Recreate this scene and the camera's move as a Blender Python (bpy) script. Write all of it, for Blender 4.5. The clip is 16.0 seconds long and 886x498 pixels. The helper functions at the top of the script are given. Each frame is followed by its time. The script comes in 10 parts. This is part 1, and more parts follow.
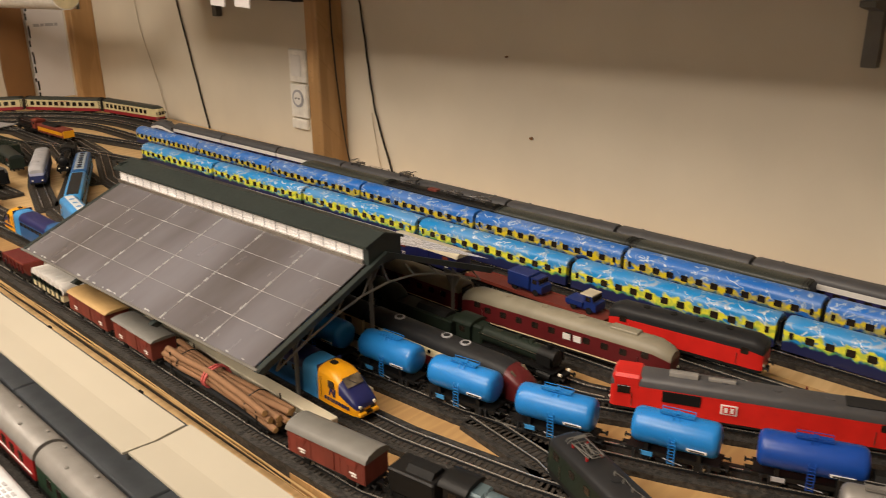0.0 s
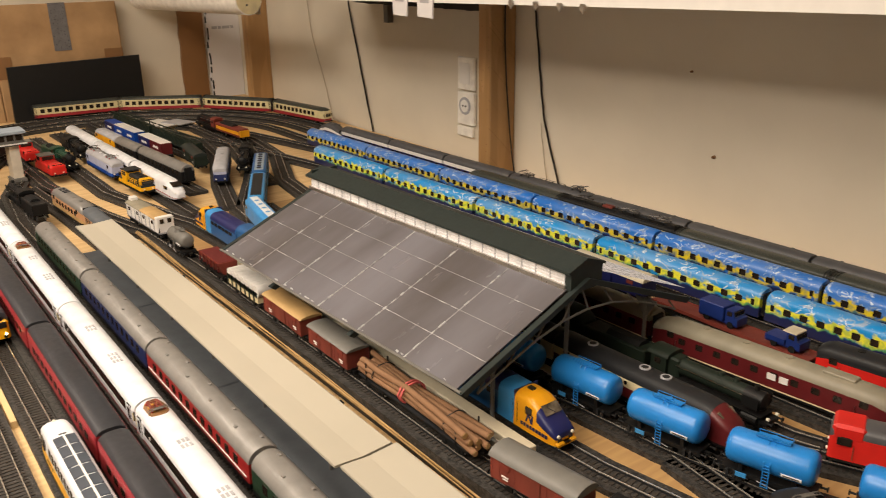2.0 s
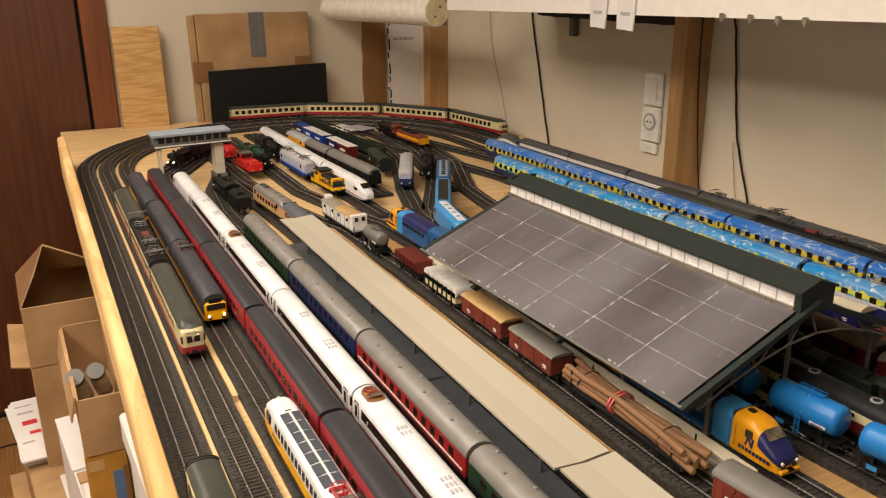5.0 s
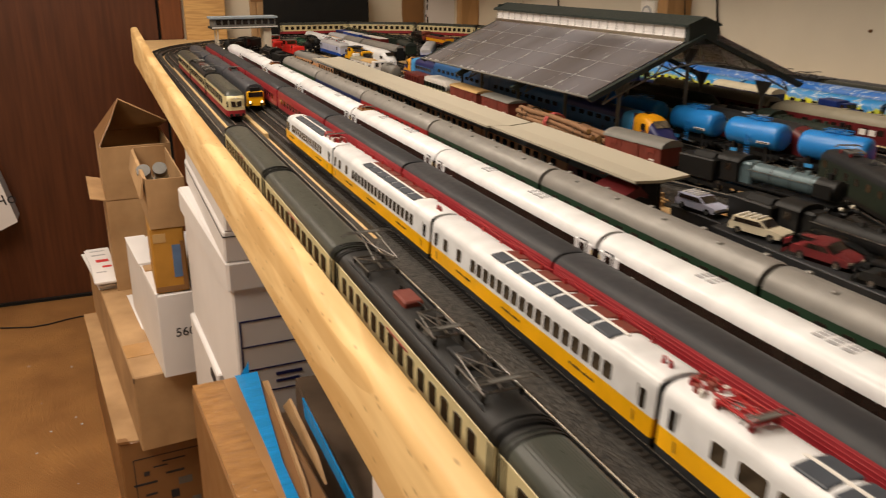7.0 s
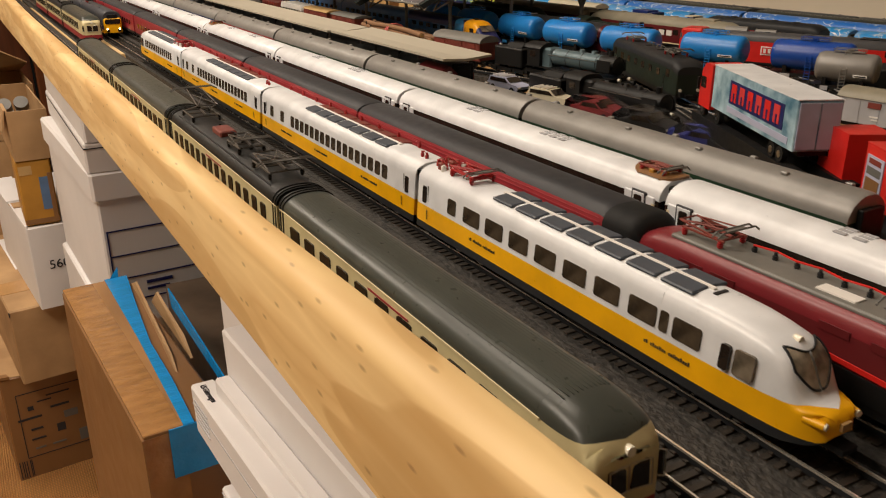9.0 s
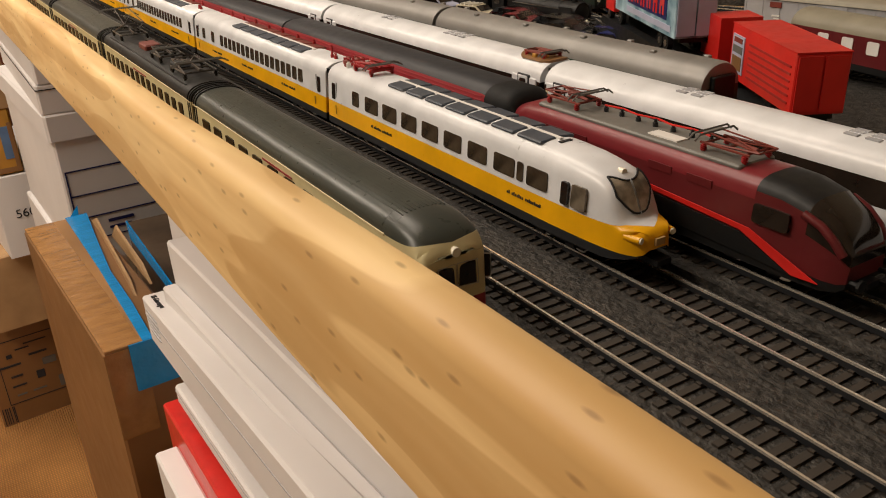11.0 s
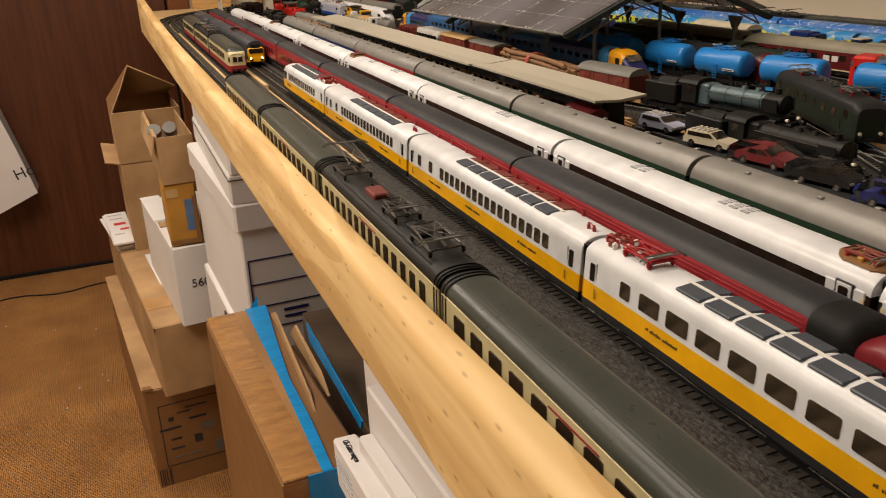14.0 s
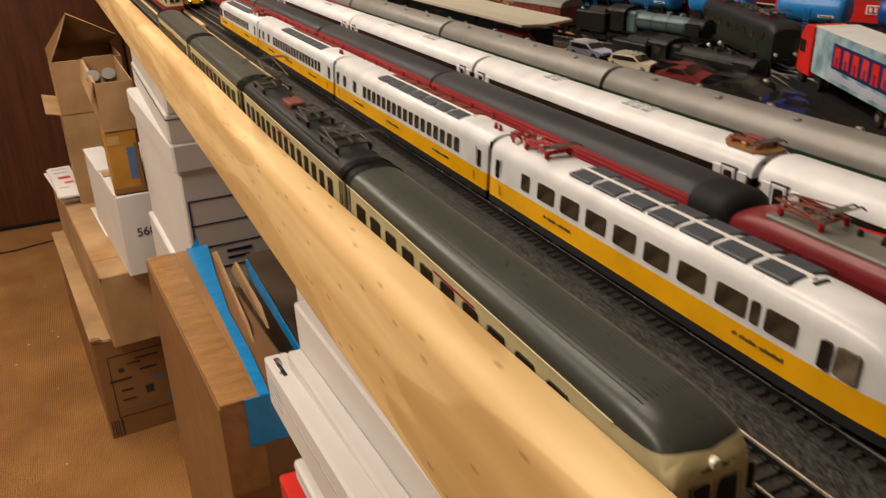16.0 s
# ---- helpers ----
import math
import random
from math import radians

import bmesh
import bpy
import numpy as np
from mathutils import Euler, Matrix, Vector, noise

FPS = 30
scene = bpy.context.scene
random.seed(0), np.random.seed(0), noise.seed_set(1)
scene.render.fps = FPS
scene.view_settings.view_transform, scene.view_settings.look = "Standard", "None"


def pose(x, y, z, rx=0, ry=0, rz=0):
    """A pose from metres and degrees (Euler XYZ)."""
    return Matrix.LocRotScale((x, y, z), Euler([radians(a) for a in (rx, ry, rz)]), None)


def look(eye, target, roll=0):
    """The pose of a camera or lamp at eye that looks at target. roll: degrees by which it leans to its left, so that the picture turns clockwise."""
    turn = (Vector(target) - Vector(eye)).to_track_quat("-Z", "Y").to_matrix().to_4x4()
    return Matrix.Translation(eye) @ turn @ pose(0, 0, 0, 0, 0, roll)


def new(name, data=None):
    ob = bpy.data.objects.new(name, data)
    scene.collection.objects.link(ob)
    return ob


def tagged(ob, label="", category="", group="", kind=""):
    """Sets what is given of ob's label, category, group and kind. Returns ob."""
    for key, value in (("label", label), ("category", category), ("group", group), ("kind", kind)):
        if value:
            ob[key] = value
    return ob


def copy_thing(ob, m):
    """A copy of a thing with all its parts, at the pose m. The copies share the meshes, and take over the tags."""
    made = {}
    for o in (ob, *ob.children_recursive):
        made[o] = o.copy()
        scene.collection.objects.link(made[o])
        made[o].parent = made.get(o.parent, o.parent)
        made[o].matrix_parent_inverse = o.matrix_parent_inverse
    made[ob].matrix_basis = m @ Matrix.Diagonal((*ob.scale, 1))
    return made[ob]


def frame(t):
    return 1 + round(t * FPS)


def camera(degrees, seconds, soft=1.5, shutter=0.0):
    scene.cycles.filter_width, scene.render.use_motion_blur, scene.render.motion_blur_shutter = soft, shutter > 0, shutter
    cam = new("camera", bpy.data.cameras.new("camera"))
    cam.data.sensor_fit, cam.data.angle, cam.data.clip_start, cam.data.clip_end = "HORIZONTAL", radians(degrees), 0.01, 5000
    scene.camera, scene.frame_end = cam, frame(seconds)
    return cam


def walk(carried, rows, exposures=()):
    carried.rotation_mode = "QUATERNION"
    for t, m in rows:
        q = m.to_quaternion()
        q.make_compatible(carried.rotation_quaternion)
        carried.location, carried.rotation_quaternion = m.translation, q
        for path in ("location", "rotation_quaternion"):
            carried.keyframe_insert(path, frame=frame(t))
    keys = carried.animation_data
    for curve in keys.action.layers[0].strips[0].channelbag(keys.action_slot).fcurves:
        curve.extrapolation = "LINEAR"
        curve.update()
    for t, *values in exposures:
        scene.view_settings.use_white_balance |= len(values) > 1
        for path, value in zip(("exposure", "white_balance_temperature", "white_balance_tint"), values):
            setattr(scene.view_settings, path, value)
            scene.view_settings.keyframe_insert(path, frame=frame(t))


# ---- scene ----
cam = camera(56.7, 16.0, 1.0, 0.4)
PATH = [
    (0, (0.292, -0.023, 1.464), (1.645, 1.284, 0.786), -0.6),
    (0.5, (0.276, 0.014, 1.475), (1.577, 1.374, 0.797), -0.4),
    (1, (0.267, 0.032, 1.478), (1.502, 1.451, 0.799), -0.4),
    (1.5, (0.26, 0.034, 1.483), (1.444, 1.498, 0.808), -0.7),
    (2, (0.246, 0.047, 1.484), (1.37, 1.558, 0.809), -0.7),
    (2.5, (0.243, 0.058, 1.488), (1.314, 1.608, 0.815), -1.2),
    (3, (0.241, 0.067, 1.494), (1.273, 1.648, 0.835), -1.5),
    (3.5, (0.225, 0.088, 1.504), (1.201, 1.712, 0.865), -1.4),
    (3.7, (0.219, 0.094, 1.502), (1.173, 1.735, 0.871), -1.3),
    (5.9, (0.136, 0.05, 1.377), (0.915, 1.767, 0.711), -0.7),
    (6, (0.132, 0.038, 1.358), (0.905, 1.755, 0.684), -0.8),
    (6.5, (0.112, -0.135, 1.246), (0.834, 1.617, 0.605), -0.4),
    (6.8, (0.112, -0.246, 1.237), (0.803, 1.515, 0.588), -0.8),
    (7, (0.108, -0.295, 1.238), (0.831, 1.455, 0.595), 0.1),
    (7.5, (0.114, -0.365, 1.233), (0.921, 1.349, 0.591), 0.3),
    (8, (0.106, -0.389, 1.22), (0.989, 1.275, 0.546), 0.9),
    (8.5, (0.106, -0.416, 1.199), (1.031, 1.209, 0.489), 0.6),
    (9, (0.11, -0.444, 1.186), (1.04, 1.169, 0.456), -0.2),
    (9.5, (0.112, -0.468, 1.181), (1.057, 1.125, 0.426), -0.8),
    (10, (0.12, -0.515, 1.165), (1.087, 1.039, 0.359), -1.1),
    (10.2, (0.12, -0.52, 1.162), (1.087, 1.02, 0.329), -1.5),
    (12.3, (0.1220, -0.5137, 1.1936), (1.0032, 1.0842, 0.3751), -3.04),
    (12.5, (0.1172, -0.4911, 1.2043), (0.9677, 1.1353, 0.4097), -2.88),
    (13, (0.1154, -0.4274, 1.2147), (0.8835, 1.2630, 0.4715), -2.88),
    (13.5, (0.1154, -0.4005, 1.2223), (0.8305, 1.3244, 0.5059), -2.83),
    (14, (0.1070, -0.3908, 1.2156), (0.7812, 1.3522, 0.5034), -2.25),
    (14.5, (0.1036, -0.3806, 1.2167), (0.7484, 1.3736, 0.5047), -2.37),
    (15, (0.1082, -0.3894, 1.2148), (0.7571, 1.3602, 0.4953), -2.37),
    (15.5, (0.1143, -0.4046, 1.2074), (0.7946, 1.3205, 0.4583), -2.36),
    (16, (0.1247, -0.4267, 1.1832), (0.8673, 1.2497, 0.3843), -2.04),
]
walk(cam, [(t, look(eye, target, roll)) for t, eye, target, roll in PATH], exposures=[(0, 0.17), (3.7, 0.08), (6.3, -0.1), (8.0, -0.22), (10.0, -0.3), (16.0, -0.28)])

RZ = 1.0      # top of the rails
TOP = 0.988   # table top
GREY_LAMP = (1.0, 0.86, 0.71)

# ---- world and lamps ----
world = bpy.data.worlds.new("room_world")
scene.world = world
world.use_nodes = True
world.node_tree.nodes["Background"].inputs[0].default_value = (0.9, 0.8, 0.65, 1)
world.node_tree.nodes["Background"].inputs[1].default_value = 0.006


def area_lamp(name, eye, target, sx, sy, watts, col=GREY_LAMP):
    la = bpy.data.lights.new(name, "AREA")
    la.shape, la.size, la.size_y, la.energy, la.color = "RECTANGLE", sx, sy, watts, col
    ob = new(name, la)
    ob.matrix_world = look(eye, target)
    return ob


# Unseen lamps: first from shelf shadow, others added to brighten far end and table
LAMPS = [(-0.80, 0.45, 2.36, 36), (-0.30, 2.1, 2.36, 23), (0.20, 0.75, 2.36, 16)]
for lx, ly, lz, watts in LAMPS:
    area_lamp("assumed_tube_lamp", (lx, ly, lz - 0.06), (lx, ly, 0), 0.48, 1.15, watts)


# ---- materials ----
def mat(name, col, rough=0.45, metal=0.0, var=0.10, scale=45.0, bump=0.0, bscale=400.0, col2=None, stretch=(1, 1, 1), coat=0.0):
    m = bpy.data.materials.new(name)
    m.use_nodes = True
    nt = m.node_tree
    b = nt.nodes["Principled BSDF"]
    tc = nt.nodes.new("ShaderNodeTexCoord")
    mp = nt.nodes.new("ShaderNodeMapping")
    mp.inputs["Scale"].default_value = stretch
    nt.links.new(tc.outputs["Object"], mp.inputs[0])
    n1 = nt.nodes.new("ShaderNodeTexNoise")
    n1.inputs["Scale"].default_value, n1.inputs["Detail"].default_value = scale, 5
    nt.links.new(mp.outputs[0], n1.inputs["Vector"])
    rmp = nt.nodes.new("ShaderNodeValToRGB")
    lo = [c * (1 - var) for c in col]
    hi = list(col2) if col2 else [min(1, c * (1 + var)) for c in col]
    rmp.color_ramp.elements[0].color, rmp.color_ramp.elements[1].color = (*lo, 1), (*hi, 1)
    rmp.color_ramp.elements[0].position, rmp.color_ramp.elements[1].position = 0.32, 0.68
    nt.links.new(n1.outputs[0], rmp.inputs[0])
    nt.links.new(rmp.outputs[0], b.inputs["Base Color"])
    n2 = nt.nodes.new("ShaderNodeTexNoise")
    n2.inputs["Scale"].default_value, n2.inputs["Detail"].default_value = scale * 5, 3
    nt.links.new(mp.outputs[0], n2.inputs["Vector"])
    mr = nt.nodes.new("ShaderNodeMapRange")
    mr.inputs[3].default_value, mr.inputs[4].default_value = max(0.03, rough - 0.10), min(1, rough + 0.10)
    nt.links.new(n2.outputs[0], mr.inputs[0])
    nt.links.new(mr.outputs[0], b.inputs["Roughness"])
    b.inputs["Metallic"].default_value = metal
    b.inputs["Coat Weight"].default_value = coat
    if max(col) < 0.08 and rough > 0.3:
        b.inputs["Specular IOR Level"].default_value = 0.3
    if bump:
        n3 = nt.nodes.new("ShaderNodeTexNoise")
        n3.inputs["Scale"].default_value, n3.inputs["Detail"].default_value = bscale, 4
        nt.links.new(mp.outputs[0], n3.inputs["Vector"])
        bp = nt.nodes.new("ShaderNodeBump")
        bp.inputs["Strength"].default_value, bp.inputs["Distance"].default_value = bump, 0.002
        nt.links.new(n3.outputs[0], bp.inputs["Height"])
        nt.links.new(bp.outputs[0], b.inputs["Normal"])
    return m


def node(m, kind, **sets):
    n = m.node_tree.nodes.new(kind)
    for key, value in sets.items():
        n.inputs[key].default_value = value
    return n


def wood_mat(name, light, dark, along="y", grain=28.0, knots=True, rough=0.5):
    """Planed pine: streaks along the board, with some dark knots."""
    m = mat(name, light, rough=rough, var=0.08, scale=6)
    nt = m.node_tree
    b = nt.nodes["Principled BSDF"]
    old = b.inputs["Base Color"].links[0].from_socket
    tc = node(m, "ShaderNodeTexCoord")
    mp = node(m, "ShaderNodeMapping")
    long_, wide = 0.9, 9.0
    mp.inputs["Scale"].default_value = (wide, long_, wide) if along == "y" else (long_, wide, wide) if along == "x" else (wide, wide, long_)
    nt.links.new(tc.outputs["Object"], mp.inputs[0])
    nz = node(m, "ShaderNodeTexNoise", Scale=3.0, Detail=3.0)
    nt.links.new(mp.outputs[0], nz.inputs["Vector"])
    mul = nt.nodes.new("ShaderNodeMath")
    mul.operation = "MULTIPLY"
    mul.inputs[1].default_value = grain
    nt.links.new(nz.outputs[0], mul.inputs[0])
    fr = nt.nodes.new("ShaderNodeMath")
    fr.operation = "PINGPONG"
    fr.inputs[1].default_value = 1.0
    nt.links.new(mul.outputs[0], fr.inputs[0])
    mx = nt.nodes.new("ShaderNodeMix")
    mx.data_type = "RGBA"
    mx.inputs[7].default_value = (*dark, 1)
    sc = nt.nodes.new("ShaderNodeMath")
    sc.operation = "MULTIPLY"
    sc.inputs[1].default_value = 0.55
    nt.links.new(fr.outputs[0], sc.inputs[0])
    nt.links.new(sc.outputs[0], mx.inputs[0])
    nt.links.new(old, mx.inputs[6])
    last = mx.outputs[2]
    if knots:
        mp3 = node(m, "ShaderNodeMapping")
        mp3.inputs["Scale"].default_value = (13.0, 1.7, 13.0) if along == "y" else (13.0, 13.0, 1.7)
        mp3.inputs["Location"].default_value = (0.35, 0.2, 0.1)
        nt.links.new(tc.outputs["Object"], mp3.inputs[0])
        nz3 = node(m, "ShaderNodeTexNoise", Scale=2.0, Detail=1.0, Distortion=0.4)
        nt.links.new(mp3.outputs[0], nz3.inputs["Vector"])
        rp3 = nt.nodes.new("ShaderNodeValToRGB")
        rp3.color_ramp.elements[0].position, rp3.color_ramp.elements[1].position = 0.50, 0.60
        rp3.color_ramp.elements[0].color, rp3.color_ramp.elements[1].color = (0, 0, 0, 1), (0.55, 0.55, 0.55, 1)
        e3_ = rp3.color_ramp.elements.new(0.515)
        e3_.color = (0.45, 0.45, 0.45, 1)
        nt.links.new(nz3.outputs[0], rp3.inputs[0])
        mf = nt.nodes.new("ShaderNodeMix")
        mf.data_type = "RGBA"
        mf.inputs[7].default_value = (*[0.88 * v for v in dark], 1)
        nt.links.new(rp3.outputs[0], mf.inputs[0])
        nt.links.new(last, mf.inputs[6])
        last = mf.outputs[2]
        mp2 = node(m, "ShaderNodeMapping")
        sx = nt.nodes.new("ShaderNodeSeparateXYZ")
        nt.links.new(tc.outputs["Object"], sx.inputs[0])
        ad = nt.nodes.new("ShaderNodeMath")
        nt.links.new(sx.outputs[0], ad.inputs[0])
        nt.links.new(sx.outputs[2], ad.inputs[1])
        cx = nt.nodes.new("ShaderNodeCombineXYZ")
        nt.links.new(sx.outputs[1], cx.inputs[0])
        nt.links.new(ad.outputs[0], cx.inputs[1])
        mp2.inputs["Scale"].default_value = (20, 62, 1)
        mp2.inputs["Rotation"].default_value = (0, 0, 0.12)
        nt.links.new(cx.outputs[0], mp2.inputs[0])
        vo = node(m, "ShaderNodeTexVoronoi", Scale=1.0)
        vo.voronoi_dimensions = "2D"
        nt.links.new(mp2.outputs[0], vo.inputs["Vector"])
        rp = nt.nodes.new("ShaderNodeValToRGB")
        rp.color_ramp.elements[0].position, rp.color_ramp.elements[1].position = 0.03, 0.085
        rp.color_ramp.elements[0].color, rp.color_ramp.elements[1].color = (1, 1, 1, 1), (0, 0, 0, 1)
        nt.links.new(vo.outputs["Distance"], rp.inputs[0])
        mk = nt.nodes.new("ShaderNodeMix")
        mk.data_type = "RGBA"
        mk.inputs[7].default_value = (0.16, 0.075, 0.025, 1)
        s2 = nt.nodes.new("ShaderNodeMath")
        s2.operation = "MULTIPLY"
        s2.inputs[1].default_value = 0.45
        nt.links.new(rp.outputs[0], s2.inputs[0])
        nt.links.new(s2.outputs[0], mk.inputs[0])
        nt.links.new(last, mk.inputs[6])
        last = mk.outputs[2]
    nt.links.new(last, b.inputs["Base Color"])
    return m


def painted_mat(name, sky, stroke, flower, leaf, dark, z_low, z_mid):
    """A coach wrapped in brush strokes: sky above, flowers round the windows, dark skirt."""
    m = bpy.data.materials.new(name)
    m.use_nodes = True
    nt = m.node_tree
    b = nt.nodes["Principled BSDF"]
    b.inputs["Roughness"].default_value = 0.35
    tc = node(m, "ShaderNodeTexCoord")
    sep = nt.nodes.new("ShaderNodeSeparateXYZ")
    nt.links.new(tc.outputs["Object"], sep.inputs[0])
    info = nt.nodes.new("ShaderNodeObjectInfo")
    add = nt.nodes.new("ShaderNodeVectorMath")
    add.operation = "ADD"
    rnd = nt.nodes.new("ShaderNodeCombineXYZ")
    nt.links.new(info.outputs["Random"], rnd.inputs[1])
    nt.links.new(tc.outputs["Object"], add.inputs[0])
    nt.links.new(rnd.outputs[0], add.inputs[1])

    def noise_ramp(scale, stretch, p0, p1, dist=0.0):
        mp = node(m, "ShaderNodeMapping")
        mp.inputs["Scale"].default_value = stretch
        mp.inputs["Rotation"].default_value = (0.5, 0, 0.35)
        nt.links.new(add.outputs[0], mp.inputs[0])
        nz = node(m, "ShaderNodeTexNoise", Scale=scale, Detail=2.0, Distortion=dist)
        nt.links.new(mp.outputs[0], nz.inputs["Vector"])
        rp = nt.nodes.new("ShaderNodeValToRGB")
        rp.color_ramp.elements[0].position, rp.color_ramp.elements[1].position = p0, p1
        nt.links.new(nz.outputs[0], rp.inputs[0])
        return rp.outputs[0]

    def blend(fac, a, c):
        mx = nt.nodes.new("ShaderNodeMix")
        mx.data_type = "RGBA"
        nt.links.new(fac, mx.inputs[0])
        for k, s in ((6, a), (7, c)):
            if isinstance(s, tuple):
                mx.inputs[k].default_value = (*s, 1)
            else:
                nt.links.new(s, mx.inputs[k])
        return mx.outputs[2]

    def above(z0, z1, wob):
        nz = noise_ramp(90, (1, 1, 1), 0.3, 0.7)
        ma = nt.nodes.new("ShaderNodeMath")
        ma.operation = "MULTIPLY_ADD"
        ma.inputs[1].default_value = wob
        nt.links.new(nz, ma.inputs[0])
        nt.links.new(sep.outputs[2], ma.inputs[2])
        mr = nt.nodes.new("ShaderNodeMapRange")
        mr.inputs[1].default_value, mr.inputs[2].default_value = z0, z1
        nt.links.new(ma.outputs[0], mr.inputs[0])
        return mr.outputs[0]

    def strokes(scale, stretch, half):
        """Short thin curved brush lines: the contour of a noise, broken up by another one."""
        line = noise_ramp(scale, stretch, 0.5 - half, 0.5, 1.2)
        rp = line.node.color_ramp
        rp.elements[1].color = (1, 1, 1, 1)
        e3 = rp.elements.new(0.5 + half)
        e3.color = (0, 0, 0, 1)
        gate = noise_ramp(scale * 1.7, stretch, 0.49, 0.54)
        mu = nt.nodes.new("ShaderNodeMath")
        mu.operation = "MULTIPLY"
        nt.links.new(line, mu.inputs[0])
        nt.links.new(gate, mu.inputs[1])
        return mu.outputs[0]

    sky_c = blend(noise_ramp(30, (1, 0.4, 1), 0.40, 0.62, 0.5), sky, tuple(0.85 * a + 0.12 * c for a, c in zip(sky, stroke)))
    sky_c = blend(strokes(46, (1.0, 0.8, 1.0), 0.036), sky_c, stroke)
    sky_c = blend(strokes(36, (1.0, 0.6, 1.3), 0.03), sky_c, tuple(0.35 * a + 0.4 * c for a, c in zip(sky, stroke)))
    low = blend(noise_ramp(95, (1, 0.7, 1), 0.46, 0.54, 0.6), leaf, tuple(0.4 * s for s in sky))
    fl = blend(noise_ramp(110, (1, 0.8, 1), 0.40, 0.52, 0.6), tuple(0.45 * a + 0.55 * c for a, c in zip(leaf, flower)), flower)
    fl = blend(above(z_low + 0.0035, z_low + 0.0075, 0.008), low, fl)
    mid = blend(noise_ramp(70, (1, 0.6, 1), 0.60, 0.66), fl, tuple(0.8 * s for s in sky))
    body = blend(above(z_mid, z_mid + 0.003, 0.009), mid, sky_c)
    body = blend(above(z_low, z_low + 0.002, 0.005), dark, body)
    nt.links.new(body, b.inputs["Base Color"])
    return m


M_ = {}
for _n, _c, _r, _me in (
    ("white", (0.74, 0.755, 0.78), 0.32, 0), ("cream", (0.72, 0.62, 0.38), 0.4, 0), ("yellow", (0.86, 0.43, 0.004), 0.32, 0),
    ("dark_grey", (0.019, 0.020, 0.022), 0.5, 0), ("black", (0.008, 0.008, 0.008), 0.5, 0), ("olive_roof", (0.050, 0.055, 0.047), 0.31, 0),
    ("crimson", (0.30, 0.022, 0.03), 0.4, 0), ("maroon", (0.115, 0.012, 0.014), 0.38, 0), ("red", (0.62, 0.02, 0.015), 0.35, 0),
    ("roof_grey", (0.16, 0.155, 0.14), 0.5, 0), ("silver", (0.24, 0.23, 0.215), 0.45, 0.25), ("coach_green", (0.02, 0.045, 0.025), 0.4, 0),
    ("coach_blue", (0.015, 0.025, 0.10), 0.4, 0), ("coach_red", (0.33, 0.02, 0.02), 0.4, 0), ("tank_blue", (0.018, 0.215, 0.62), 0.32, 0),
    ("deep_blue", (0.008, 0.060, 0.34), 0.35, 0), ("tee_cream", (0.66, 0.58, 0.33), 0.35, 0), ("navy", (0.012, 0.016, 0.10), 0.4, 0), ("ox_red", (0.20, 0.035, 0.022), 0.6, 0),
    ("lorry_blue", (0.010, 0.028, 0.16), 0.4, 0), ("tan", (0.47, 0.30, 0.12), 0.6, 0), ("peach", (0.52, 0.27, 0.13), 0.5, 0), ("beige", (0.60, 0.54, 0.40), 0.55, 0), ("stone_roof", (0.27, 0.245, 0.18), 0.5, 0), ("platform_cream", (0.50, 0.45, 0.33), 0.6, 0),
    ("platform_grey", (0.10, 0.112, 0.125), 0.7, 0), ("steam_blue", (0.10, 0.15, 0.17), 0.35, 0.2), ("hall_green", (0.022, 0.03, 0.028), 0.5, 0),
    ("strut_grey", (0.13, 0.125, 0.115), 0.5, 0), ("light_blue", (0.05, 0.28, 0.62), 0.35, 0), ("lilac", (0.42, 0.44, 0.58), 0.4, 0),
    ("orange", (0.80, 0.36, 0.008), 0.35, 0), ("loco_green", (0.014, 0.022, 0.015), 0.5, 0), ("log_bark", (0.24, 0.125, 0.06), 0.8, 0),
    ("steel", (0.50, 0.48, 0.45), 0.3, 1), ("rail", (0.80, 0.75, 0.66), 0.25, 0.75), ("sleeper", (0.045, 0.037, 0.030), 0.7, 0),
    ("red_gear", (0.36, 0.016, 0.018), 0.38, 0), ("panel_grey", (0.055, 0.066, 0.085), 0.45, 0), ("rubber", (0.007, 0.007, 0.007), 0.7, 0),
    ("gear_steel", (0.16, 0.15, 0.14), 0.3, 0.8), ("pink_band", (0.72, 0.14, 0.13), 0.6, 0), ("plaster", (0.66, 0.60, 0.49), 0.9, 0), ("bag_blue", (0.10, 0.18, 0.34), 0.5, 0),
    ("rail_blue", (0.018, 0.095, 0.26), 0.35, 0), ("glue", (0.42, 0.42, 0.42), 0.6, 0), ("slate", (0.30, 0.36, 0.42), 0.6, 0), ("wire", (0.02, 0.018, 0.016), 0.5, 0), ("pale_wire", (0.45, 0.38, 0.28), 0.6, 0),
    ("lamp_white", (0.85, 0.82, 0.75), 0.3, 0), ("tape_blue", (0.01, 0.27, 0.68), 0.28, 0), ("tape_grey", (0.20, 0.20, 0.21), 0.3, 0.4),
    ("ink", (0.03, 0.03, 0.035), 0.6, 0), ("grey_print", (0.40, 0.40, 0.42), 0.7, 0), ("label_red", (0.55, 0.03, 0.03), 0.6, 0),
    ("bottle", (0.55, 0.57, 0.52), 0.15, 0), ("flatbed_red", (0.16, 0.03, 0.02), 0.55, 0), ("violet", (0.022, 0.02, 0.10), 0.4, 0), ("lead_grey", (0.075, 0.075, 0.08), 0.5, 0),
):
    M_[_n] = mat(_n, _c, rough=_r, metal=_me, var=0.10)
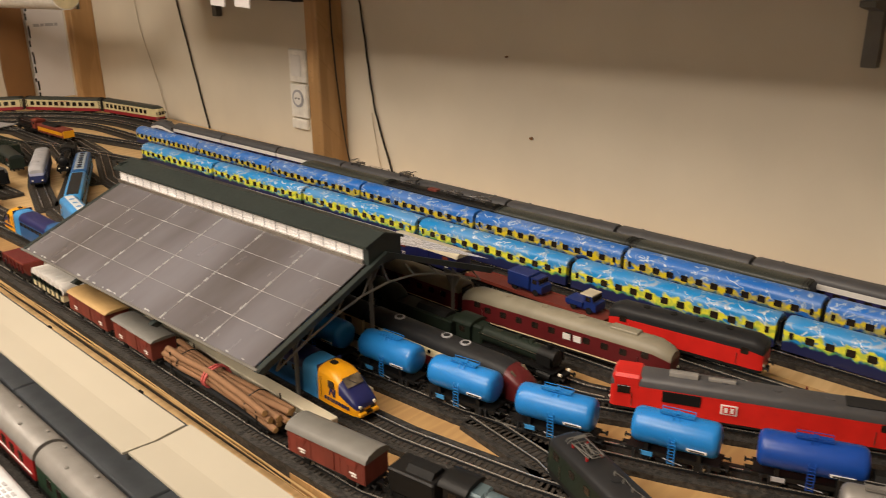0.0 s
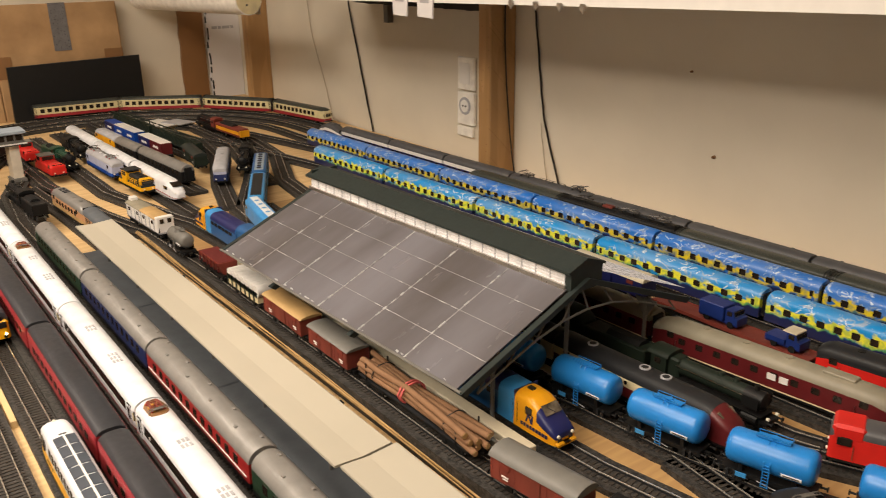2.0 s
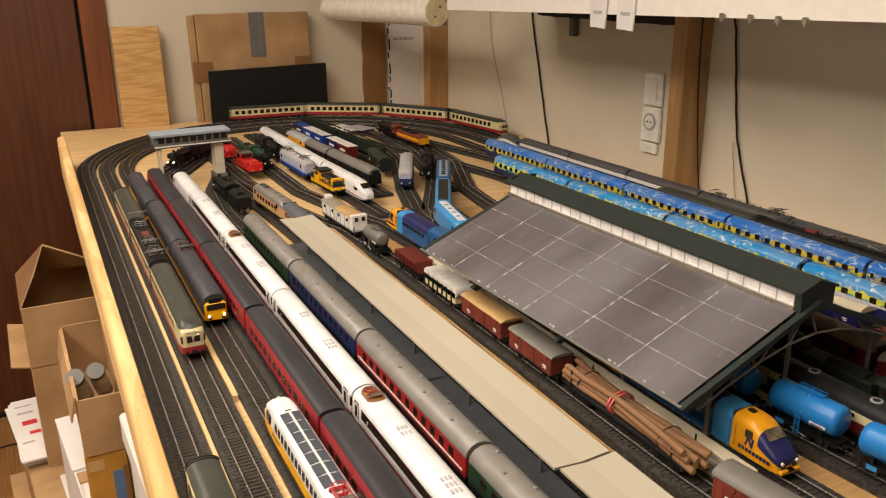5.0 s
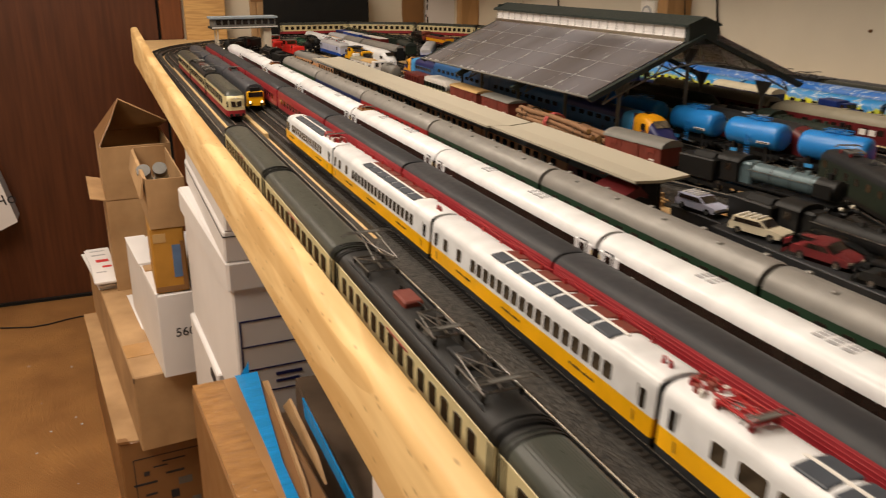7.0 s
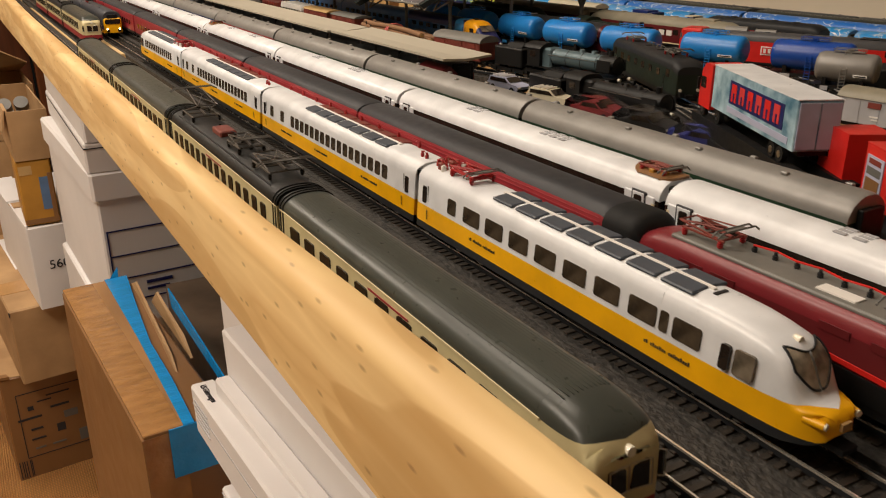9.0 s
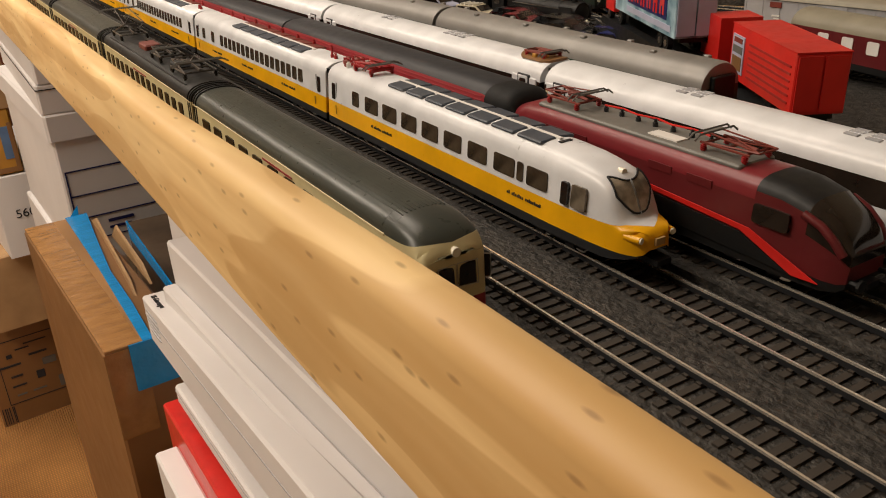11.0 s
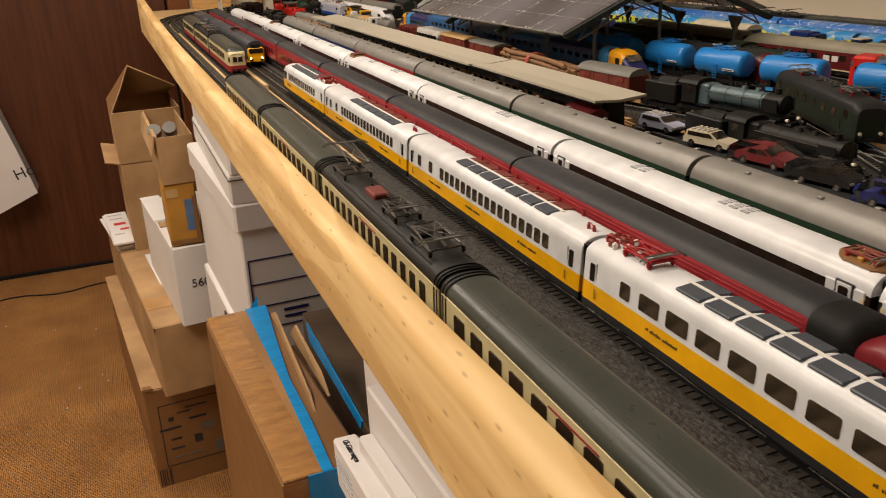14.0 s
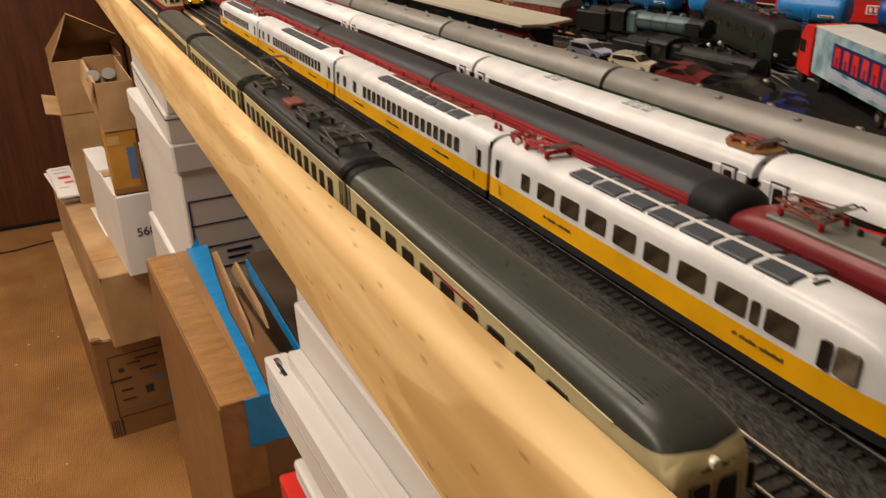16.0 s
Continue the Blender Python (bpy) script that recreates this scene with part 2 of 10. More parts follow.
M_["glass"] = mat("window_glass", (0.022, 0.016, 0.012), rough=0.13, var=0.3, scale=80)
M_["screen_glass"] = mat("windscreen_glass", (0.26, 0.22, 0.165), rough=0.06, var=0.5, scale=140, col2=(0.50, 0.43, 0.33))
M_["pale_glass"] = mat("cab_glass", (0.10, 0.08, 0.055), rough=0.06, var=0.5, scale=90, col2=(0.22, 0.18, 0.13))
# brown-grey is the stained sheet, the lighter bluish tone paints in reflections
M_["poly"] = mat("translucent_roof", (0.110, 0.098, 0.098), rough=0.24, var=0.22, scale=7, bump=0.30, bscale=16, col2=(0.170, 0.165, 0.185), stretch=(0.5, 1.6, 0.5))
M_["steam_green"] = mat("boiler_green", (0.016, 0.060, 0.035), rough=0.4, var=0.15)
M_["unit_grey"] = mat("unit_roof_grey", (0.050, 0.053, 0.062), rough=0.45, var=0.15, scale=30)
M_["coach_roof"] = mat("charcoal_roof", (0.030, 0.031, 0.036), rough=0.5, var=0.12, scale=30)
M_["red_loco"] = mat("wine_roof", (0.19, 0.016, 0.022), rough=0.38, var=0.10)
M_["railcar_glass"] = mat("railcar_window", (0.045, 0.033, 0.022), rough=0.12, var=0.5, scale=90, col2=(0.09, 0.068, 0.045))
M_["seam"] = mat("roof_seam", (0.235, 0.228, 0.235), rough=0.35, var=0.3, scale=60)
M_["platform_cream"] = mat("canopy_cream", (0.43, 0.395, 0.315), rough=0.6, var=0.04, scale=3, col2=(0.47, 0.43, 0.345))
M_["louver"] = mat("louver_white", (0.80, 0.79, 0.80), rough=0.28, var=0.12, scale=30)
M_["clear"] = bpy.data.materials.new("clear_plastic")
M_["clear"].use_nodes = True
_b = M_["clear"].node_tree.nodes["Principled BSDF"]
_b.inputs["Transmission Weight"].default_value, _b.inputs["Roughness"].default_value, _b.inputs["IOR"].default_value = 1.0, 0.08, 1.12
M_["lens"] = mat("headlight", (0.9, 0.85, 0.7), rough=0.1)
M_["glow"] = bpy.data.materials.new("lit_headlight")
M_["glow"].use_nodes = True
_b = M_["glow"].node_tree.nodes["Principled BSDF"]
_b.inputs["Emission Color"].default_value, _b.inputs["Emission Strength"].default_value = (1, 0.85, 0.55, 1), 6
M_["roadbed"] = mat("roadbed_mat", (0.027, 0.025, 0.023), rough=0.58, var=0.4, scale=240, bump=1.0, bscale=420, col2=(0.066, 0.060, 0.053), stretch=(1.0, 0.8, 1))
M_["plywood"] = wood_mat("plywood", (0.74, 0.52, 0.26), (0.52, 0.32, 0.14), along="x", grain=14, knots=False)
M_["pine"] = wood_mat("pine_board", (0.80, 0.57, 0.27), (0.55, 0.31, 0.10), along="y", grain=9)
M_["board_ply"] = wood_mat("station_plywood", (0.52, 0.32, 0.13), (0.36, 0.20, 0.08), along="x", grain=14, knots=False)
M_["stud"] = wood_mat("stud_wood", (0.47, 0.28, 0.12), (0.35, 0.19, 0.07), along="z", grain=5)
M_["pale_wood"] = wood_mat("pale_wood", (0.68, 0.51, 0.26), (0.52, 0.35, 0.15), along="y", grain=6, knots=False)
M_["ply_board"] = wood_mat("plywood_board", (0.62, 0.38, 0.14), (0.32, 0.15, 0.045), along="x", grain=16, knots=False)
M_["door"] = mat("door_veneer", (0.085, 0.026, 0.010), rough=0.4, var=0.25, scale=7, stretch=(9, 9, 0.5))
M_["door_trim"] = mat("door_trim", (0.17, 0.055, 0.018), rough=0.4, var=0.2, scale=7, stretch=(9, 9, 0.5))
M_["card"] = mat("cardboard", (0.40, 0.235, 0.105), rough=0.7, var=0.24, scale=9, bump=0.15, bscale=120, col2=(0.48, 0.30, 0.145))
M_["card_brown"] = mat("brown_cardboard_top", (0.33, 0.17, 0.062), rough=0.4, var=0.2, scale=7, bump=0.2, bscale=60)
M_["card_dark"] = mat("deep_brown_cardboard", (0.225, 0.112, 0.042), rough=0.42, var=0.12, scale=6, bump=0.2, bscale=60)
M_["dark_card"] = mat("dark_cardboard", (0.11, 0.075, 0.05), rough=0.55, var=0.3, scale=12, bump=0.2, bscale=60)
M_["white_card"] = mat("white_cardboard", (0.71, 0.69, 0.69), rough=0.6, var=0.05, scale=5)
M_["ochre_card"] = mat("ochre_carton", (0.45, 0.22, 0.03), rough=0.5, var=0.15, scale=20)
M_["wall"] = mat("wall_paint", (0.66, 0.60, 0.49), rough=0.85, var=0.05, scale=4, bump=0.12, bscale=30)
M_["shelf"] = mat("shelf_white", (0.80, 0.78, 0.74), rough=0.4, var=0.03)
M_["ceiling"] = mat("ceiling_paint", (0.72, 0.69, 0.62), rough=0.9, var=0.04, scale=3)
M_["wagon_wood"] = mat("brown_planks", (0.19, 0.038, 0.024), rough=0.6, var=0.22, scale=60, stretch=(1, 1, 0.2))
M_["gogh_front"] = painted_mat("meadow_coach_paint", (0.012, 0.27, 0.68), (0.85, 0.90, 0.90), (0.78, 0.76, 0.05), (0.10, 0.34, 0.10), (0.010, 0.016, 0.075), 0.0205, 0.0365)
M_["gogh_back"] = painted_mat("cornfield_coach_paint", (0.02, 0.17, 0.62), (0.62, 0.74, 0.84), (0.74, 0.58, 0.02), (0.06, 0.16, 0.20), (0.010, 0.016, 0.075), 0.0195, 0.0335)


def carpet_mat():
    m = mat("carpet", (0.74, 0.325, 0.085), rough=0.95, var=0.22, scale=5, col2=(0.84, 0.40, 0.115))
    nt = m.node_tree
    b = nt.nodes["Principled BSDF"]
    tc = node(m, "ShaderNodeTexCoord")
    hs = []
    for d, sc in (("X", 62), ("Y", 48)):
        wv = node(m, "ShaderNodeTexWave", Scale=sc, Distortion=1.5, Detail=2.0)
        wv.bands_direction = d
        nt.links.new(tc.outputs["Object"], wv.inputs["Vector"])
        hs.append(wv.outputs["Fac"])
    mu = nt.nodes.new("ShaderNodeMath")
    mu.operation = "MULTIPLY"
    nt.links.new(hs[0], mu.inputs[0])
    nt.links.new(hs[1], mu.inputs[1])
    bp = nt.nodes.new("ShaderNodeBump")
    bp.inputs["Strength"].default_value, bp.inputs["Distance"].default_value = 1.0, 0.012
    nt.links.new(mu.outputs[0], bp.inputs["Height"])
    nt.links.new(bp.outputs[0], b.inputs["Normal"])
    old = b.inputs["Base Color"].links[0].from_socket
    mx = nt.nodes.new("ShaderNodeMix")
    mx.data_type, mx.blend_type = "RGBA", "MULTIPLY"
    mr = nt.nodes.new("ShaderNodeMapRange")
    mr.inputs[3].default_value, mr.inputs[4].default_value = 0.72, 1.15
    nt.links.new(mu.outputs[0], mr.inputs[0])
    mx.inputs[0].default_value = 1.0
    nt.links.new(old, mx.inputs[6])
    nt.links.new(mr.outputs[0], mx.inputs[7])
    nt.links.new(mx.outputs[2], b.inputs["Base Color"])
    return m


M_["carpet"] = carpet_mat()
M_["tape_clear"] = mat("packing_tape_gloss", (0.34, 0.175, 0.064), rough=0.12, var=0.2, scale=30, bump=1.0, bscale=60, stretch=(1, 3, 1))
M_["ochre_tape"] = mat("brown_tape_gloss", (0.42, 0.24, 0.10), rough=0.2, var=0.1, scale=30, bump=0.3, bscale=90)
M_["tape_blue"] = mat("blue_tape_gloss", (0.01, 0.27, 0.68), rough=0.18, var=0.12, scale=30, bump=0.6, bscale=70, stretch=(1, 4, 1))


# ---- mesh helpers ----
class Geo:
    """Collects vertices and faces of one mesh."""

    def __init__(self):
        self.v, self.f = [], []

    def add(self, vs, fs):
        n = len(self.v)
        self.v += [tuple(p) for p in vs]
        self.f += [tuple(i + n for i in q) for q in fs]
        return self

    def box(self, x0, x1, y0, y1, z0, z1):
        return self.add([(x, y, z) for z in (z0, z1) for x, y in ((x0, y0), (x1, y0), (x1, y1), (x0, y1))],
                        [(3, 2, 1, 0), (4, 5, 6, 7), (0, 1, 5, 4), (1, 2, 6, 5), (2, 3, 7, 6), (3, 0, 4, 7)])

    def cbox(self, x0, x1, y0, y1, z0, z1, c=0.001):
        """A box with chamfered upright and top edges."""
        def ring(d, z):
            return [(x0 + d, y0, z), (x1 - d, y0, z), (x1, y0 + d, z), (x1, y1 - d, z), (x1 - d, y1, z), (x0 + d, y1, z), (x0, y1 - d, z), (x0, y0 + d, z)]
        a, b_ = ring(c, z0), ring(c, z1 - c)
        t = [(x0 + c, y0 + c, z1), (x1 - c, y0 + c, z1), (x1 - c, y1 - c, z1), (x0 + c, y1 - c, z1)]
        fs = [tuple(reversed(range(8)))] + [(i, (i + 1) % 8, 8 + (i + 1) % 8, 8 + i) for i in range(8)]
        fs += [(16, 17, 18, 19), (8, 9, 17, 16), (10, 11, 18, 17), (12, 13, 19, 18), (14, 15, 16, 19), (9, 10, 17), (11, 12, 18), (13, 14, 19), (15, 8, 16)]
        return self.add(a + b_ + t, fs)

    def tube(self, p, q, r, n=6, r2=None):
        p, q = Vector(p), Vector(q)
        d = (q - p).normalized()
        u = d.cross(Vector((0, 0, 1)) if abs(d.z) < 0.9 else Vector((1, 0, 0))).normalized()
        w = d.cross(u)
        vs = []
        for c, rr in ((p, r), (q, r if r2 is None else r2)):
            vs += [c + rr * (math.cos(2 * math.pi * k / n) * u + math.sin(2 * math.pi * k / n) * w) for k in range(n)]
        fs = [(k, (k + 1) % n, n + (k + 1) % n, n + k) for k in range(n)] + [tuple(reversed(range(n))), tuple(range(n, 2 * n))]
        return self.add(vs, fs)

    def path(self, pts, r, n=5):
        """One bent tube through the places given."""
        P = [Vector(p) for p in pts]
        closed = (P[0] - P[-1]).length < 1e-7
        if closed:
            P.pop()
        m = len(P)
        vs, u = [], None
        for k in range(m):
            a, b_ = (P[k - 1], P[(k + 1) % m]) if closed else (P[max(k - 1, 0)], P[min(k + 1, m - 1)])
            d = (b_ - a).normalized()
            if u is None:
                u = d.cross(Vector((0, 0, 1)) if abs(d.z) < 0.9 else Vector((1, 0, 0)))
            u = (u - d * u.dot(d)).normalized()
            w = d.cross(u)
            vs += [P[k] + r * (math.cos(2 * math.pi * q / n) * u + math.sin(2 * math.pi * q / n) * w) for q in range(n)]
        fs = []
        for k in range(m if closed else m - 1):
            k2 = (k + 1) % m
            fs += [(k * n + q, k * n + (q + 1) % n, k2 * n + (q + 1) % n, k2 * n + q) for q in range(n)]
        if not closed:
            fs += [tuple(reversed(range(n))), tuple(range((m - 1) * n, m * n))]
        return self.add(vs, fs)

    def prism(self, poly, axis, a0, a1):
        """A polygon of two coordinates, pushed along the third axis."""
        put = {"x": lambda p, a: (a, p[0], p[1]), "y": lambda p, a: (p[0], a, p[1]), "z": lambda p, a: (p[0], p[1], a)}[axis]
        n = len(poly)
        vs = [put(p, a0) for p in poly] + [put(p, a1) for p in poly]
        return self.add(vs, [tuple(reversed(range(n))), tuple(range(n, 2 * n))] + [(k, (k + 1) % n, n + (k + 1) % n, n + k) for k in range(n)])

    def mesh(self, name, smooth=0.0):
        me = bpy.data.meshes.new(name)
        me.from_pydata(self.v, [], self.f)
        bm = bmesh.new()
        bm.from_mesh(me)
        bmesh.ops.remove_doubles(bm, verts=bm.verts, dist=1e-6)
        bmesh.ops.recalc_face_normals(bm, faces=bm.faces)
        bm.to_mesh(me)
        bm.free()
        if smooth:
            me.polygons.foreach_set("use_smooth", [True] * len(me.polygons))
            me.set_sharp_from_angle(angle=radians(smooth))
        return me


def part(name, geo, material, parent=None, label="", smooth=0.0, at=None):
    me = geo.mesh(name, smooth) if isinstance(geo, Geo) else geo
    if not me.materials:
        me.materials.append(M_[material] if isinstance(material, str) else material)
    ob = new(name, me)
    if parent is not None:
        ob.parent = parent
    if at is not None:
        ob.matrix_basis = at if isinstance(at, Matrix) else Matrix.Translation(at)
    if label:
        ob["label"] = label
    return ob


def thing(name, label, category, group="", kind=""):
    return tagged(new(name), label, category, group, kind)


def solo(name, geo, material, label, category, smooth=0.0, kind="", group=""):
    return tagged(part(name, geo, material, smooth=smooth), label, category, group, kind)


def lift(x, y):
    """Height of the raised station board and the inner yard tracks over the front tracks."""
    if 0.39 < x < 0.54:
        return (0.004 + 0.007 * max(0.0, min(1.0, (x - 0.402) / 0.04))) * max(0.0, min(1.0, (2.1 - y) / 0.25))
    if not (0.655 if y > 0.43 else 0.69) < x < 1.16:
        return 0.0
    return 0.015 * max(0.0, min(1.0, (y + 0.10) / 0.20, (1.62 - y) / 0.35))


def put(ob, x, y, z=RZ, turn=0.0, rx=0.0, ry=0.0):
    if z == RZ:
        z += lift(x, y)
    ob.matrix_basis = pose(x, y, z, rx, ry, turn)
    return ob


PANES = {}


def pane(parent, name, material, side, y, z0, z1, w, xs, depth=0.0012, lean=0.0, label=""):
    """One window with rounded corners, proud of a side wall. side: -1 or 1; xs: half width there."""
    h = z1 - z0
    key = (round(w, 5), round(h, 5), material, depth)
    if key not in PANES:
        r = min(0.0012, w * 0.22, h * 0.22)
        pts = []
        for cx, cz, a0 in ((w / 2 - r, h / 2 - r, 0), (-w / 2 + r, h / 2 - r, 90), (-w / 2 + r, -h / 2 + r, 180), (w / 2 - r, -h / 2 + r, 270)):
            pts += [(cx + r * math.cos(radians(a0 + k)), cz + r * math.sin(radians(a0 + k))) for k in (0, 45, 90)]
        PANES[key] = Geo().prism(pts, "x", -depth / 2, depth / 2).mesh("pane")
    return part(name, PANES[key], material, parent, label, at=pose(side * xs, y, (z0 + z1) / 2, 0, -side * lean, 0))


def half_profile(w, z0, zs, zt, cuts=(), tuck=0.0, power=2.2, n=7):
    """Half a cross-section, from the skirt up to the roof's crown. tuck: how much narrower the shoulder is."""
    zz = sorted({z0, zs, *[c for c in cuts if z0 < c < zs]})
    pts = [(w / 2 - tuck * (z - z0) / (zs - z0), z) for z in zz]
    wx = w / 2 - tuck
    for k in range(1, n + 1):
        a = math.pi / 2 * k / n
        pts.append((wx * max(0.0, math.cos(a)) ** (2 / power), zs + (zt - zs) * math.sin(a) ** (2 / power)))
    return pts


def hull(parent, stations, bands):
    """A car body lofted over half-profiles. stations: (y, half). bands: (upper limit, part name, material, label) by height in the middle station."""
    ref = stations[len(stations) // 2][1]
    k = len(ref)
    vs, rings = [], []
    for y, half in stations:
        rings.append(len(vs))
        vs += [(-x, y, z) for x, z in half] + [(x, y, z) for x, z in half]
    groups = [Geo() for _ in bands]
    which = []
    for j in range(k - 1):
        zm = (ref[j][1] + ref[j + 1][1]) / 2
        which.append(next(i for i, bnd in enumerate(bands) if zm <= bnd[0] or i == len(bands) - 1))
    for j in range(k - 1):
        g = groups[which[j]]
        for a, b_ in zip(rings, rings[1:]):
            for o in (0, k):
                g.add([vs[a + o + j], vs[a + o + j + 1], vs[b_ + o + j + 1], vs[b_ + o + j]], [(0, 1, 2, 3)])
        for r in (rings[0], rings[-1]):
            g.add([vs[r + j], vs[r + j + 1], vs[r + k + j + 1], vs[r + k + j]], [(0, 1, 2, 3)])
    out = []
    for g, bnd in zip(groups, bands):
        if g.f:
            out.append(part(bnd[1], g, bnd[2], parent, bnd[3] if len(bnd) > 3 else "", smooth=40))
    return out


def resample(pts, n):
    """n points at even distances along a polyline."""
    ds = [0.0]
    for a, b_ in zip(pts, pts[1:]):
        ds.append(ds[-1] + math.hypot(b_[0] - a[0], b_[1] - a[1]))
    out = []
    for k in range(n):
        d = ds[-1] * k / (n - 1)
        i = next((i for i in range(1, len(ds)) if ds[i] >= d - 1e-12), len(ds) - 1)
        u = (d - ds[i - 1]) / max(1e-12, ds[i] - ds[i - 1])
        out.append((pts[i - 1][0] + (pts[i][0] - pts[i - 1][0]) * u, pts[i - 1][1] + (pts[i][1] - pts[i - 1][1]) * u))
    return out


def shell(parent, stations, bands, n=9):
    """A nose lofted over half-profiles, parted into bands along exact heights. stations: (y, half). bands: (part name, material, label, upper limits per station)."""
    for i, (name, material, label, tops) in enumerate(bands):
        g, rows = Geo(), []
        for k, (y, half) in enumerate(stations):
            lo = bands[i - 1][3][k] if i else -1.0
            hi = tops[k]
            seg = []
            for (xa, za), (xb, zb) in zip(half, half[1:]):
                for zc in (lo, hi):
                    if za < zc < zb:
                        u = (zc - za) / (zb - za)
                        seg.append((xa + (xb - xa) * u, zc))
                if not seg and lo <= za <= hi:
                    seg.append((xa, za))
                if lo <= zb <= hi:
                    seg.append((xb, zb))
            seg.sort(key=lambda q: (q[1], -q[0]))
            if len(seg) < 2:
                p = (half[-1][0], half[-1][1]) if lo >= half[-1][1] else half[0]
                seg = [p, p]
            rows.append([(x, y, z) for x, z in resample(seg, n)])
        for a, b_ in zip(rows, rows[1:]):
            for j in range(n - 1):
                for s in (-1, 1):
                    q = [(s * x, y, z) for x, y, z in (a[j], a[j + 1], b_[j + 1], b_[j])]
                    q = [v for m, v in enumerate(q) if all(math.dist(v, w_) > 1e-7 for w_ in q[:m])]
                    if len(q) > 2:
                        g.add(q, [tuple(range(len(q)))])
        for r in (rows[0],):
            for j in range(n - 1):
                q = [(-r[j][0], r[j][1], r[j][2]), (-r[j + 1][0], r[j + 1][1], r[j + 1][2]), r[j + 1], r[j]]
                q = [v for m, v in enumerate(q) if all(math.dist(v, w_) > 1e-7 for w_ in q[:m])]
                if len(q) > 2:
                    g.add(q, [tuple(range(len(q)))])
        if g.f:
            part(name, g, material, parent, label, smooth=50)


def scaled(half, sw, zt, z0=None):
    """A half-profile narrowed by sw, its crown brought to zt and its skirt to z0."""
    a, b_ = half[0][1], half[-1][1]
    z0 = a if z0 is None else z0
    return [(x * sw, z0 + (z - a) * (zt - z0) / (b_ - a)) for x, z in half]


WHEEL = Geo().tube((-0.0085, 0, 0.0058), (-0.0062, 0, 0.0058), 0.0058, 12).tube((0.0062, 0, 0.0058), (0.0085, 0, 0.0058), 0.0058, 12).tube((-0.0062, 0, 0.0058), (0.0062, 0, 0.0058), 0.0012, 6).mesh("wheelset")
WHEELS = Geo()
for _y in (-0.0125, 0.0125):
    WHEELS.tube((-0.0085, _y, 0.0058), (-0.0062, _y, 0.0058), 0.0058, 12).tube((0.0062, _y, 0.0058), (0.0085, _y, 0.0058), 0.0058, 12).tube((-0.0062, _y, 0.0058), (0.0062, _y, 0.0058), 0.0012, 6)
WHEELS = WHEELS.mesh("wheelsets")
FRAME = (Geo().box(-0.0125, -0.0105, -0.019, 0.019, 0.004, 0.0085).box(0.0105, 0.0125, -0.019, 0.019, 0.004, 0.0085)
         .box(-0.0105, 0.0105, -0.004, 0.004, 0.005, 0.011).box(-0.0138, -0.0125, -0.014, -0.008, 0.0035, 0.008).box(-0.0138, -0.0125, 0.008, 0.014, 0.0035, 0.008)
         .box(0.0125, 0.0138, -0.014, -0.008, 0.0035, 0.008).box(0.0125, 0.0138, 0.008, 0.014, 0.0035, 0.008).mesh("bogie"))
BUFFER = Geo().tube((0, 0, 0), (0, 0.005, 0), 0.0011, 6).tube((0, 0.005, 0), (0, 0.0062, 0), 0.0026, 8).mesh("buffer")


def bogie(parent, y, apart=False):
    b_ = part("bogie", FRAME, "black", parent, at=(0, y, 0))
    if apart:
        for dy in (-0.0125, 0.0125):
            part("wheelset", WHEEL, "steel", b_, at=(0, dy, 0))
    else:
        part("wheelsets", WHEELS, "steel", b_)
    return b_


def buffers(parent, y, sgn, z=0.0115, dx=0.0095):
    for s in (-1, 1):
        part("buffer", BUFFER, "black", parent, at=pose(s * dx, y, z, 0, 0, 0 if sgn > 0 else 180))


def underframe(parent, L, z0=0.006, w=0.026, tops=0.012):
    g = Geo().box(-w / 2, w / 2, -L * 0.24, L * 0.24, z0, tops).box(-0.004, 0.004, -L / 2 - 0.004, -L / 2 + 0.02, 0.008, 0.0105).box(-0.004, 0.004, L / 2 - 0.02, L / 2 + 0.004, 0.008, 0.0105)
    g.box(-w / 2 - 0.001, w / 2 + 0.001, -L * 0.10, -L * 0.02, z0 - 0.001, tops - 0.001).box(-w / 2 - 0.001, w / 2 + 0.001, L * 0.06, L * 0.15, z0 - 0.0005, tops - 0.001)
    part("underframe", g, "black", parent)


def even(n, a, b_):
    return [a + (b_ - a) * (i + 0.5) / n for i in range(n)]


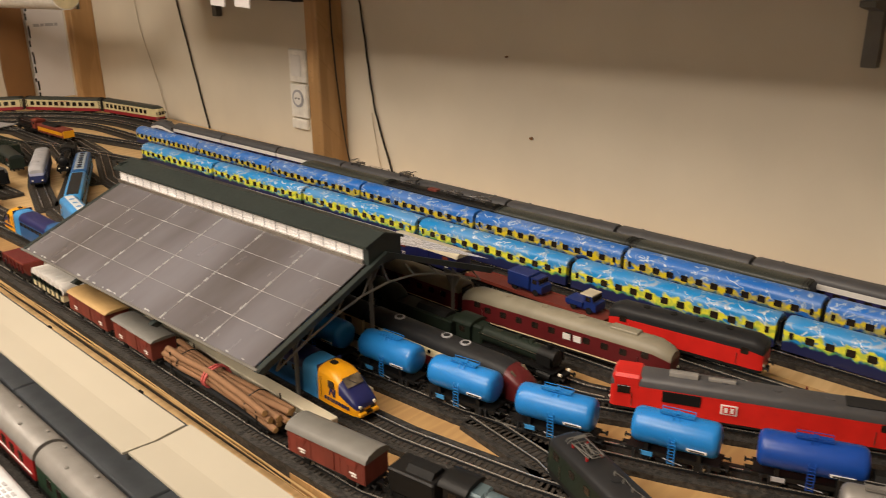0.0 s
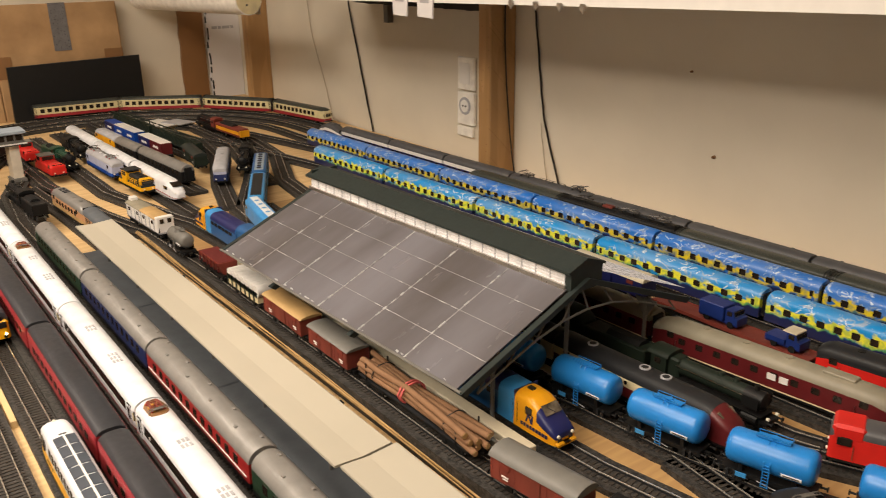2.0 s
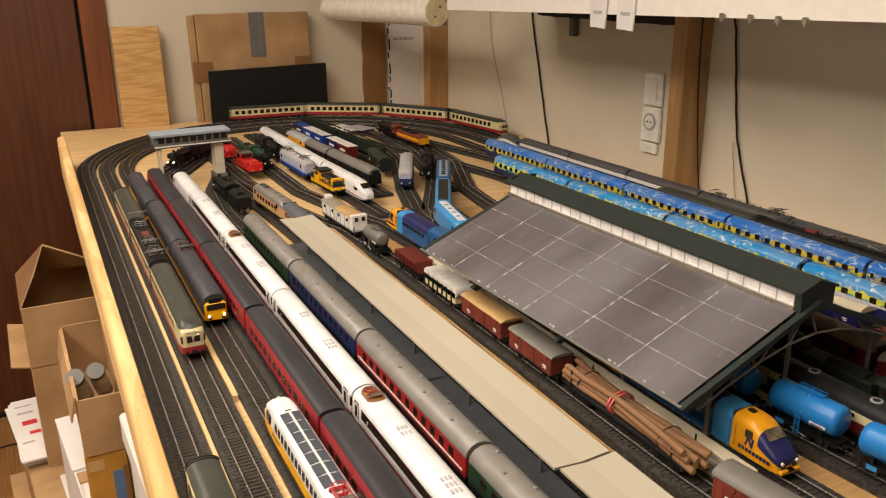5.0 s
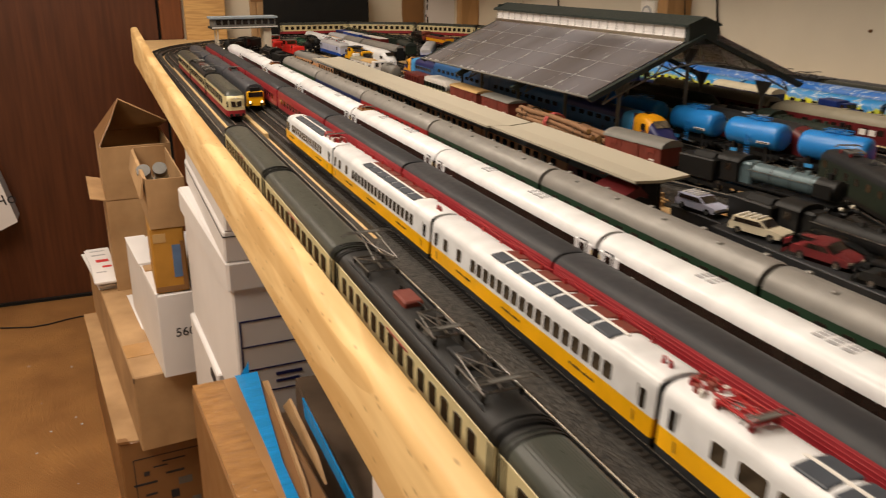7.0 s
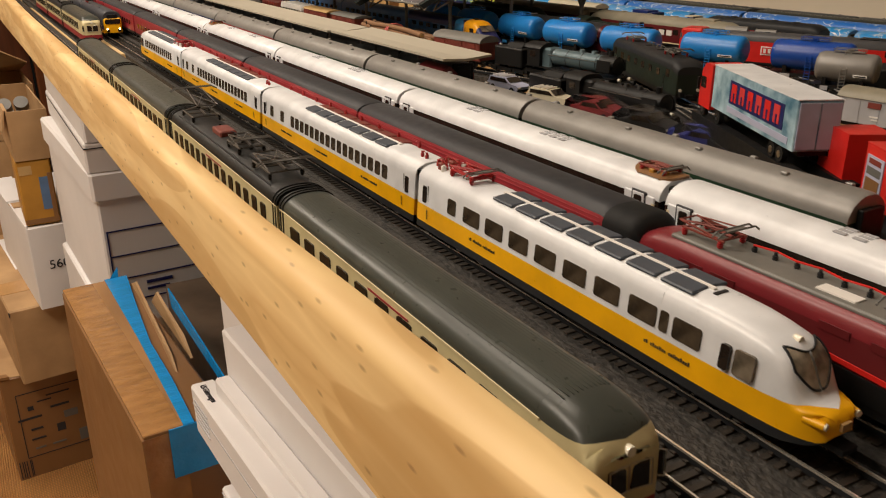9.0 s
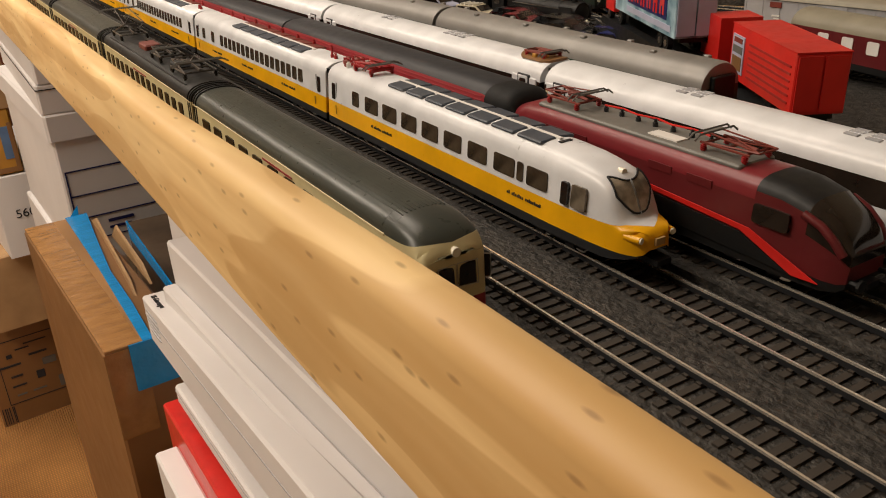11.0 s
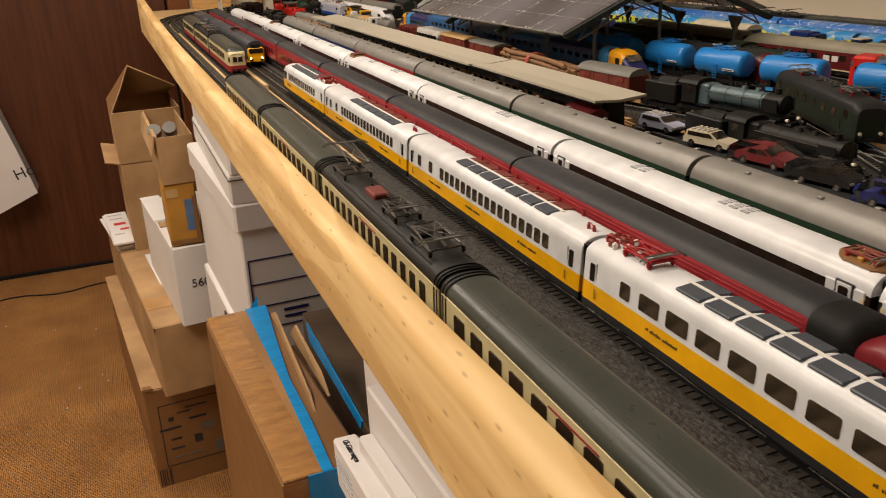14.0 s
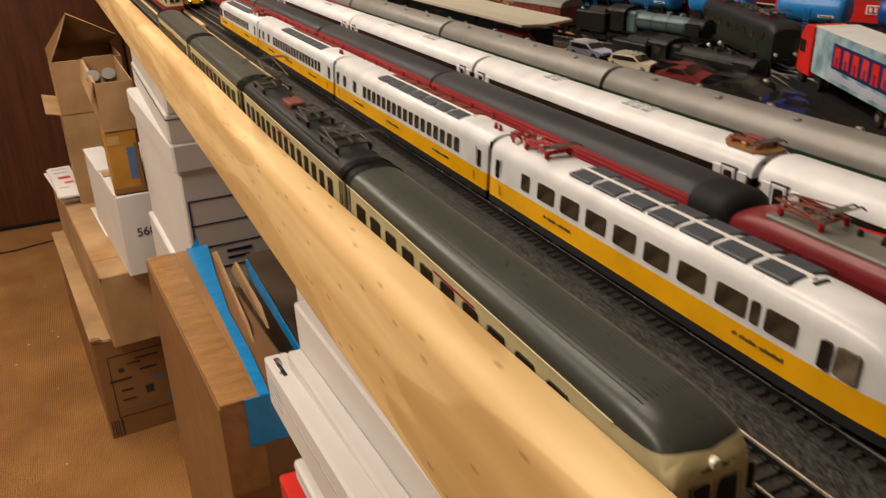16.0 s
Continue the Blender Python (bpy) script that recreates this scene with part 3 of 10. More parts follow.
def pantograph(parent, y, z, material="red_gear", up=0.006, flip=1, size=1.0, head="strut_grey"):
    """A scissor pantograph on four ribbed insulators, with its base, arms and pan head as parts."""
    w, l = 0.0075 * size, 0.011 * size
    g = Geo()
    for sx in (-1, 1):
        g.tube((sx * w, -l - 0.002, 0.0032), (sx * w, l + 0.002, 0.0032), 0.0006, 5)
    for yy in (-l, 0.0, l):
        g.tube((-w, yy, 0.0032), (w, yy, 0.0032), 0.0006, 5)
    g.tube((0.0, -l, 0.0038), (0.002, l * 0.6, 0.0038), 0.0009, 6)
    p = part("pantograph", g, material, parent, at=(0, y, z))
    for sx in (-1, 1):
        for sy in (-1, 1):
            q = Geo().tube((0, 0, -0.001), (0, 0, 0.003), 0.0009, 7)
            for k in range(3):
                q.tube((0, 0, 0.0002 + 0.0009 * k), (0, 0, 0.0006 + 0.0009 * k), 0.0015, 8)
            part("foot_insulator", q, "black" if material == "gear_steel" else "red_gear", p, at=(sx * w, sy * l, 0))
        kx, ky, kz = sx * w * 0.75, flip * l * 1.5, up * 0.62 + 0.001
        part("lower_arm", Geo().tube((sx * w * 0.95, -flip * l * 0.8, 0.0036), (kx, ky, kz), 0.00055, 5), material, p)
        part("upper_arm", Geo().tube((kx, ky, kz), (sx * w * 0.55, -flip * l * 1.15, up + 0.001), 0.00042, 5).tube((kx, ky, kz), (-sx * w * 0.4, -flip * l * 0.4, kz + (up - kz) * 0.6), 0.0003, 5), material, p)
    part("knee_bar", Geo().tube((-w * 0.75, flip * l * 1.5, up * 0.62 + 0.001), (w * 0.75, flip * l * 1.5, up * 0.62 + 0.001), 0.0005, 5), material, p)
    hy = -flip * l * 1.15
    hd = Geo()
    for d in (-0.0018, 0.0018):
        hd.path([(-0.0135 * size, hy + d, up - 0.0008), (-0.0105 * size, hy + d, up + 0.0014), (0.0105 * size, hy + d, up + 0.0014), (0.0135 * size, hy + d, up - 0.0008)], 0.0005, 5)
    hd.box(-0.006 * size, 0.006 * size, hy - 0.0018, hy + 0.0018, up + 0.0010, up + 0.0013)
    part("pan_head", hd, head, p)
    return p


def insulators(parent, ys, z, material="red_gear", x=0.0, line=True, wire=None):
    for yy in ys:
        g = Geo().tube((x, yy, z - 0.001), (x, yy, z + 0.002), 0.0013, 7).tube((x, yy, z + 0.002), (x, yy, z + 0.0036), 0.0008, 6)
        part("insulator", g, material, parent)
    if line and len(ys) > 1:
        part("roof_line", Geo().path([(x + (0.0012 if i % 2 else -0.001), yy, z + 0.0035) for i, yy in enumerate(ys)], 0.0005 if wire else 0.0003), wire or material, parent)


# ---- room ----
def structure(name, geo, material, label, category, smooth=0.0):
    return solo(name, geo, material, label, category, smooth, "structure")


WX, FY = 1.54, 3.07   # side wall, far wall
structure("floor", Geo().box(-1.9, 1.7, -2.3, 3.2, -0.05, 0.0), "carpet", "worn brown woven carpet over the whole floor", "floor")
structure("wall_east", Geo().box(WX, WX + 0.12, -2.3, 3.2, 0, 2.45), "wall", "cream painted plaster wall behind the railway table", "wall")
structure("wall_north", Geo().box(0.415, WX, FY, FY + 0.12, 0, 2.45).box(-1.9, -0.62, FY, FY + 0.12, 0, 2.45).box(-0.62, 0.415, FY, FY + 0.12, 2.06, 2.45), "wall", "cream painted wall with a door opening", "wall")
structure("wall_west", Geo().box(-2.0, -1.9, -2.3, 3.2, 0, 2.45), "wall", "plain cream painted wall", "wall")
structure("wall_south", Geo().box(-1.9, WX, -2.42, -2.3, 0, 2.45), "wall", "plain cream painted wall", "wall")
structure("ceiling", Geo().box(-2.0, 1.7, -2.42, 3.2, 2.45, 2.55), "ceiling", "plain white painted ceiling", "ceiling")

dr = thing("door_1", "closed dark red-brown veneered door with a wooden frame", "door", kind="structure")
part("door_leaf", Geo().cbox(-0.56, 0.335, FY + 0.012, FY + 0.05, 0.008, 2.0, 0.002), "door", dr)
part("door_frame", Geo().cbox(0.345, 0.425, FY - 0.016, FY + 0.06, 0, 2.08, 0.004), "door_trim", dr, "reddish varnished frame post")
part("door_frame", Geo().cbox(-0.64, -0.565, FY - 0.016, FY + 0.06, 0, 2.08, 0.004), "door_trim", dr, "reddish varnished frame post")
part("door_frame", Geo().box(-0.565, 0.345, FY - 0.012, FY + 0.06, 2.005, 2.08), "door_trim", dr, "reddish varnished frame head")
part("threshold", Geo().box(-0.565, 0.345, FY - 0.004, FY + 0.06, 0.001, 0.012), "black", dr)

# housings for the assumed lamps, all out of view
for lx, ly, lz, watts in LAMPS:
    cl = thing("ceiling_light", "assumed broad white ceiling light, unseen, switched on", "ceiling light", "ceiling lights")
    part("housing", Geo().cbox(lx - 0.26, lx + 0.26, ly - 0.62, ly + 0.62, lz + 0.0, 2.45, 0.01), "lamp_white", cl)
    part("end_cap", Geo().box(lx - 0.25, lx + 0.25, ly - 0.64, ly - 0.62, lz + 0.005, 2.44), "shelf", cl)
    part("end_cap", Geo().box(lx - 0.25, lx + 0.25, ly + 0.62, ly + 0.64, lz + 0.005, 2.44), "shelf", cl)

# wooden studs on the walls
for x0, x1, y0, y1, tone in ((WX - 0.078, WX, 1.495, 1.538, "bare pine stud fixed upright to the wall"), (WX - 0.078, WX, 2.797, 2.845, "brown wooden stud upright near the corner")):
    solo("wall_stud", Geo().cbox(x0, x1, y0, y1, 0.0, 2.45, 0.003), "stud", tone, "wooden post", kind="structure")
random.seed(31)
rag = [(1.312 + random.uniform(-0.003, 0.003), 0.9 + 0.04 * k) for k in range(29)]
solo("torn_board", Geo().prism([(1.404, 0.9), (1.404, 2.02)] + rag[::-1], "y", FY - 0.012, FY - 0.001), "card_dark", "brown fibreboard with torn edge against the wall", "board")
ins = thing("insulation_panel", "white printed panel with torn edge between two posts", "panel")
rag = [(1.414 + random.uniform(-0.004, 0.004), 0.9 + 0.03 * k) for k in range(38)]
part("sheet", Geo().prism([(WX - 0.001, 0.9), (WX - 0.001, 2.01)] + rag[::-1], "y", FY - 0.022, FY - 0.001), "white_card", ins)
for k, (x, z) in enumerate(rag[2:32]):
    part("torn_fibre", Geo().cbox(x - 0.004, x + 0.002, FY - 0.0236, FY - 0.0222, z, z + 0.012 + 0.010 * (k % 3), 0.0004), ("ink", "hall_green", "dark_grey")[k % 3], ins)
for x0, x1 in ((1.432, 1.452), (1.456, 1.468), (1.472, 1.500), (1.504, 1.515)):
    part("print_bar", Geo().box(x0, x1, FY - 0.0230, FY - 0.0222, 1.236, 1.246), "grey_print", ins)

# sockets on the wall
so = thing("wall_socket", "white double wall socket plate beside a stud", "socket")
part("plate", Geo().cbox(WX - 0.012, WX, 1.637, 1.703, 1.078, 1.160, 0.003), "lamp_white", so)
part("socket_ring", Geo().tube((WX - 0.014, 1.67, 1.125), (WX - 0.009, 1.67, 1.125), 0.022, 20), "grey_print", so)
part("socket_well", Geo().tube((WX - 0.0145, 1.67, 1.125), (WX - 0.012, 1.67, 1.125), 0.016, 18), "shelf", so)
for dy in (-0.006, 0.006):
    part("socket_hole", Geo().tube((WX - 0.0155, 1.67 + dy, 1.125), (WX - 0.014, 1.67 + dy, 1.125), 0.0025, 8), "ink", so)
sw = thing("light_switch", "white wall switch above the socket", "switch")
part("plate", Geo().cbox(WX - 0.011, WX, 1.637, 1.703, 1.166, 1.245, 0.003), "lamp_white", sw)
part("rocker", Geo().cbox(WX - 0.0145, WX - 0.011, 1.65, 1.69, 1.18, 1.232, 0.002), "shelf", sw)
jb = thing("cable_box", "small white trunking end below the socket", "cable box")
part("cover", Geo().cbox(WX - 0.010, WX, 1.644, 1.706, 1.048, 1.072, 0.002), "lamp_white", jb)

# cables hanging down the wall
def hanging(name, pts, r, material, label):
    g = Geo()
    fine = []
    for a, b_ in zip(pts, pts[1:]):
        for k in range(6):
            u = k / 6
            fine.append((WX - 0.006, a[0] + (b_[0] - a[0]) * u + 0.0009 * math.sin(9 * (a[1] + u)), a[1] + (b_[1] - a[1]) * u))
    fine.append((WX - 0.006, *pts[-1]))
    solo(name, g.path(fine, r, 6), material, label, "cable", 60)


hanging("wall_cable", [(2.245, 1.42), (2.225, 1.33), (2.165, 1.13), (2.12, 0.985)], 0.0027, "wire", "thick black cable hanging down the wall")
hanging("wall_cable", [(1.445, 1.42), (1.425, 1.36), (1.405, 1.22), (1.39, 1.13), (1.335, 0.985)], 0.0024, "wire", "thick black cable hanging down the wall")
solo("wall_cable", Geo().path([(1.502, 1.4915, 1.42), (1.503, 1.4915, 1.30), (1.509, 1.4912, 1.20), (1.519, 1.4905, 1.10), (1.526, 1.489, 1.04), (1.533, 1.486, 0.987)], 0.0017, 6), "wire", "thin dark cable running down the stud", "cable", 60)
hanging("wall_cable", [(2.50, 1.42), (2.47, 1.25), (2.40, 1.10), (2.36, 0.99)], 0.0012, "pale_wire", "thin pale wire hanging on the wall")
hanging("wall_cable", [(1.40, 1.12), (1.39, 1.06), (1.375, 0.99)], 0.0010, "pale_wire", "thin pale wire hanging on the wall")
for (ny, nz), r in (((1.005, 1.275), 0.0022), ((0.94, 1.125), 0.0032)):
    solo("wall_plug", Geo().tube((WX - 0.004, ny, nz), (WX, ny, nz), r, 10).tube((WX - 0.006, ny + 0.001, nz), (WX, ny + 0.001, nz), r * 0.5, 8), "card_dark", "old nail and plug hole in the plaster", "wall plug")

# white shelf over the table, with what stands on it
sh = thing("wall_shelf", "long white laminated shelf board on brackets", "shelf")
part("board", Geo().prism([(-1.9, 1.465), (2.13, 1.383), (2.13, 1.415), (-1.9, 1.497)], "x", 1.20, WX - 0.002), "shelf", sh)
for by in (-1.0, 0.34, 2.0):
    part("bracket", Geo().prism([(WX - 0.003, 1.40), (WX - 0.06, 1.40), (WX - 0.06, 1.392), (WX - 0.02, 1.385), (WX - 0.02, 1.31), (WX - 0.003, 1.31)], "y", by, by + 0.02), "strut_grey", sh)
for name, x0, x1, y0, y1, h, m_, lab in (
    ("storage_case", 1.24, 1.5, 1.66, 2.05, 0.10, "black", "flat black plastic case on the shelf"), ("red_toy", 1.22, 1.26, 1.545, 1.60, 0.05, "red", "small bright red box on the shelf"),
    ("storage_case", 1.25, 1.5, 1.33, 1.52, 0.09, "dark_grey", "dark grey box on the shelf"), ("glass_dish", 1.24, 1.42, 1.16, 1.31, 0.035, "bottle", "grey-green glass dish on the shelf"),
    ("carton", 1.24, 1.45, 0.92, 1.13, 0.05, "white_card", "low white carton on the shelf"), ("carton", 1.25, 1.45, 0.80, 0.90, 0.08, "red", "bright red carton on the shelf"),
    ("carton", 1.23, 1.42, 0.45, 0.70, 0.07, "coach_red", "dark red carton on the shelf"), ("carton", 1.26, 1.48, 0.05, 0.36, 0.10, "card", "brown cardboard carton on the shelf")):
    zq = 1.4268 - 0.02035 * (y0 + y1 - 3.1) / 2 + 0.004
    ob = thing(name, lab, "box")
    part("body", Geo().cbox(x0, x1, y0, y1, zq, zq + h * 0.75, 0.004), m_, ob)
    part("lid", Geo().cbox(x0 - 0.003, x1 + 0.003, y0 - 0.003, y1 + 0.003, zq + h * 0.75, zq + h, 0.004), m_, ob)
for ty in (1.43, 1.345):
    nt_ = thing("paper_tag", "small white folded paper note taped to the shelf edge", "paper note")
    part("sheet", Geo().prism([(ty, 1.437), (ty + 0.055, 1.437), (ty + 0.052, 1.372), (ty + 0.004, 1.370)], "x", 1.1955, 1.1985), "white_card", nt_)
    part("print", Geo().box(1.1945, 1.1954, ty + 0.014, ty + 0.042, 1.398, 1.404), "grey_print", nt_)
for ty in (1.12, 1.06, 1.005, 0.955):
    solo("shelf_clip", Geo().cbox(1.194, 1.1995, ty, ty + 0.012, 1.401, 1.411, 0.002).tube((1.197, ty + 0.006, 1.401), (1.197, ty + 0.006, 1.397), 0.002, 8), "steel", "small silver metal clip under the shelf edge", "clip")
ro = thing("rolled_screen", "thick white cardboard roll lying on wall brackets", "paper roll")
ra, rb = Vector((1.238, 2.27, 1.371)), Vector((1.178, 3.02, 1.360))
rd = (rb - ra).normalized()
part("tube", Geo().tube(ra, rb, 0.040, 32), "lamp_white", ro, smooth=40)
part("end_disc", Geo().tube(ra - rd * 0.002, ra - rd * 0.0001, 0.037, 32), "cream", ro)
for dz in (-0.012, 0.014):
    part("end_pin", Geo().tube(ra - rd * 0.004 + Vector((dz * 0.6, 0, dz)), ra - rd * 0.0019 + Vector((dz * 0.6, 0, dz)), 0.003, 8), "ink", ro)
part("hanger", Geo().box(1.277, 1.285, 2.30, 2.32, 1.33, 1.46).box(1.28, WX, 2.30, 2.32, 1.45, 1.46), "steel", ro)
part("hanger", Geo().box(1.238, 1.246, 2.80, 2.82, 1.32, 1.46).box(1.242, WX, 2.80, 2.82, 1.45, 1.46), "steel", ro)

ps_ = thing("power_strip", "long black power strip fixed under the shelf", "power strip")
part("body", Geo().cbox(WX - 0.062, WX - 0.01, 1.55, 2.12, 1.364, 1.384, 0.004), "black", ps_)
part("cover", Geo().box(WX - 0.055, WX - 0.017, 1.56, 2.11, 1.3615, 1.364), "dark_grey", ps_)
for k in range(6):
    part("socket", Geo().tube((WX - 0.036, 1.61 + 0.088 * k, 1.3600), (WX - 0.036, 1.61 + 0.088 * k, 1.3616), 0.017, 14), "rubber", ps_)
part("mount", Geo().box(WX - 0.012, WX - 0.001, 1.70, 1.73, 1.364, 1.384).box(WX - 0.012, WX - 0.001, 1.95, 1.98, 1.364, 1.384), "strut_grey", ps_)

# things leaning against the far wall, on the table's end
def leaning(ob, x, y, z, tilt):
    ob.matrix_basis = pose(x, y, z, -tilt, 0, 0)


pb = thing("plywood_offcut", "narrow plywood board with bold grain leaning on the wall", "board")
part("board", Geo().cbox(-0.075, 0.075, 0, 0.012, 0, 0.374, 0.002), "ply_board", pb)
part("sawn_edge", Geo().box(-0.076, -0.0752, 0.0008, 0.0112, 0.001, 0.373), "card", pb, "pale sawn edge")
leaning(pb, 0.505, 3.0, TOP - 0.045, 5)
cb = thing("flat_carton", "large flat cardboard carton closed with grey tape", "cardboard box")
part("front", Geo().cbox(-0.185, 0.21, 0, 0.030, 0, 0.378, 0.003), "card", cb)
part("side_flap", Geo().cbox(-0.208, -0.187, 0.004, 0.031, 0, 0.374, 0.002), "card", cb)
part("tape", Geo().box(-0.005, 0.048, -0.0015, -0.0004, 0.228, 0.379).box(-0.005, 0.048, -0.0015, 0.032, 0.3786, 0.3796), "tape_grey", cb, "crumpled silver-grey tape")
part("tape", Geo().box(0.15, 0.2105, -0.0012, -0.0003, 0.19, 0.225), "card_dark", cb, "brown packing tape")
part("tape", Geo().box(-0.2085, -0.14, -0.0012, -0.0003, 0.15, 0.22), "card_dark", cb, "brown packing tape")
leaning(cb, 0.884, 3.006, TOP - 0.015, 3)
bp_ = thing("black_panel", "matt black flat panel leaning before the carton", "panel")
part("sheet", Geo().prism([(-0.21, 0), (0.21, 0), (0.212, 0.205), (-0.205, 0.196)], "y", 0, 0.012), "black", bp_)
part("edge_strip", Geo().prism([(-0.2055, 0.1955), (0.2125, 0.2045), (0.2125, 0.2068), (-0.2055, 0.1978)], "y", -0.0004, 0.0124), "dark_grey", bp_, "worn dark grey top edge")
leaning(bp_, 0.926, 2.974, TOP - 0.022, 3)
ca = thing("wall_calendar", "white year calendar hung on the wall", "calendar")
part("sheet", Geo().cbox(0.60, 0.90, FY - 0.006, FY - 0.0005, 1.41, 1.60, 0.001), "lamp_white", ca)
for i in range(10):
    part("printed_bar", Geo().box(0.615 + 0.028 * i, 0.615 + 0.028 * i + 0.014, FY - 0.0072, FY - 0.0061, 1.424, 1.431), "grey_print", ca)
part("printed_bar", Geo().box(0.61, 0.89, FY - 0.0072, FY - 0.0061, 1.444, 1.446), "grey_print", ca)
hb = thing("hanging_bag", "white and blue printed paper bag hung on the door", "bag")
front = [(-0.390, 0.298), (-0.230, 0.368), (-0.250, 0.455), (-0.272, 0.550), (-0.323, 0.742), (-0.372, 0.930), (-0.580, 0.880), (-0.480, 0.520), (-0.415, 0.350)]
part("bag_front", Geo().prism(front, "y", 2.940, 2.946), "white_card", hb)
part("bag_side", Geo().prism([(-0.388, 0.300), (-0.232, 0.369), (-0.262, 0.50), (-0.300, 0.66), (-0.372, 0.925), (-0.575, 0.875), (-0.478, 0.52)], "y", 2.9462, 3.055), "grey_print", hb)
part("folded_corner", Geo().prism([(-0.390, 0.2975), (-0.376, 0.304), (-0.396, 0.372), (-0.414, 0.352)], "y", 2.9385, 2.9398), "beige", hb, "folded yellowish corner")
for r_, w_ in ((0.105, 0.010), (0.078, 0.007)):
    part("printed_ring", Geo().path([(-0.425 + r_ * math.cos(0.1 * k - 1.3), 2.9395, 0.705 + 1.15 * r_ * math.sin(0.1 * k - 1.3)) for k in range(23)], w_, 6), "navy", hb)
part("printed_bar", Geo().box(-0.335, -0.25, FY - 0.102, FY - 0.1004, 0.385, 0.40), "ink", hb)
part("handle", Geo().path([(-0.5, FY - 0.06, 0.79), (-0.45, FY - 0.04, 1.0), (-0.40, FY - 0.06, 0.785)], 0.003), "white_card", hb)

# ---- table ----
tb = thing("layout_table", "big plywood table with a pine front board carrying the model railway", "table")
part("table_top", Geo().box(0.236, WX - 0.006, -1.6, 3.045, TOP - 0.018, TOP), "plywood", tb)
part("joist", Geo().box(0.30, 0.345, -1.5, 2.9, TOP - 0.09, TOP - 0.018), "stud", tb)
part("joist", Geo().box(0.85, 0.895, -1.5, 2.9, TOP - 0.09, TOP - 0.018), "stud", tb)
part("joist", Geo().box(1.42, 1.465, -1.5, 2.9, TOP - 0.09, TOP - 0.018), "stud", tb)
for lx in (0.60, 1.44):
    for ly in (-1.4, 0.70, 2.8):
        part("leg", Geo().cbox(lx - 0.03, lx + 0.03, ly - 0.03, ly + 0.03, 0.0, TOP - 0.09, 0.003), "stud", tb)
secs = []
NB = 26
for i in range(NB + 1):
    y = -1.6 + (2.46 + 1.6) * i / NB
    zt = 1.0400 + 0.0120 * max(0.0, min(1.0, (0.02 - y) / 0.32)) ** 1.25 + 0.034 * max(0, (y - 1.2) / 1.3) ** 1.6 + 0.0025 * max(0.0, min(1.0, (-0.3 - y) / 0.15))
    zb = 0.979 - 0.014 * max(0, (y - 0.3) / 2.1)
    dx = -0.004 * max(0, (y - 0.6) / 1.9)
    secs.append([(0.217 + dx, y, zb + 0.003), (0.220 + dx, y, zb), (0.234 + dx, y, zb), (0.2365 + dx, y, zb + 0.003), (0.2365 + dx, y, zt - 0.004),
                 (0.2355 + dx, y, zt - 0.001), (0.2325 + dx, y, zt), (0.224 + dx, y, zt - 0.0005), (0.2195 + dx, y, zt - 0.003), (0.217 + dx, y, zt - 0.008)])
g = Geo()
for a, b_ in zip(secs, secs[1:]):
    for j in range(10):
        g.add([a[j], a[(j + 1) % 10], b_[(j + 1) % 10], b_[j]], [(0, 1, 2, 3)])
g.add(secs[0], [tuple(range(10))])
g.add(secs[-1], [tuple(range(10))])
part("front_board", g, "pine", tb, "long planed pine board with knots", smooth=35)


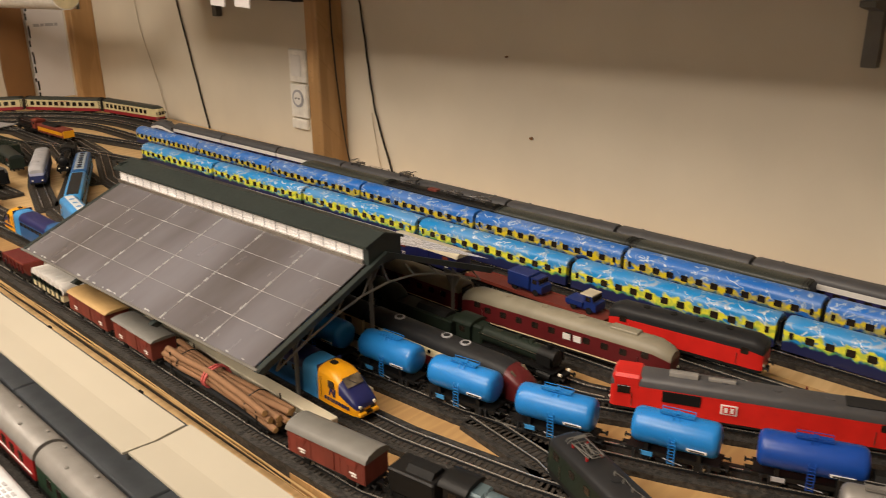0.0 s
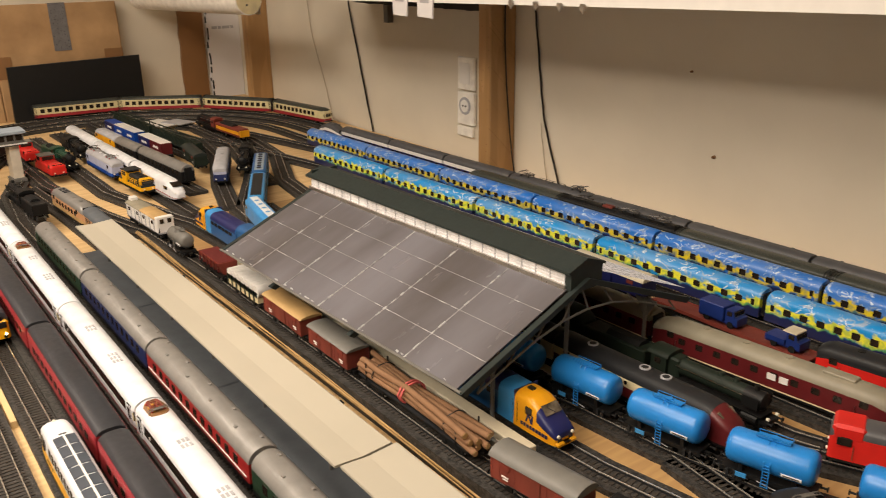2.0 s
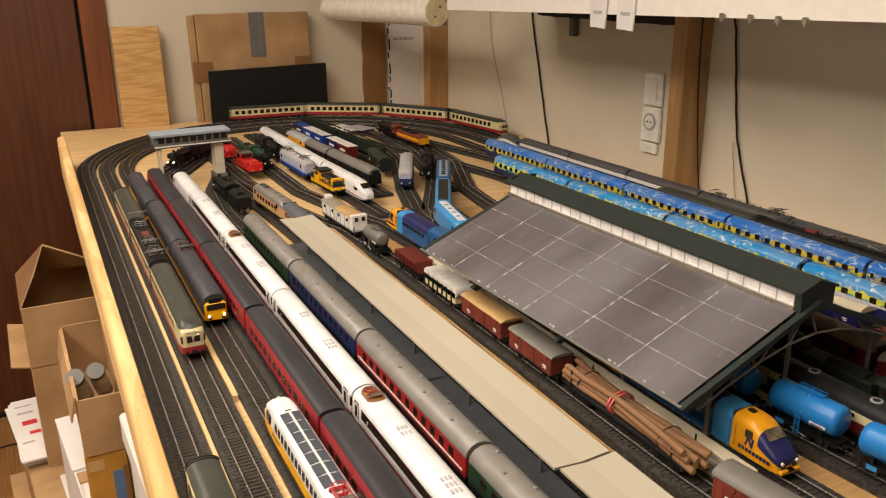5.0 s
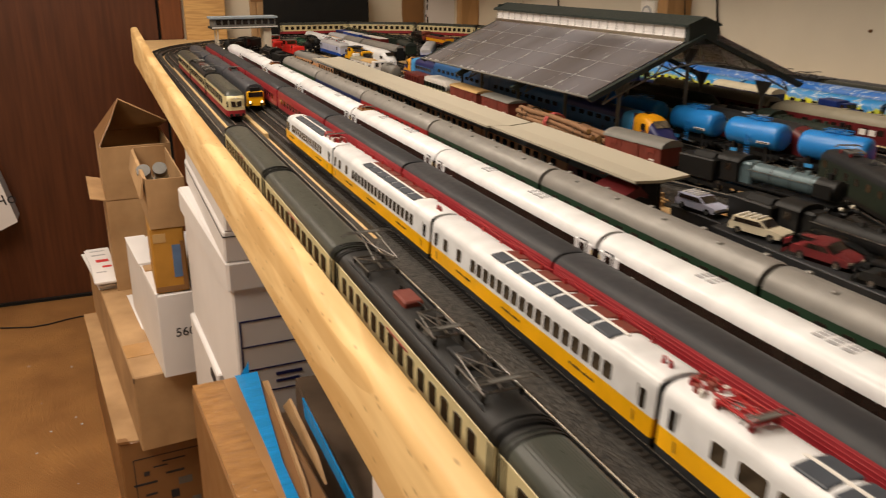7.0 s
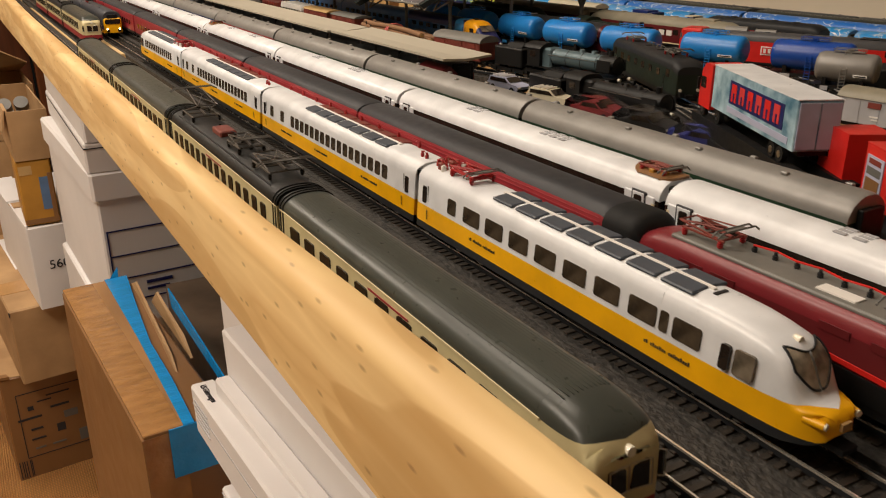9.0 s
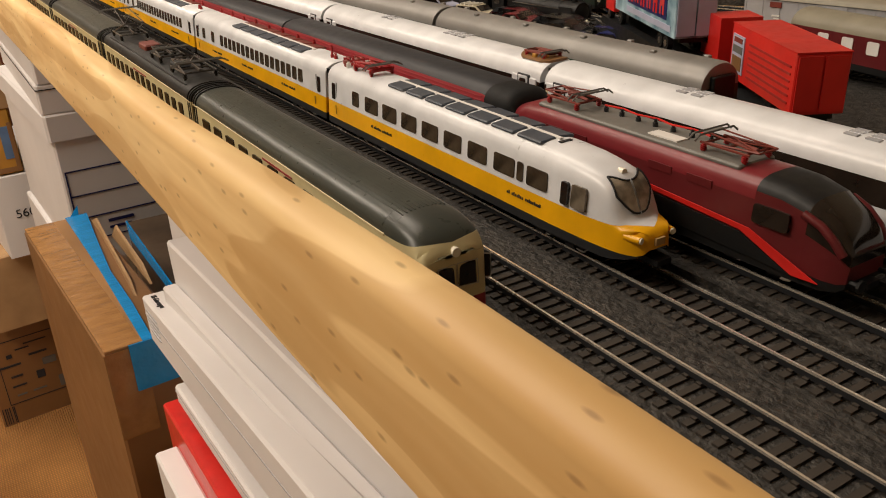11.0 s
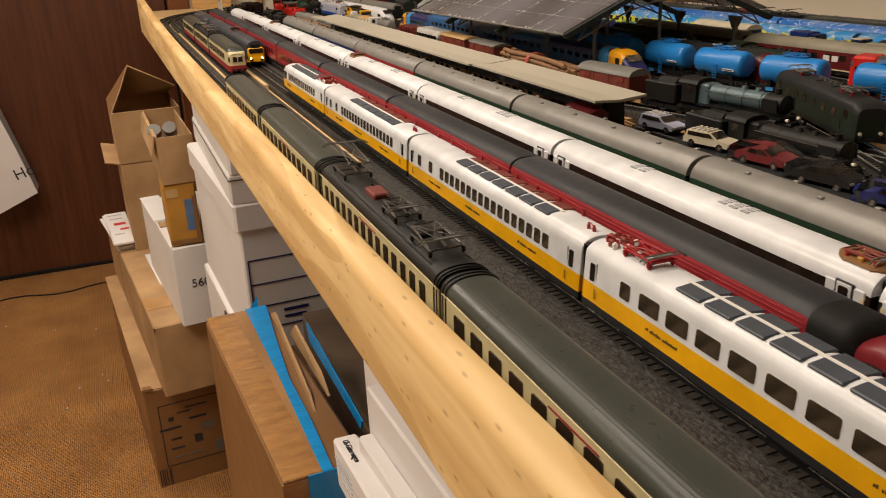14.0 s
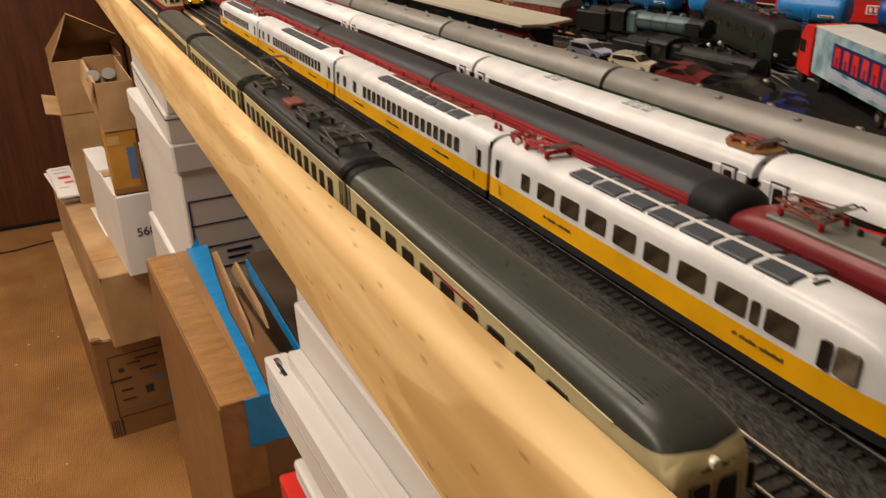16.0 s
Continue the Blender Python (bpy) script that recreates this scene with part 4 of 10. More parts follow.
# ---- tracks ----
def track(label, pts, sleepers=True, near=None, bed=0.045, rail_from=None):
    """Rails, sleepers and a grey bed along a line of places on the table."""
    P = [Vector((x, y, 0)) for x, y in pts]
    fine = [P[0]]
    for a, b_ in zip(P, P[1:]):
        n = max(1, int((b_ - a).length / 0.05))
        fine += [a + (b_ - a) * (k / n) for k in range(1, n + 1)]
    P = fine
    nrm = []
    for i in range(len(P)):
        d = (P[min(i + 1, len(P) - 1)] - P[max(i - 1, 0)]).normalized()
        nrm.append(Vector((d.y, -d.x, 0)))
    tr = thing("railway_track", label, "model track", "tracks on the table")

    def strip(o0, o1, z0, z1):
        g = Geo()
        for i in range(len(P) - 1):
            c = [P[i] + nrm[i] * o0, P[i] + nrm[i] * o1, P[i + 1] + nrm[i + 1] * o1, P[i + 1] + nrm[i + 1] * o0]
            up = [lift(P[i + k].x, P[i + k].y) for k in (0, 0, 1, 1)]
            low = up if z0 > TOP + 0.001 else [0.0] * 4
            g.add([(q.x, q.y, z0 + u) for q, u in zip(c, low)] + [(q.x, q.y, z1 + u) for q, u in zip(c, up)], [(3, 2, 1, 0), (4, 5, 6, 7), (0, 1, 5, 4), (1, 2, 6, 5), (2, 3, 7, 6), (3, 0, 4, 7)])
        return g
    for s in (-1, 1):
        part("rail", strip(s * 0.0083 - 0.0005, s * 0.0083 + 0.0005, RZ - 0.0010, RZ), "rail", tr)
        part("rail_foot", strip(s * 0.0083 - 0.0004, s * 0.0083 + 0.0004, RZ - 0.0035, RZ - 0.0011), "dark_grey", tr)
    part("roadbed", strip(-bed / 2, bed / 2, TOP + 0.0004, RZ - 0.0048), "roadbed", tr)
    if not sleepers:
        return tr
    g, one, run = Geo(), None, 0.0
    for i in range(len(P) - 1):
        seg = P[i + 1] - P[i]
        ln = seg.length
        d = seg / ln
        side = Vector((d.y, -d.x, 0))
        s = (0.0064 - run % 0.0064)
        while s < ln:
            c = P[i] + d * s
            a, b_ = d * 0.0014, side * 0.0140
            if near and near[0] < c.y < near[1]:
                if one is None:
                    one = Geo().box(-0.0140, 0.0140, -0.0014, 0.0014, -0.0062, -0.0038).box(-0.0100, -0.0066, -0.0011, 0.0011, -0.0038, -0.0030).box(0.0066, 0.0100, -0.0011, 0.0011, -0.0038, -0.0030).mesh("sleeper")
                part("sleeper", one, "sleeper", tr, at=pose(c.x, c.y, RZ + lift(c.x, c.y), 0, 0, math.degrees(math.atan2(d.y, d.x)) - 90))
            else:
                q = [c - a - b_, c + a - b_, c + a + b_, c - a + b_]
                zr = RZ + lift(P[i].x, P[i].y) * (1 - s / ln) + lift(P[i + 1].x, P[i + 1].y) * s / ln
                g.add([(v.x, v.y, zr - 0.0062) for v in q] + [(v.x, v.y, zr - 0.0040) for v in q], [(4, 5, 6, 7), (0, 1, 5, 4), (1, 2, 6, 5), (2, 3, 7, 6), (3, 0, 4, 7)])
            s += 0.0064
        run += ln
    if g.f:
        tagged(part("sleeper_rest", g, "sleeper", tr), kind="stuff")
    return tr


def loop_pts(xl, xr, yb, yl, yr, bulge=0.035):
    """Up the near straight, round the far end and back down by the wall."""
    cx, a = (xl + xr) / 2, (xr - xl) / 2
    b_ = a + bulge
    out = [(xl, yb), (xl, yl)]
    for k in range(0, 25):
        t = math.pi * (1 - k / 24)
        out.append((cx + a * math.cos(t), 2.30 + b_ * math.sin(t)))
    return out + [(xr, yr)]


T1, T2, T3, T4, T5, T6 = 0.264, 0.3128, 0.3615, 0.4025, 0.447, 0.501
FR, NL = 0.682, 0.766
track("outer dark track along the front board and round the table end", loop_pts(T1, 1.447, -1.55, 2.05, -1.5, 0.03), near=(-0.62, 0.06))
track("second dark track round the table end", loop_pts(T2, 1.385, -1.55, 2.05, -1.5, 0.0), near=(-0.62, 0.12), bed=0.039)
track("third dark track round the table end", loop_pts(T3, 1.315, -1.55, 2.05, 1.9, 0.0), near=(-0.62, -0.22), bed=0.039)
track("straight dark yard track", [(T4, -1.55), (T4 - 0.004, 2.0), (T4 + 0.02, 2.22), (0.55, 2.45)])
track("straight dark yard track", [(T5, -1.55), (T5 - 0.008, 1.9), (T5 + 0.01, 2.18), (0.62, 2.5)])
track("straight dark yard track", [(T6, -1.55), (T6, 1.75), (0.525, 2.0), (0.60, 2.25)])
track("goods track beside the platform", [(0.80, -0.3), (0.757, 0.05), (0.738, 0.2), (0.715, 0.36), (0.690, 0.46), (0.684, 0.6), (FR, 1.55), (0.64, 1.75), (0.605, 2.05), (0.60, 2.6)])
track("track through the station hall", [(0.99, -0.2), (0.93, -0.05), (0.885, 0.08), (0.836, 0.2), (0.795, 0.36), (0.772, 0.5), (NL, 0.6), (NL, 1.55), (0.70, 1.9), (0.70, 2.65)])
track("track through the station hall", [(1.06, -0.08), (0.992, 0.09), (0.956, 0.172), (0.911, 0.278), (0.872, 0.385), (0.853, 0.489), (0.844, 0.596), (0.832, 0.70), (0.83, 1.3), (0.88, 1.6)])
track("track through the station hall", [(1.14, -0.03), (1.062, 0.15), (1.010, 0.265), (0.957, 0.382), (0.912, 0.46), (0.894, 0.55), (0.889, 0.7), (0.89, 1.3), (0.93, 1.6)])
track("track through the station hall", [(1.01, 0.28), (0.968, 0.42), (0.957, 0.55), (0.955, 1.4)])
track("track through the station hall", [(1.12, 0.0), (1.052, 0.30), (1.036, 0.40), (1.026, 0.65), (1.02, 1.4)])
track("track beside the painted coaches", [(1.15, -0.3), (1.115, 0.25), (1.106, 0.5), (1.115, 0.9), (1.10, 1.4)])
track("track under the painted coaches", [(1.262, -0.6), (1.234, 0.4), (1.193, 1.8), (1.14, 2.1), (1.09, 2.3)])
track("track under the painted coaches", [(1.348, -0.6), (1.322, 0.4), (1.281, 2.0), (1.22, 2.3), (1.10, 2.55)])
for xs, y0, y1 in ((0.795, 1.62, 2.68), (0.862, 1.78, 2.7), (0.914, 2.05, 2.75), (0.985, 2.05, 2.76)):
    track("short straight track in the far yard", [(xs, y0), (xs - 0.02, y1)])
track("curved engine track over bare plywood", [(0.84, 1.45), (0.905, 1.62), (1.0, 1.8), (1.115, 2.03), (1.17, 2.25)])
track("curved engine track over bare plywood", [(0.87, 1.62), (0.93, 1.82), (1.03, 2.08), (1.07, 2.3), (1.02, 2.6)])
track("curved engine track over bare plywood", [(1.02, 1.75), (1.07, 2.0), (1.12, 2.2), (1.13, 2.6)])
track("dark curved switch track on plywood", [(1.02, 1.5), (1.06, 1.75), (1.16, 2.0), (1.19, 2.2), (1.15, 2.5)])
track("dark curved switch track on plywood", [(0.702, 0.05), (0.785, 0.248), (0.834, 0.37), (0.850, 0.47)])
for cx, cy, dg in ((0.618, -0.042, 27), (0.578, -0.165, 31)):
    ux, uy = math.sin(radians(dg)), math.cos(radians(dg))
    track("dark siding track under the lorry wagons", [(cx - 0.16 * ux, cy - 0.16 * uy), (cx + 0.22 * ux, cy + 0.22 * uy)], sleepers=False, bed=0.030)
# the grey mat that fills the front yard
structure("yard_mat", Geo().box(0.2385, 0.545, -1.55, 0.42, TOP + 0.0002, RZ - 0.0051), "roadbed", "dark grey rippled foam mat under the front tracks", "roadbed")
structure("yard_mat", Geo().box(0.379, 0.545, 0.42, 2.0, TOP + 0.0002, RZ - 0.0051), "roadbed", "dark grey rippled foam mat under the front tracks", "roadbed")
structure("yard_mat", Geo().box(0.61, 1.14, -1.3, 0.30, TOP + 0.0002, RZ - 0.0053), "roadbed", "dark grey rippled foam mat under the near sidings", "roadbed")

# the raised plywood board that carries the station tracks
gb = Geo()
for y0, y1 in ((-0.10, 0.10), (0.10, 0.43), (0.43, 1.27), (1.27, 1.62)):
    xl = 0.6905 if y1 <= 0.43 else 0.664
    z0, z1 = (TOP + 0.0006 + lift(0.9, y) for y in (y0, y1))
    gb.add([(xl, y0, TOP), (1.159, y0, TOP), (1.159, y1, TOP), (xl, y1, TOP), (xl, y0, z0), (1.159, y0, z0), (1.159, y1, z1), (xl, y1, z1)], [(3, 2, 1, 0), (4, 5, 6, 7), (0, 1, 5, 4), (1, 2, 6, 5), (2, 3, 7, 6), (3, 0, 4, 7)])
structure("station_board", gb, "board_ply", "raised bare plywood board under the station tracks", "board")
for xs, x2, y0, y1 in ((0.3340, 0.3405, 0.98, 2.02), (0.4665, 0.4735, 0.75, 1.95), (0.2872, 0.2915, 0.72, 1.98)):
    ps = thing("plywood_strip", "narrow strip of bare plywood between two tracks", "wood strip", "bare strips between tracks")
    part("strip", Geo().box(xs, x2, y0, y1, TOP + 0.0001, RZ - 0.0030), "pale_wood", ps)
    part("edge", Geo().box(xs - 0.0004, xs - 0.0001, y0, y1, TOP + 0.0001, RZ - 0.0034), "stud", ps)


# ---- passenger trains of the front yard ----
def lh_profile():
    return half_profile(0.0335, 0.0075, 0.0368, 0.0465, cuts=(0.0118, 0.0228), tuck=0.0022, power=2.6, n=8)


LH_BANDS = [(0.0118, "skirt", "dark_grey"), (0.0228, "yellow_band", "yellow", "deep yellow lower side band"), (0.06, "white_body", "white", "glossy white upper body and roof")]


def lh_side(z):
    return 0.01675 - 0.0022 * (z - 0.0075) / 0.0293


def airport_car(L, win, nose=0, panto=True):
    """White and yellow electric railcar. nose: -1 streamlined at the near end, 1 at the far end, 0 none."""
    ob = thing("railcar", "white electric railcar with deep yellow lower band and dark windows", "train car", "white and yellow railcar train")
    h = lh_profile()
    st = [(-L / 2, scaled(h, 0.96, 0.0455)), (-L / 2 + 0.002, h), (L / 2 - 0.002, h), (L / 2, scaled(h, 0.96, 0.0455))]
    if nose:
        tip = []
        for d, sw, zt, z0 in ((0.080, 1.0, 0.0465, None), (0.058, 0.992, 0.0463, None), (0.045, 0.975, 0.0458, None), (0.0355, 0.952, 0.0448, None), (0.0275, 0.925, 0.0434, None), (0.0220, 0.90, 0.0416, None), (0.0187, 0.88, 0.0390, None), (0.0163, 0.86, 0.0352, 0.0078),
                              (0.0141, 0.84, 0.0308, 0.0080), (0.0121, 0.815, 0.0270, 0.0085), (0.0100, 0.785, 0.0248, 0.0090), (0.0062, 0.70, 0.0240, 0.0098), (0.0032, 0.59, 0.0232, 0.0110), (0.0012, 0.45, 0.0219, 0.0125), (0.0, 0.30, 0.0200, 0.0145)):
            tip.append((d, scaled(h, sw, zt, z0)))
        if nose < 0:
            st = [(-L / 2 + d, q) for d, q in reversed(tip)] + st[2:]
        else:
            st = st[:2] + [(L / 2 - d, q) for d, q in tip]
    # the yellow keeps its height on the nose
    bands = LH_BANDS
    if nose:
        fixed = []
        for y, q in st:
            e = (q[-1][1] < 0.0463)
            if e:
                base = h
                zt = q[-1][1]
                q = [(x, min(max(zb, q[0][1]), zt)) if zb <= 0.0229 else (x, max(0.0229 if zt > 0.0235 else zt - 0.0005, z)) for (x, z), (xb, zb) in zip(q, base)]
            fixed.append((y, q))
        st = fixed
    if nose:
        hull(ob, st[14:] if nose < 0 else st[:3], bands)
        front = st[:15] if nose < 0 else st[:1:-1]
        shell(ob, front, [("nose_skirt", "dark_grey", "", [0.0118] * 15), ("nose_hood", "yellow", "rounded yellow nose", [0.0238] * 5 + [0.0236, 0.0234, 0.0232, 0.0231, 0.0230] + [0.0228] * 5), ("nose_shell", "white", "glossy white rounded cab", [0.06] * 15)], 11)
    else:
        hull(ob, st, bands)
    lean = math.degrees(math.atan2(0.0022, 0.0293))
    for s in (-1, 1):
        for y, w in win:
            pane(ob, "window", "railcar_glass", s, y, 0.0258, 0.0352, w, lh_side(0.0305), 0.0008, lean)
        ends = [e for e in (-1, 1) if e != nose]
        for e in ends:
            yy = e * (L / 2 - 0.010)
            pane(ob, "door_window", "glass", s, yy, 0.0245, 0.0352, 0.0048, lh_side(0.030), 0.0009, lean)
            part("door_seam", Geo().box(-0.0003, 0.0003, -0.0002, 0.0002, 0.0125, 0.0362), "roof_grey", ob, at=pose(s * (lh_side(0.024) + 0.0001), yy - e * 0.0042, 0, 0, -s * 1.2, 0))
            part("grab_rail", Geo().tube((0, 0, 0), (0, 0, 0.006), 0.0004, 5), "steel", ob, at=(s * 0.0168, yy - e * 0.005, 0.015))
        # lettering bars on the yellow band
        for y in (([-0.06, 0.085] if nose else [-0.07, 0.02, 0.10])):
            g = Geo()
            for i in range(20):
                if i in (9, 10, 17) and i != 10:
                    continue
                g.box(-0.0002, 0.0002, i * 0.00135, i * 0.00135 + 0.0008, 0, 0.0012 if i % 3 else 0.0017)
            part("lettering", g, "ink", ob, "row of small dark lettering bars", at=pose(s * (lh_side(0.018) + 0.0001), y - 0.014 * s * -1 - 0.014, 0.0172, 0, -s * lean, 0))
    # roof hatches in two rows
    rows = even(7, -L / 2 + (0.066 if nose < 0 else 0.06), L / 2 - (0.066 if nose > 0 else 0.078)) if panto else even(7, -0.105, 0.050)
    zt = 0.0453
    for y in rows:
        for s in (-1, 1):
            g = Geo().cbox(-0.0048, 0.0048, -0.0094, 0.0094, 0, 0.0013, 0.0006)
            part("roof_hatch", g, "panel_grey" if panto or s < 0 else "flatbed_red", ob, "slate grey roof hatch" if panto or s < 0 else "dark red roof grille", at=pose(s * 0.0056, y, zt + 0.0004, 0, s * 5, 0))
    part("roof_spine", Geo().box(-0.0011, 0.0011, rows[0] - 0.012, rows[-1] + 0.012, 0.0455, 0.0473), "shelf", ob)
    if panto:
        e = 1 if nose <= 0 else -1
        yp = e * (L / 2 - 0.042)
        pantograph(ob, yp, 0.0468, "red_gear", 0.005)
        for dy, w_ in ((-0.010, 0.0075), (0.0, 0.0045), (0.010, 0.0075)):
            part("pan_cross_bar", Geo().cbox(-w_, w_, yp + dy - 0.0016, yp + dy + 0.0016, 0.0482, 0.0500, 0.0005), "red_gear", ob)
        for x, y in ((-0.0062, 0.0285), (0.0055, 0.0300), (-0.0020, 0.0245), (0.0068, 0.0205), (-0.0066, 0.0190)):
            part("white_insulator", Geo().tube((x, e * (L / 2 - y), 0.0452), (x, e * (L / 2 - y), 0.0488), 0.0017, 9).tube((x, e * (L / 2 - y), 0.0488), (x, e * (L / 2 - y), 0.0496), 0.0010, 8), "shelf", ob, smooth=40)
        for x, y, z in ((-0.0060, 0.0150, 0.0470), (0.0010, 0.0165, 0.0475), (0.0062, 0.0135, 0.0470), (-0.0015, 0.0085, 0.0475), (0.0050, 0.0060, 0.0470)):
            part("roof_switch", Geo().cbox(x - 0.0013, x + 0.0013, e * (L / 2 - y) - 0.0024, e * (L / 2 - y) + 0.0024, z - 0.002, z + 0.0032, 0.0006), "ox_red", ob)
        insulators(ob, [e * (L / 2 - 0.018), e * (L / 2 - 0.013), e * (L / 2 - 0.008)], 0.0468, x=-0.004)
        insulators(ob, [e * (L / 2 - 0.020), e * (L / 2 - 0.011), e * (L / 2 - 0.005)], 0.0468, x=0.004)
    else:
        insulators(ob, even(9, -L / 2 + 0.02, L / 2 - 0.004), 0.0466, x=0.0085)
        insulators(ob, [-L / 2 + 0.006, -L / 2 + 0.012], 0.0466, x=-0.002)
    if nose:
        e = nose
        yb = e * L / 2
        turn_ = pose(0, yb, 0, 0, 0, 0 if e < 0 else 180)

        def skin(d, x):
            """Height of the nose at d behind its tip, x beside the middle."""
            (d0, q0), (d1, q1) = next((a, b_) for a, b_ in zip(reversed(tip), list(reversed(tip))[1:]) if a[0] <= d <= b_[0])
            k = (d - d0) / (d1 - d0)
            q = [(u[0] + (v[0] - u[0]) * k, u[1] + (v[1] - u[1]) * k) for u, v in zip(q0, q1)]
            for (xa, za), (xb, zb) in zip(q[::-1], q[::-1][1:]):
                if xa <= x <= xb:
                    return za + (zb - za) * (x - xa) / max(1e-9, xb - xa)
            return q[0][1]

        for s in (-1, 1):
            fr = Geo()
            ds, us = even(7, 0.0110, 0.0196), [k / 6 for k in range(7)]
            pts = []
            for d in ds:
                wide = 0.0080 + 0.0012 * (0.0196 - d) / 0.0086
                pts.append([(s * (0.0006 + wide * u), d + 0.0052 * u * u - 0.0005, skin(d + 0.0052 * u * u, 0.0006 + wide * u) + 0.0006) for u in us])
            for a, b_ in zip(pts, pts[1:]):
                for k in range(6):
                    fr.add([a[k], a[k + 1], b_[k + 1], b_[k]], [(0, 1, 2, 3)])
            part("windscreen", fr, "screen_glass", ob, "tinted windscreen pane", smooth=60, at=turn_)
            edge = [pts[r][-1] for r in range(7)]
            part("screen_rubber", Geo().path(pts[0] + edge[1:] + pts[-1][::-1], 0.0005, 5), "dark_grey", ob, at=turn_)
        part("screen_post", Geo().path([(0, d - 0.0006, skin(d, 0) + 0.0007) for d in even(7, 0.0110, 0.0196)], 0.0005, 5), "steel", ob, at=turn_)
        for s in (-1, 1):
            for y, w, z0, z1 in ((0.0345, 0.0095, 0.0245, 0.0352), (0.0435, 0.0045, 0.0245, 0.0350)):
                pane(ob, "cab_window", "pale_glass" if w > 0.005 else "glass", s, yb - e * y, z0, z1, w, 0.01475 if w > 0.005 else 0.0153, 0.0016, 5)
            pod = part("headlight", Geo().tube((0, 0, 0), (0, 0.0078, 0.0), 0.0017, 14), "yellow", ob, "yellow headlight pod with chrome lamp", smooth=40, at=pose(s * 0.0092, yb - e * 0.0014, 0.0195, 0, 0, (0 if e < 0 else 180) - s * e * -12))
            part("lamp", Geo().tube((0, -0.0007, 0), (0, 0.001, 0), 0.0014, 14), "lens", pod)
        part("nose_badge", Geo().box(-0.0026, 0.0026, -0.0012, 0.0006, 0, 0.0032), "tan", ob, at=pose(0, yb, 0.0163, 0, 0, 0))
        part("roof_horn_plate", Geo().box(-0.0035, 0.0035, -0.001, 0.001, 0, 0.0007), "dark_grey", ob, at=(0, yb - e * 0.062, 0.0461))
        part("roof_lamp", Geo().tube((0, -0.002, 0), (0, 0.001, 0), 0.0016, 10), "lens", ob, at=(0, yb - e * 0.0245, 0.0422))
    underframe(ob, L, 0.005, 0.027, 0.0085)
    for e in (-1, 1):
        bogie(ob, e * (L / 2 - 0.052))
        if e != nose:
            part("gangway", Geo().box(-0.0125, 0.0125, e * (L / 2 + 0.0019) - 0.0019, e * (L / 2 + 0.0019) + 0.0019, 0.0085, 0.0425), "dark_grey", ob)
    return ob


big = [(y, 0.0172) for y in (-0.058, -0.0345, -0.011, 0.0125, 0.036, 0.0595, 0.083)] + [(-0.084, 0.0155)] + [(0.105, 0.0092)] + [(-0.0725 + 0.0015, 0.0048)]
small = [(y, 0.0078) for y in even(17, -0.115, 0.075)] + [(0.095, 0.0078), (0.122, 0.0078)]
put(airport_car(0.296, big, -1, True), T3, -0.1495)
mid1 = put(airport_car(0.304, small, 0, False), T3, 0.155)
put(copy_thing(mid1, pose(0, 0, 0)), T3, 0.465)
put(airport_car(0.27, [(y, 0.0078) for y in even(14, -0.09, 0.075)], 1, True), T3, 0.758)


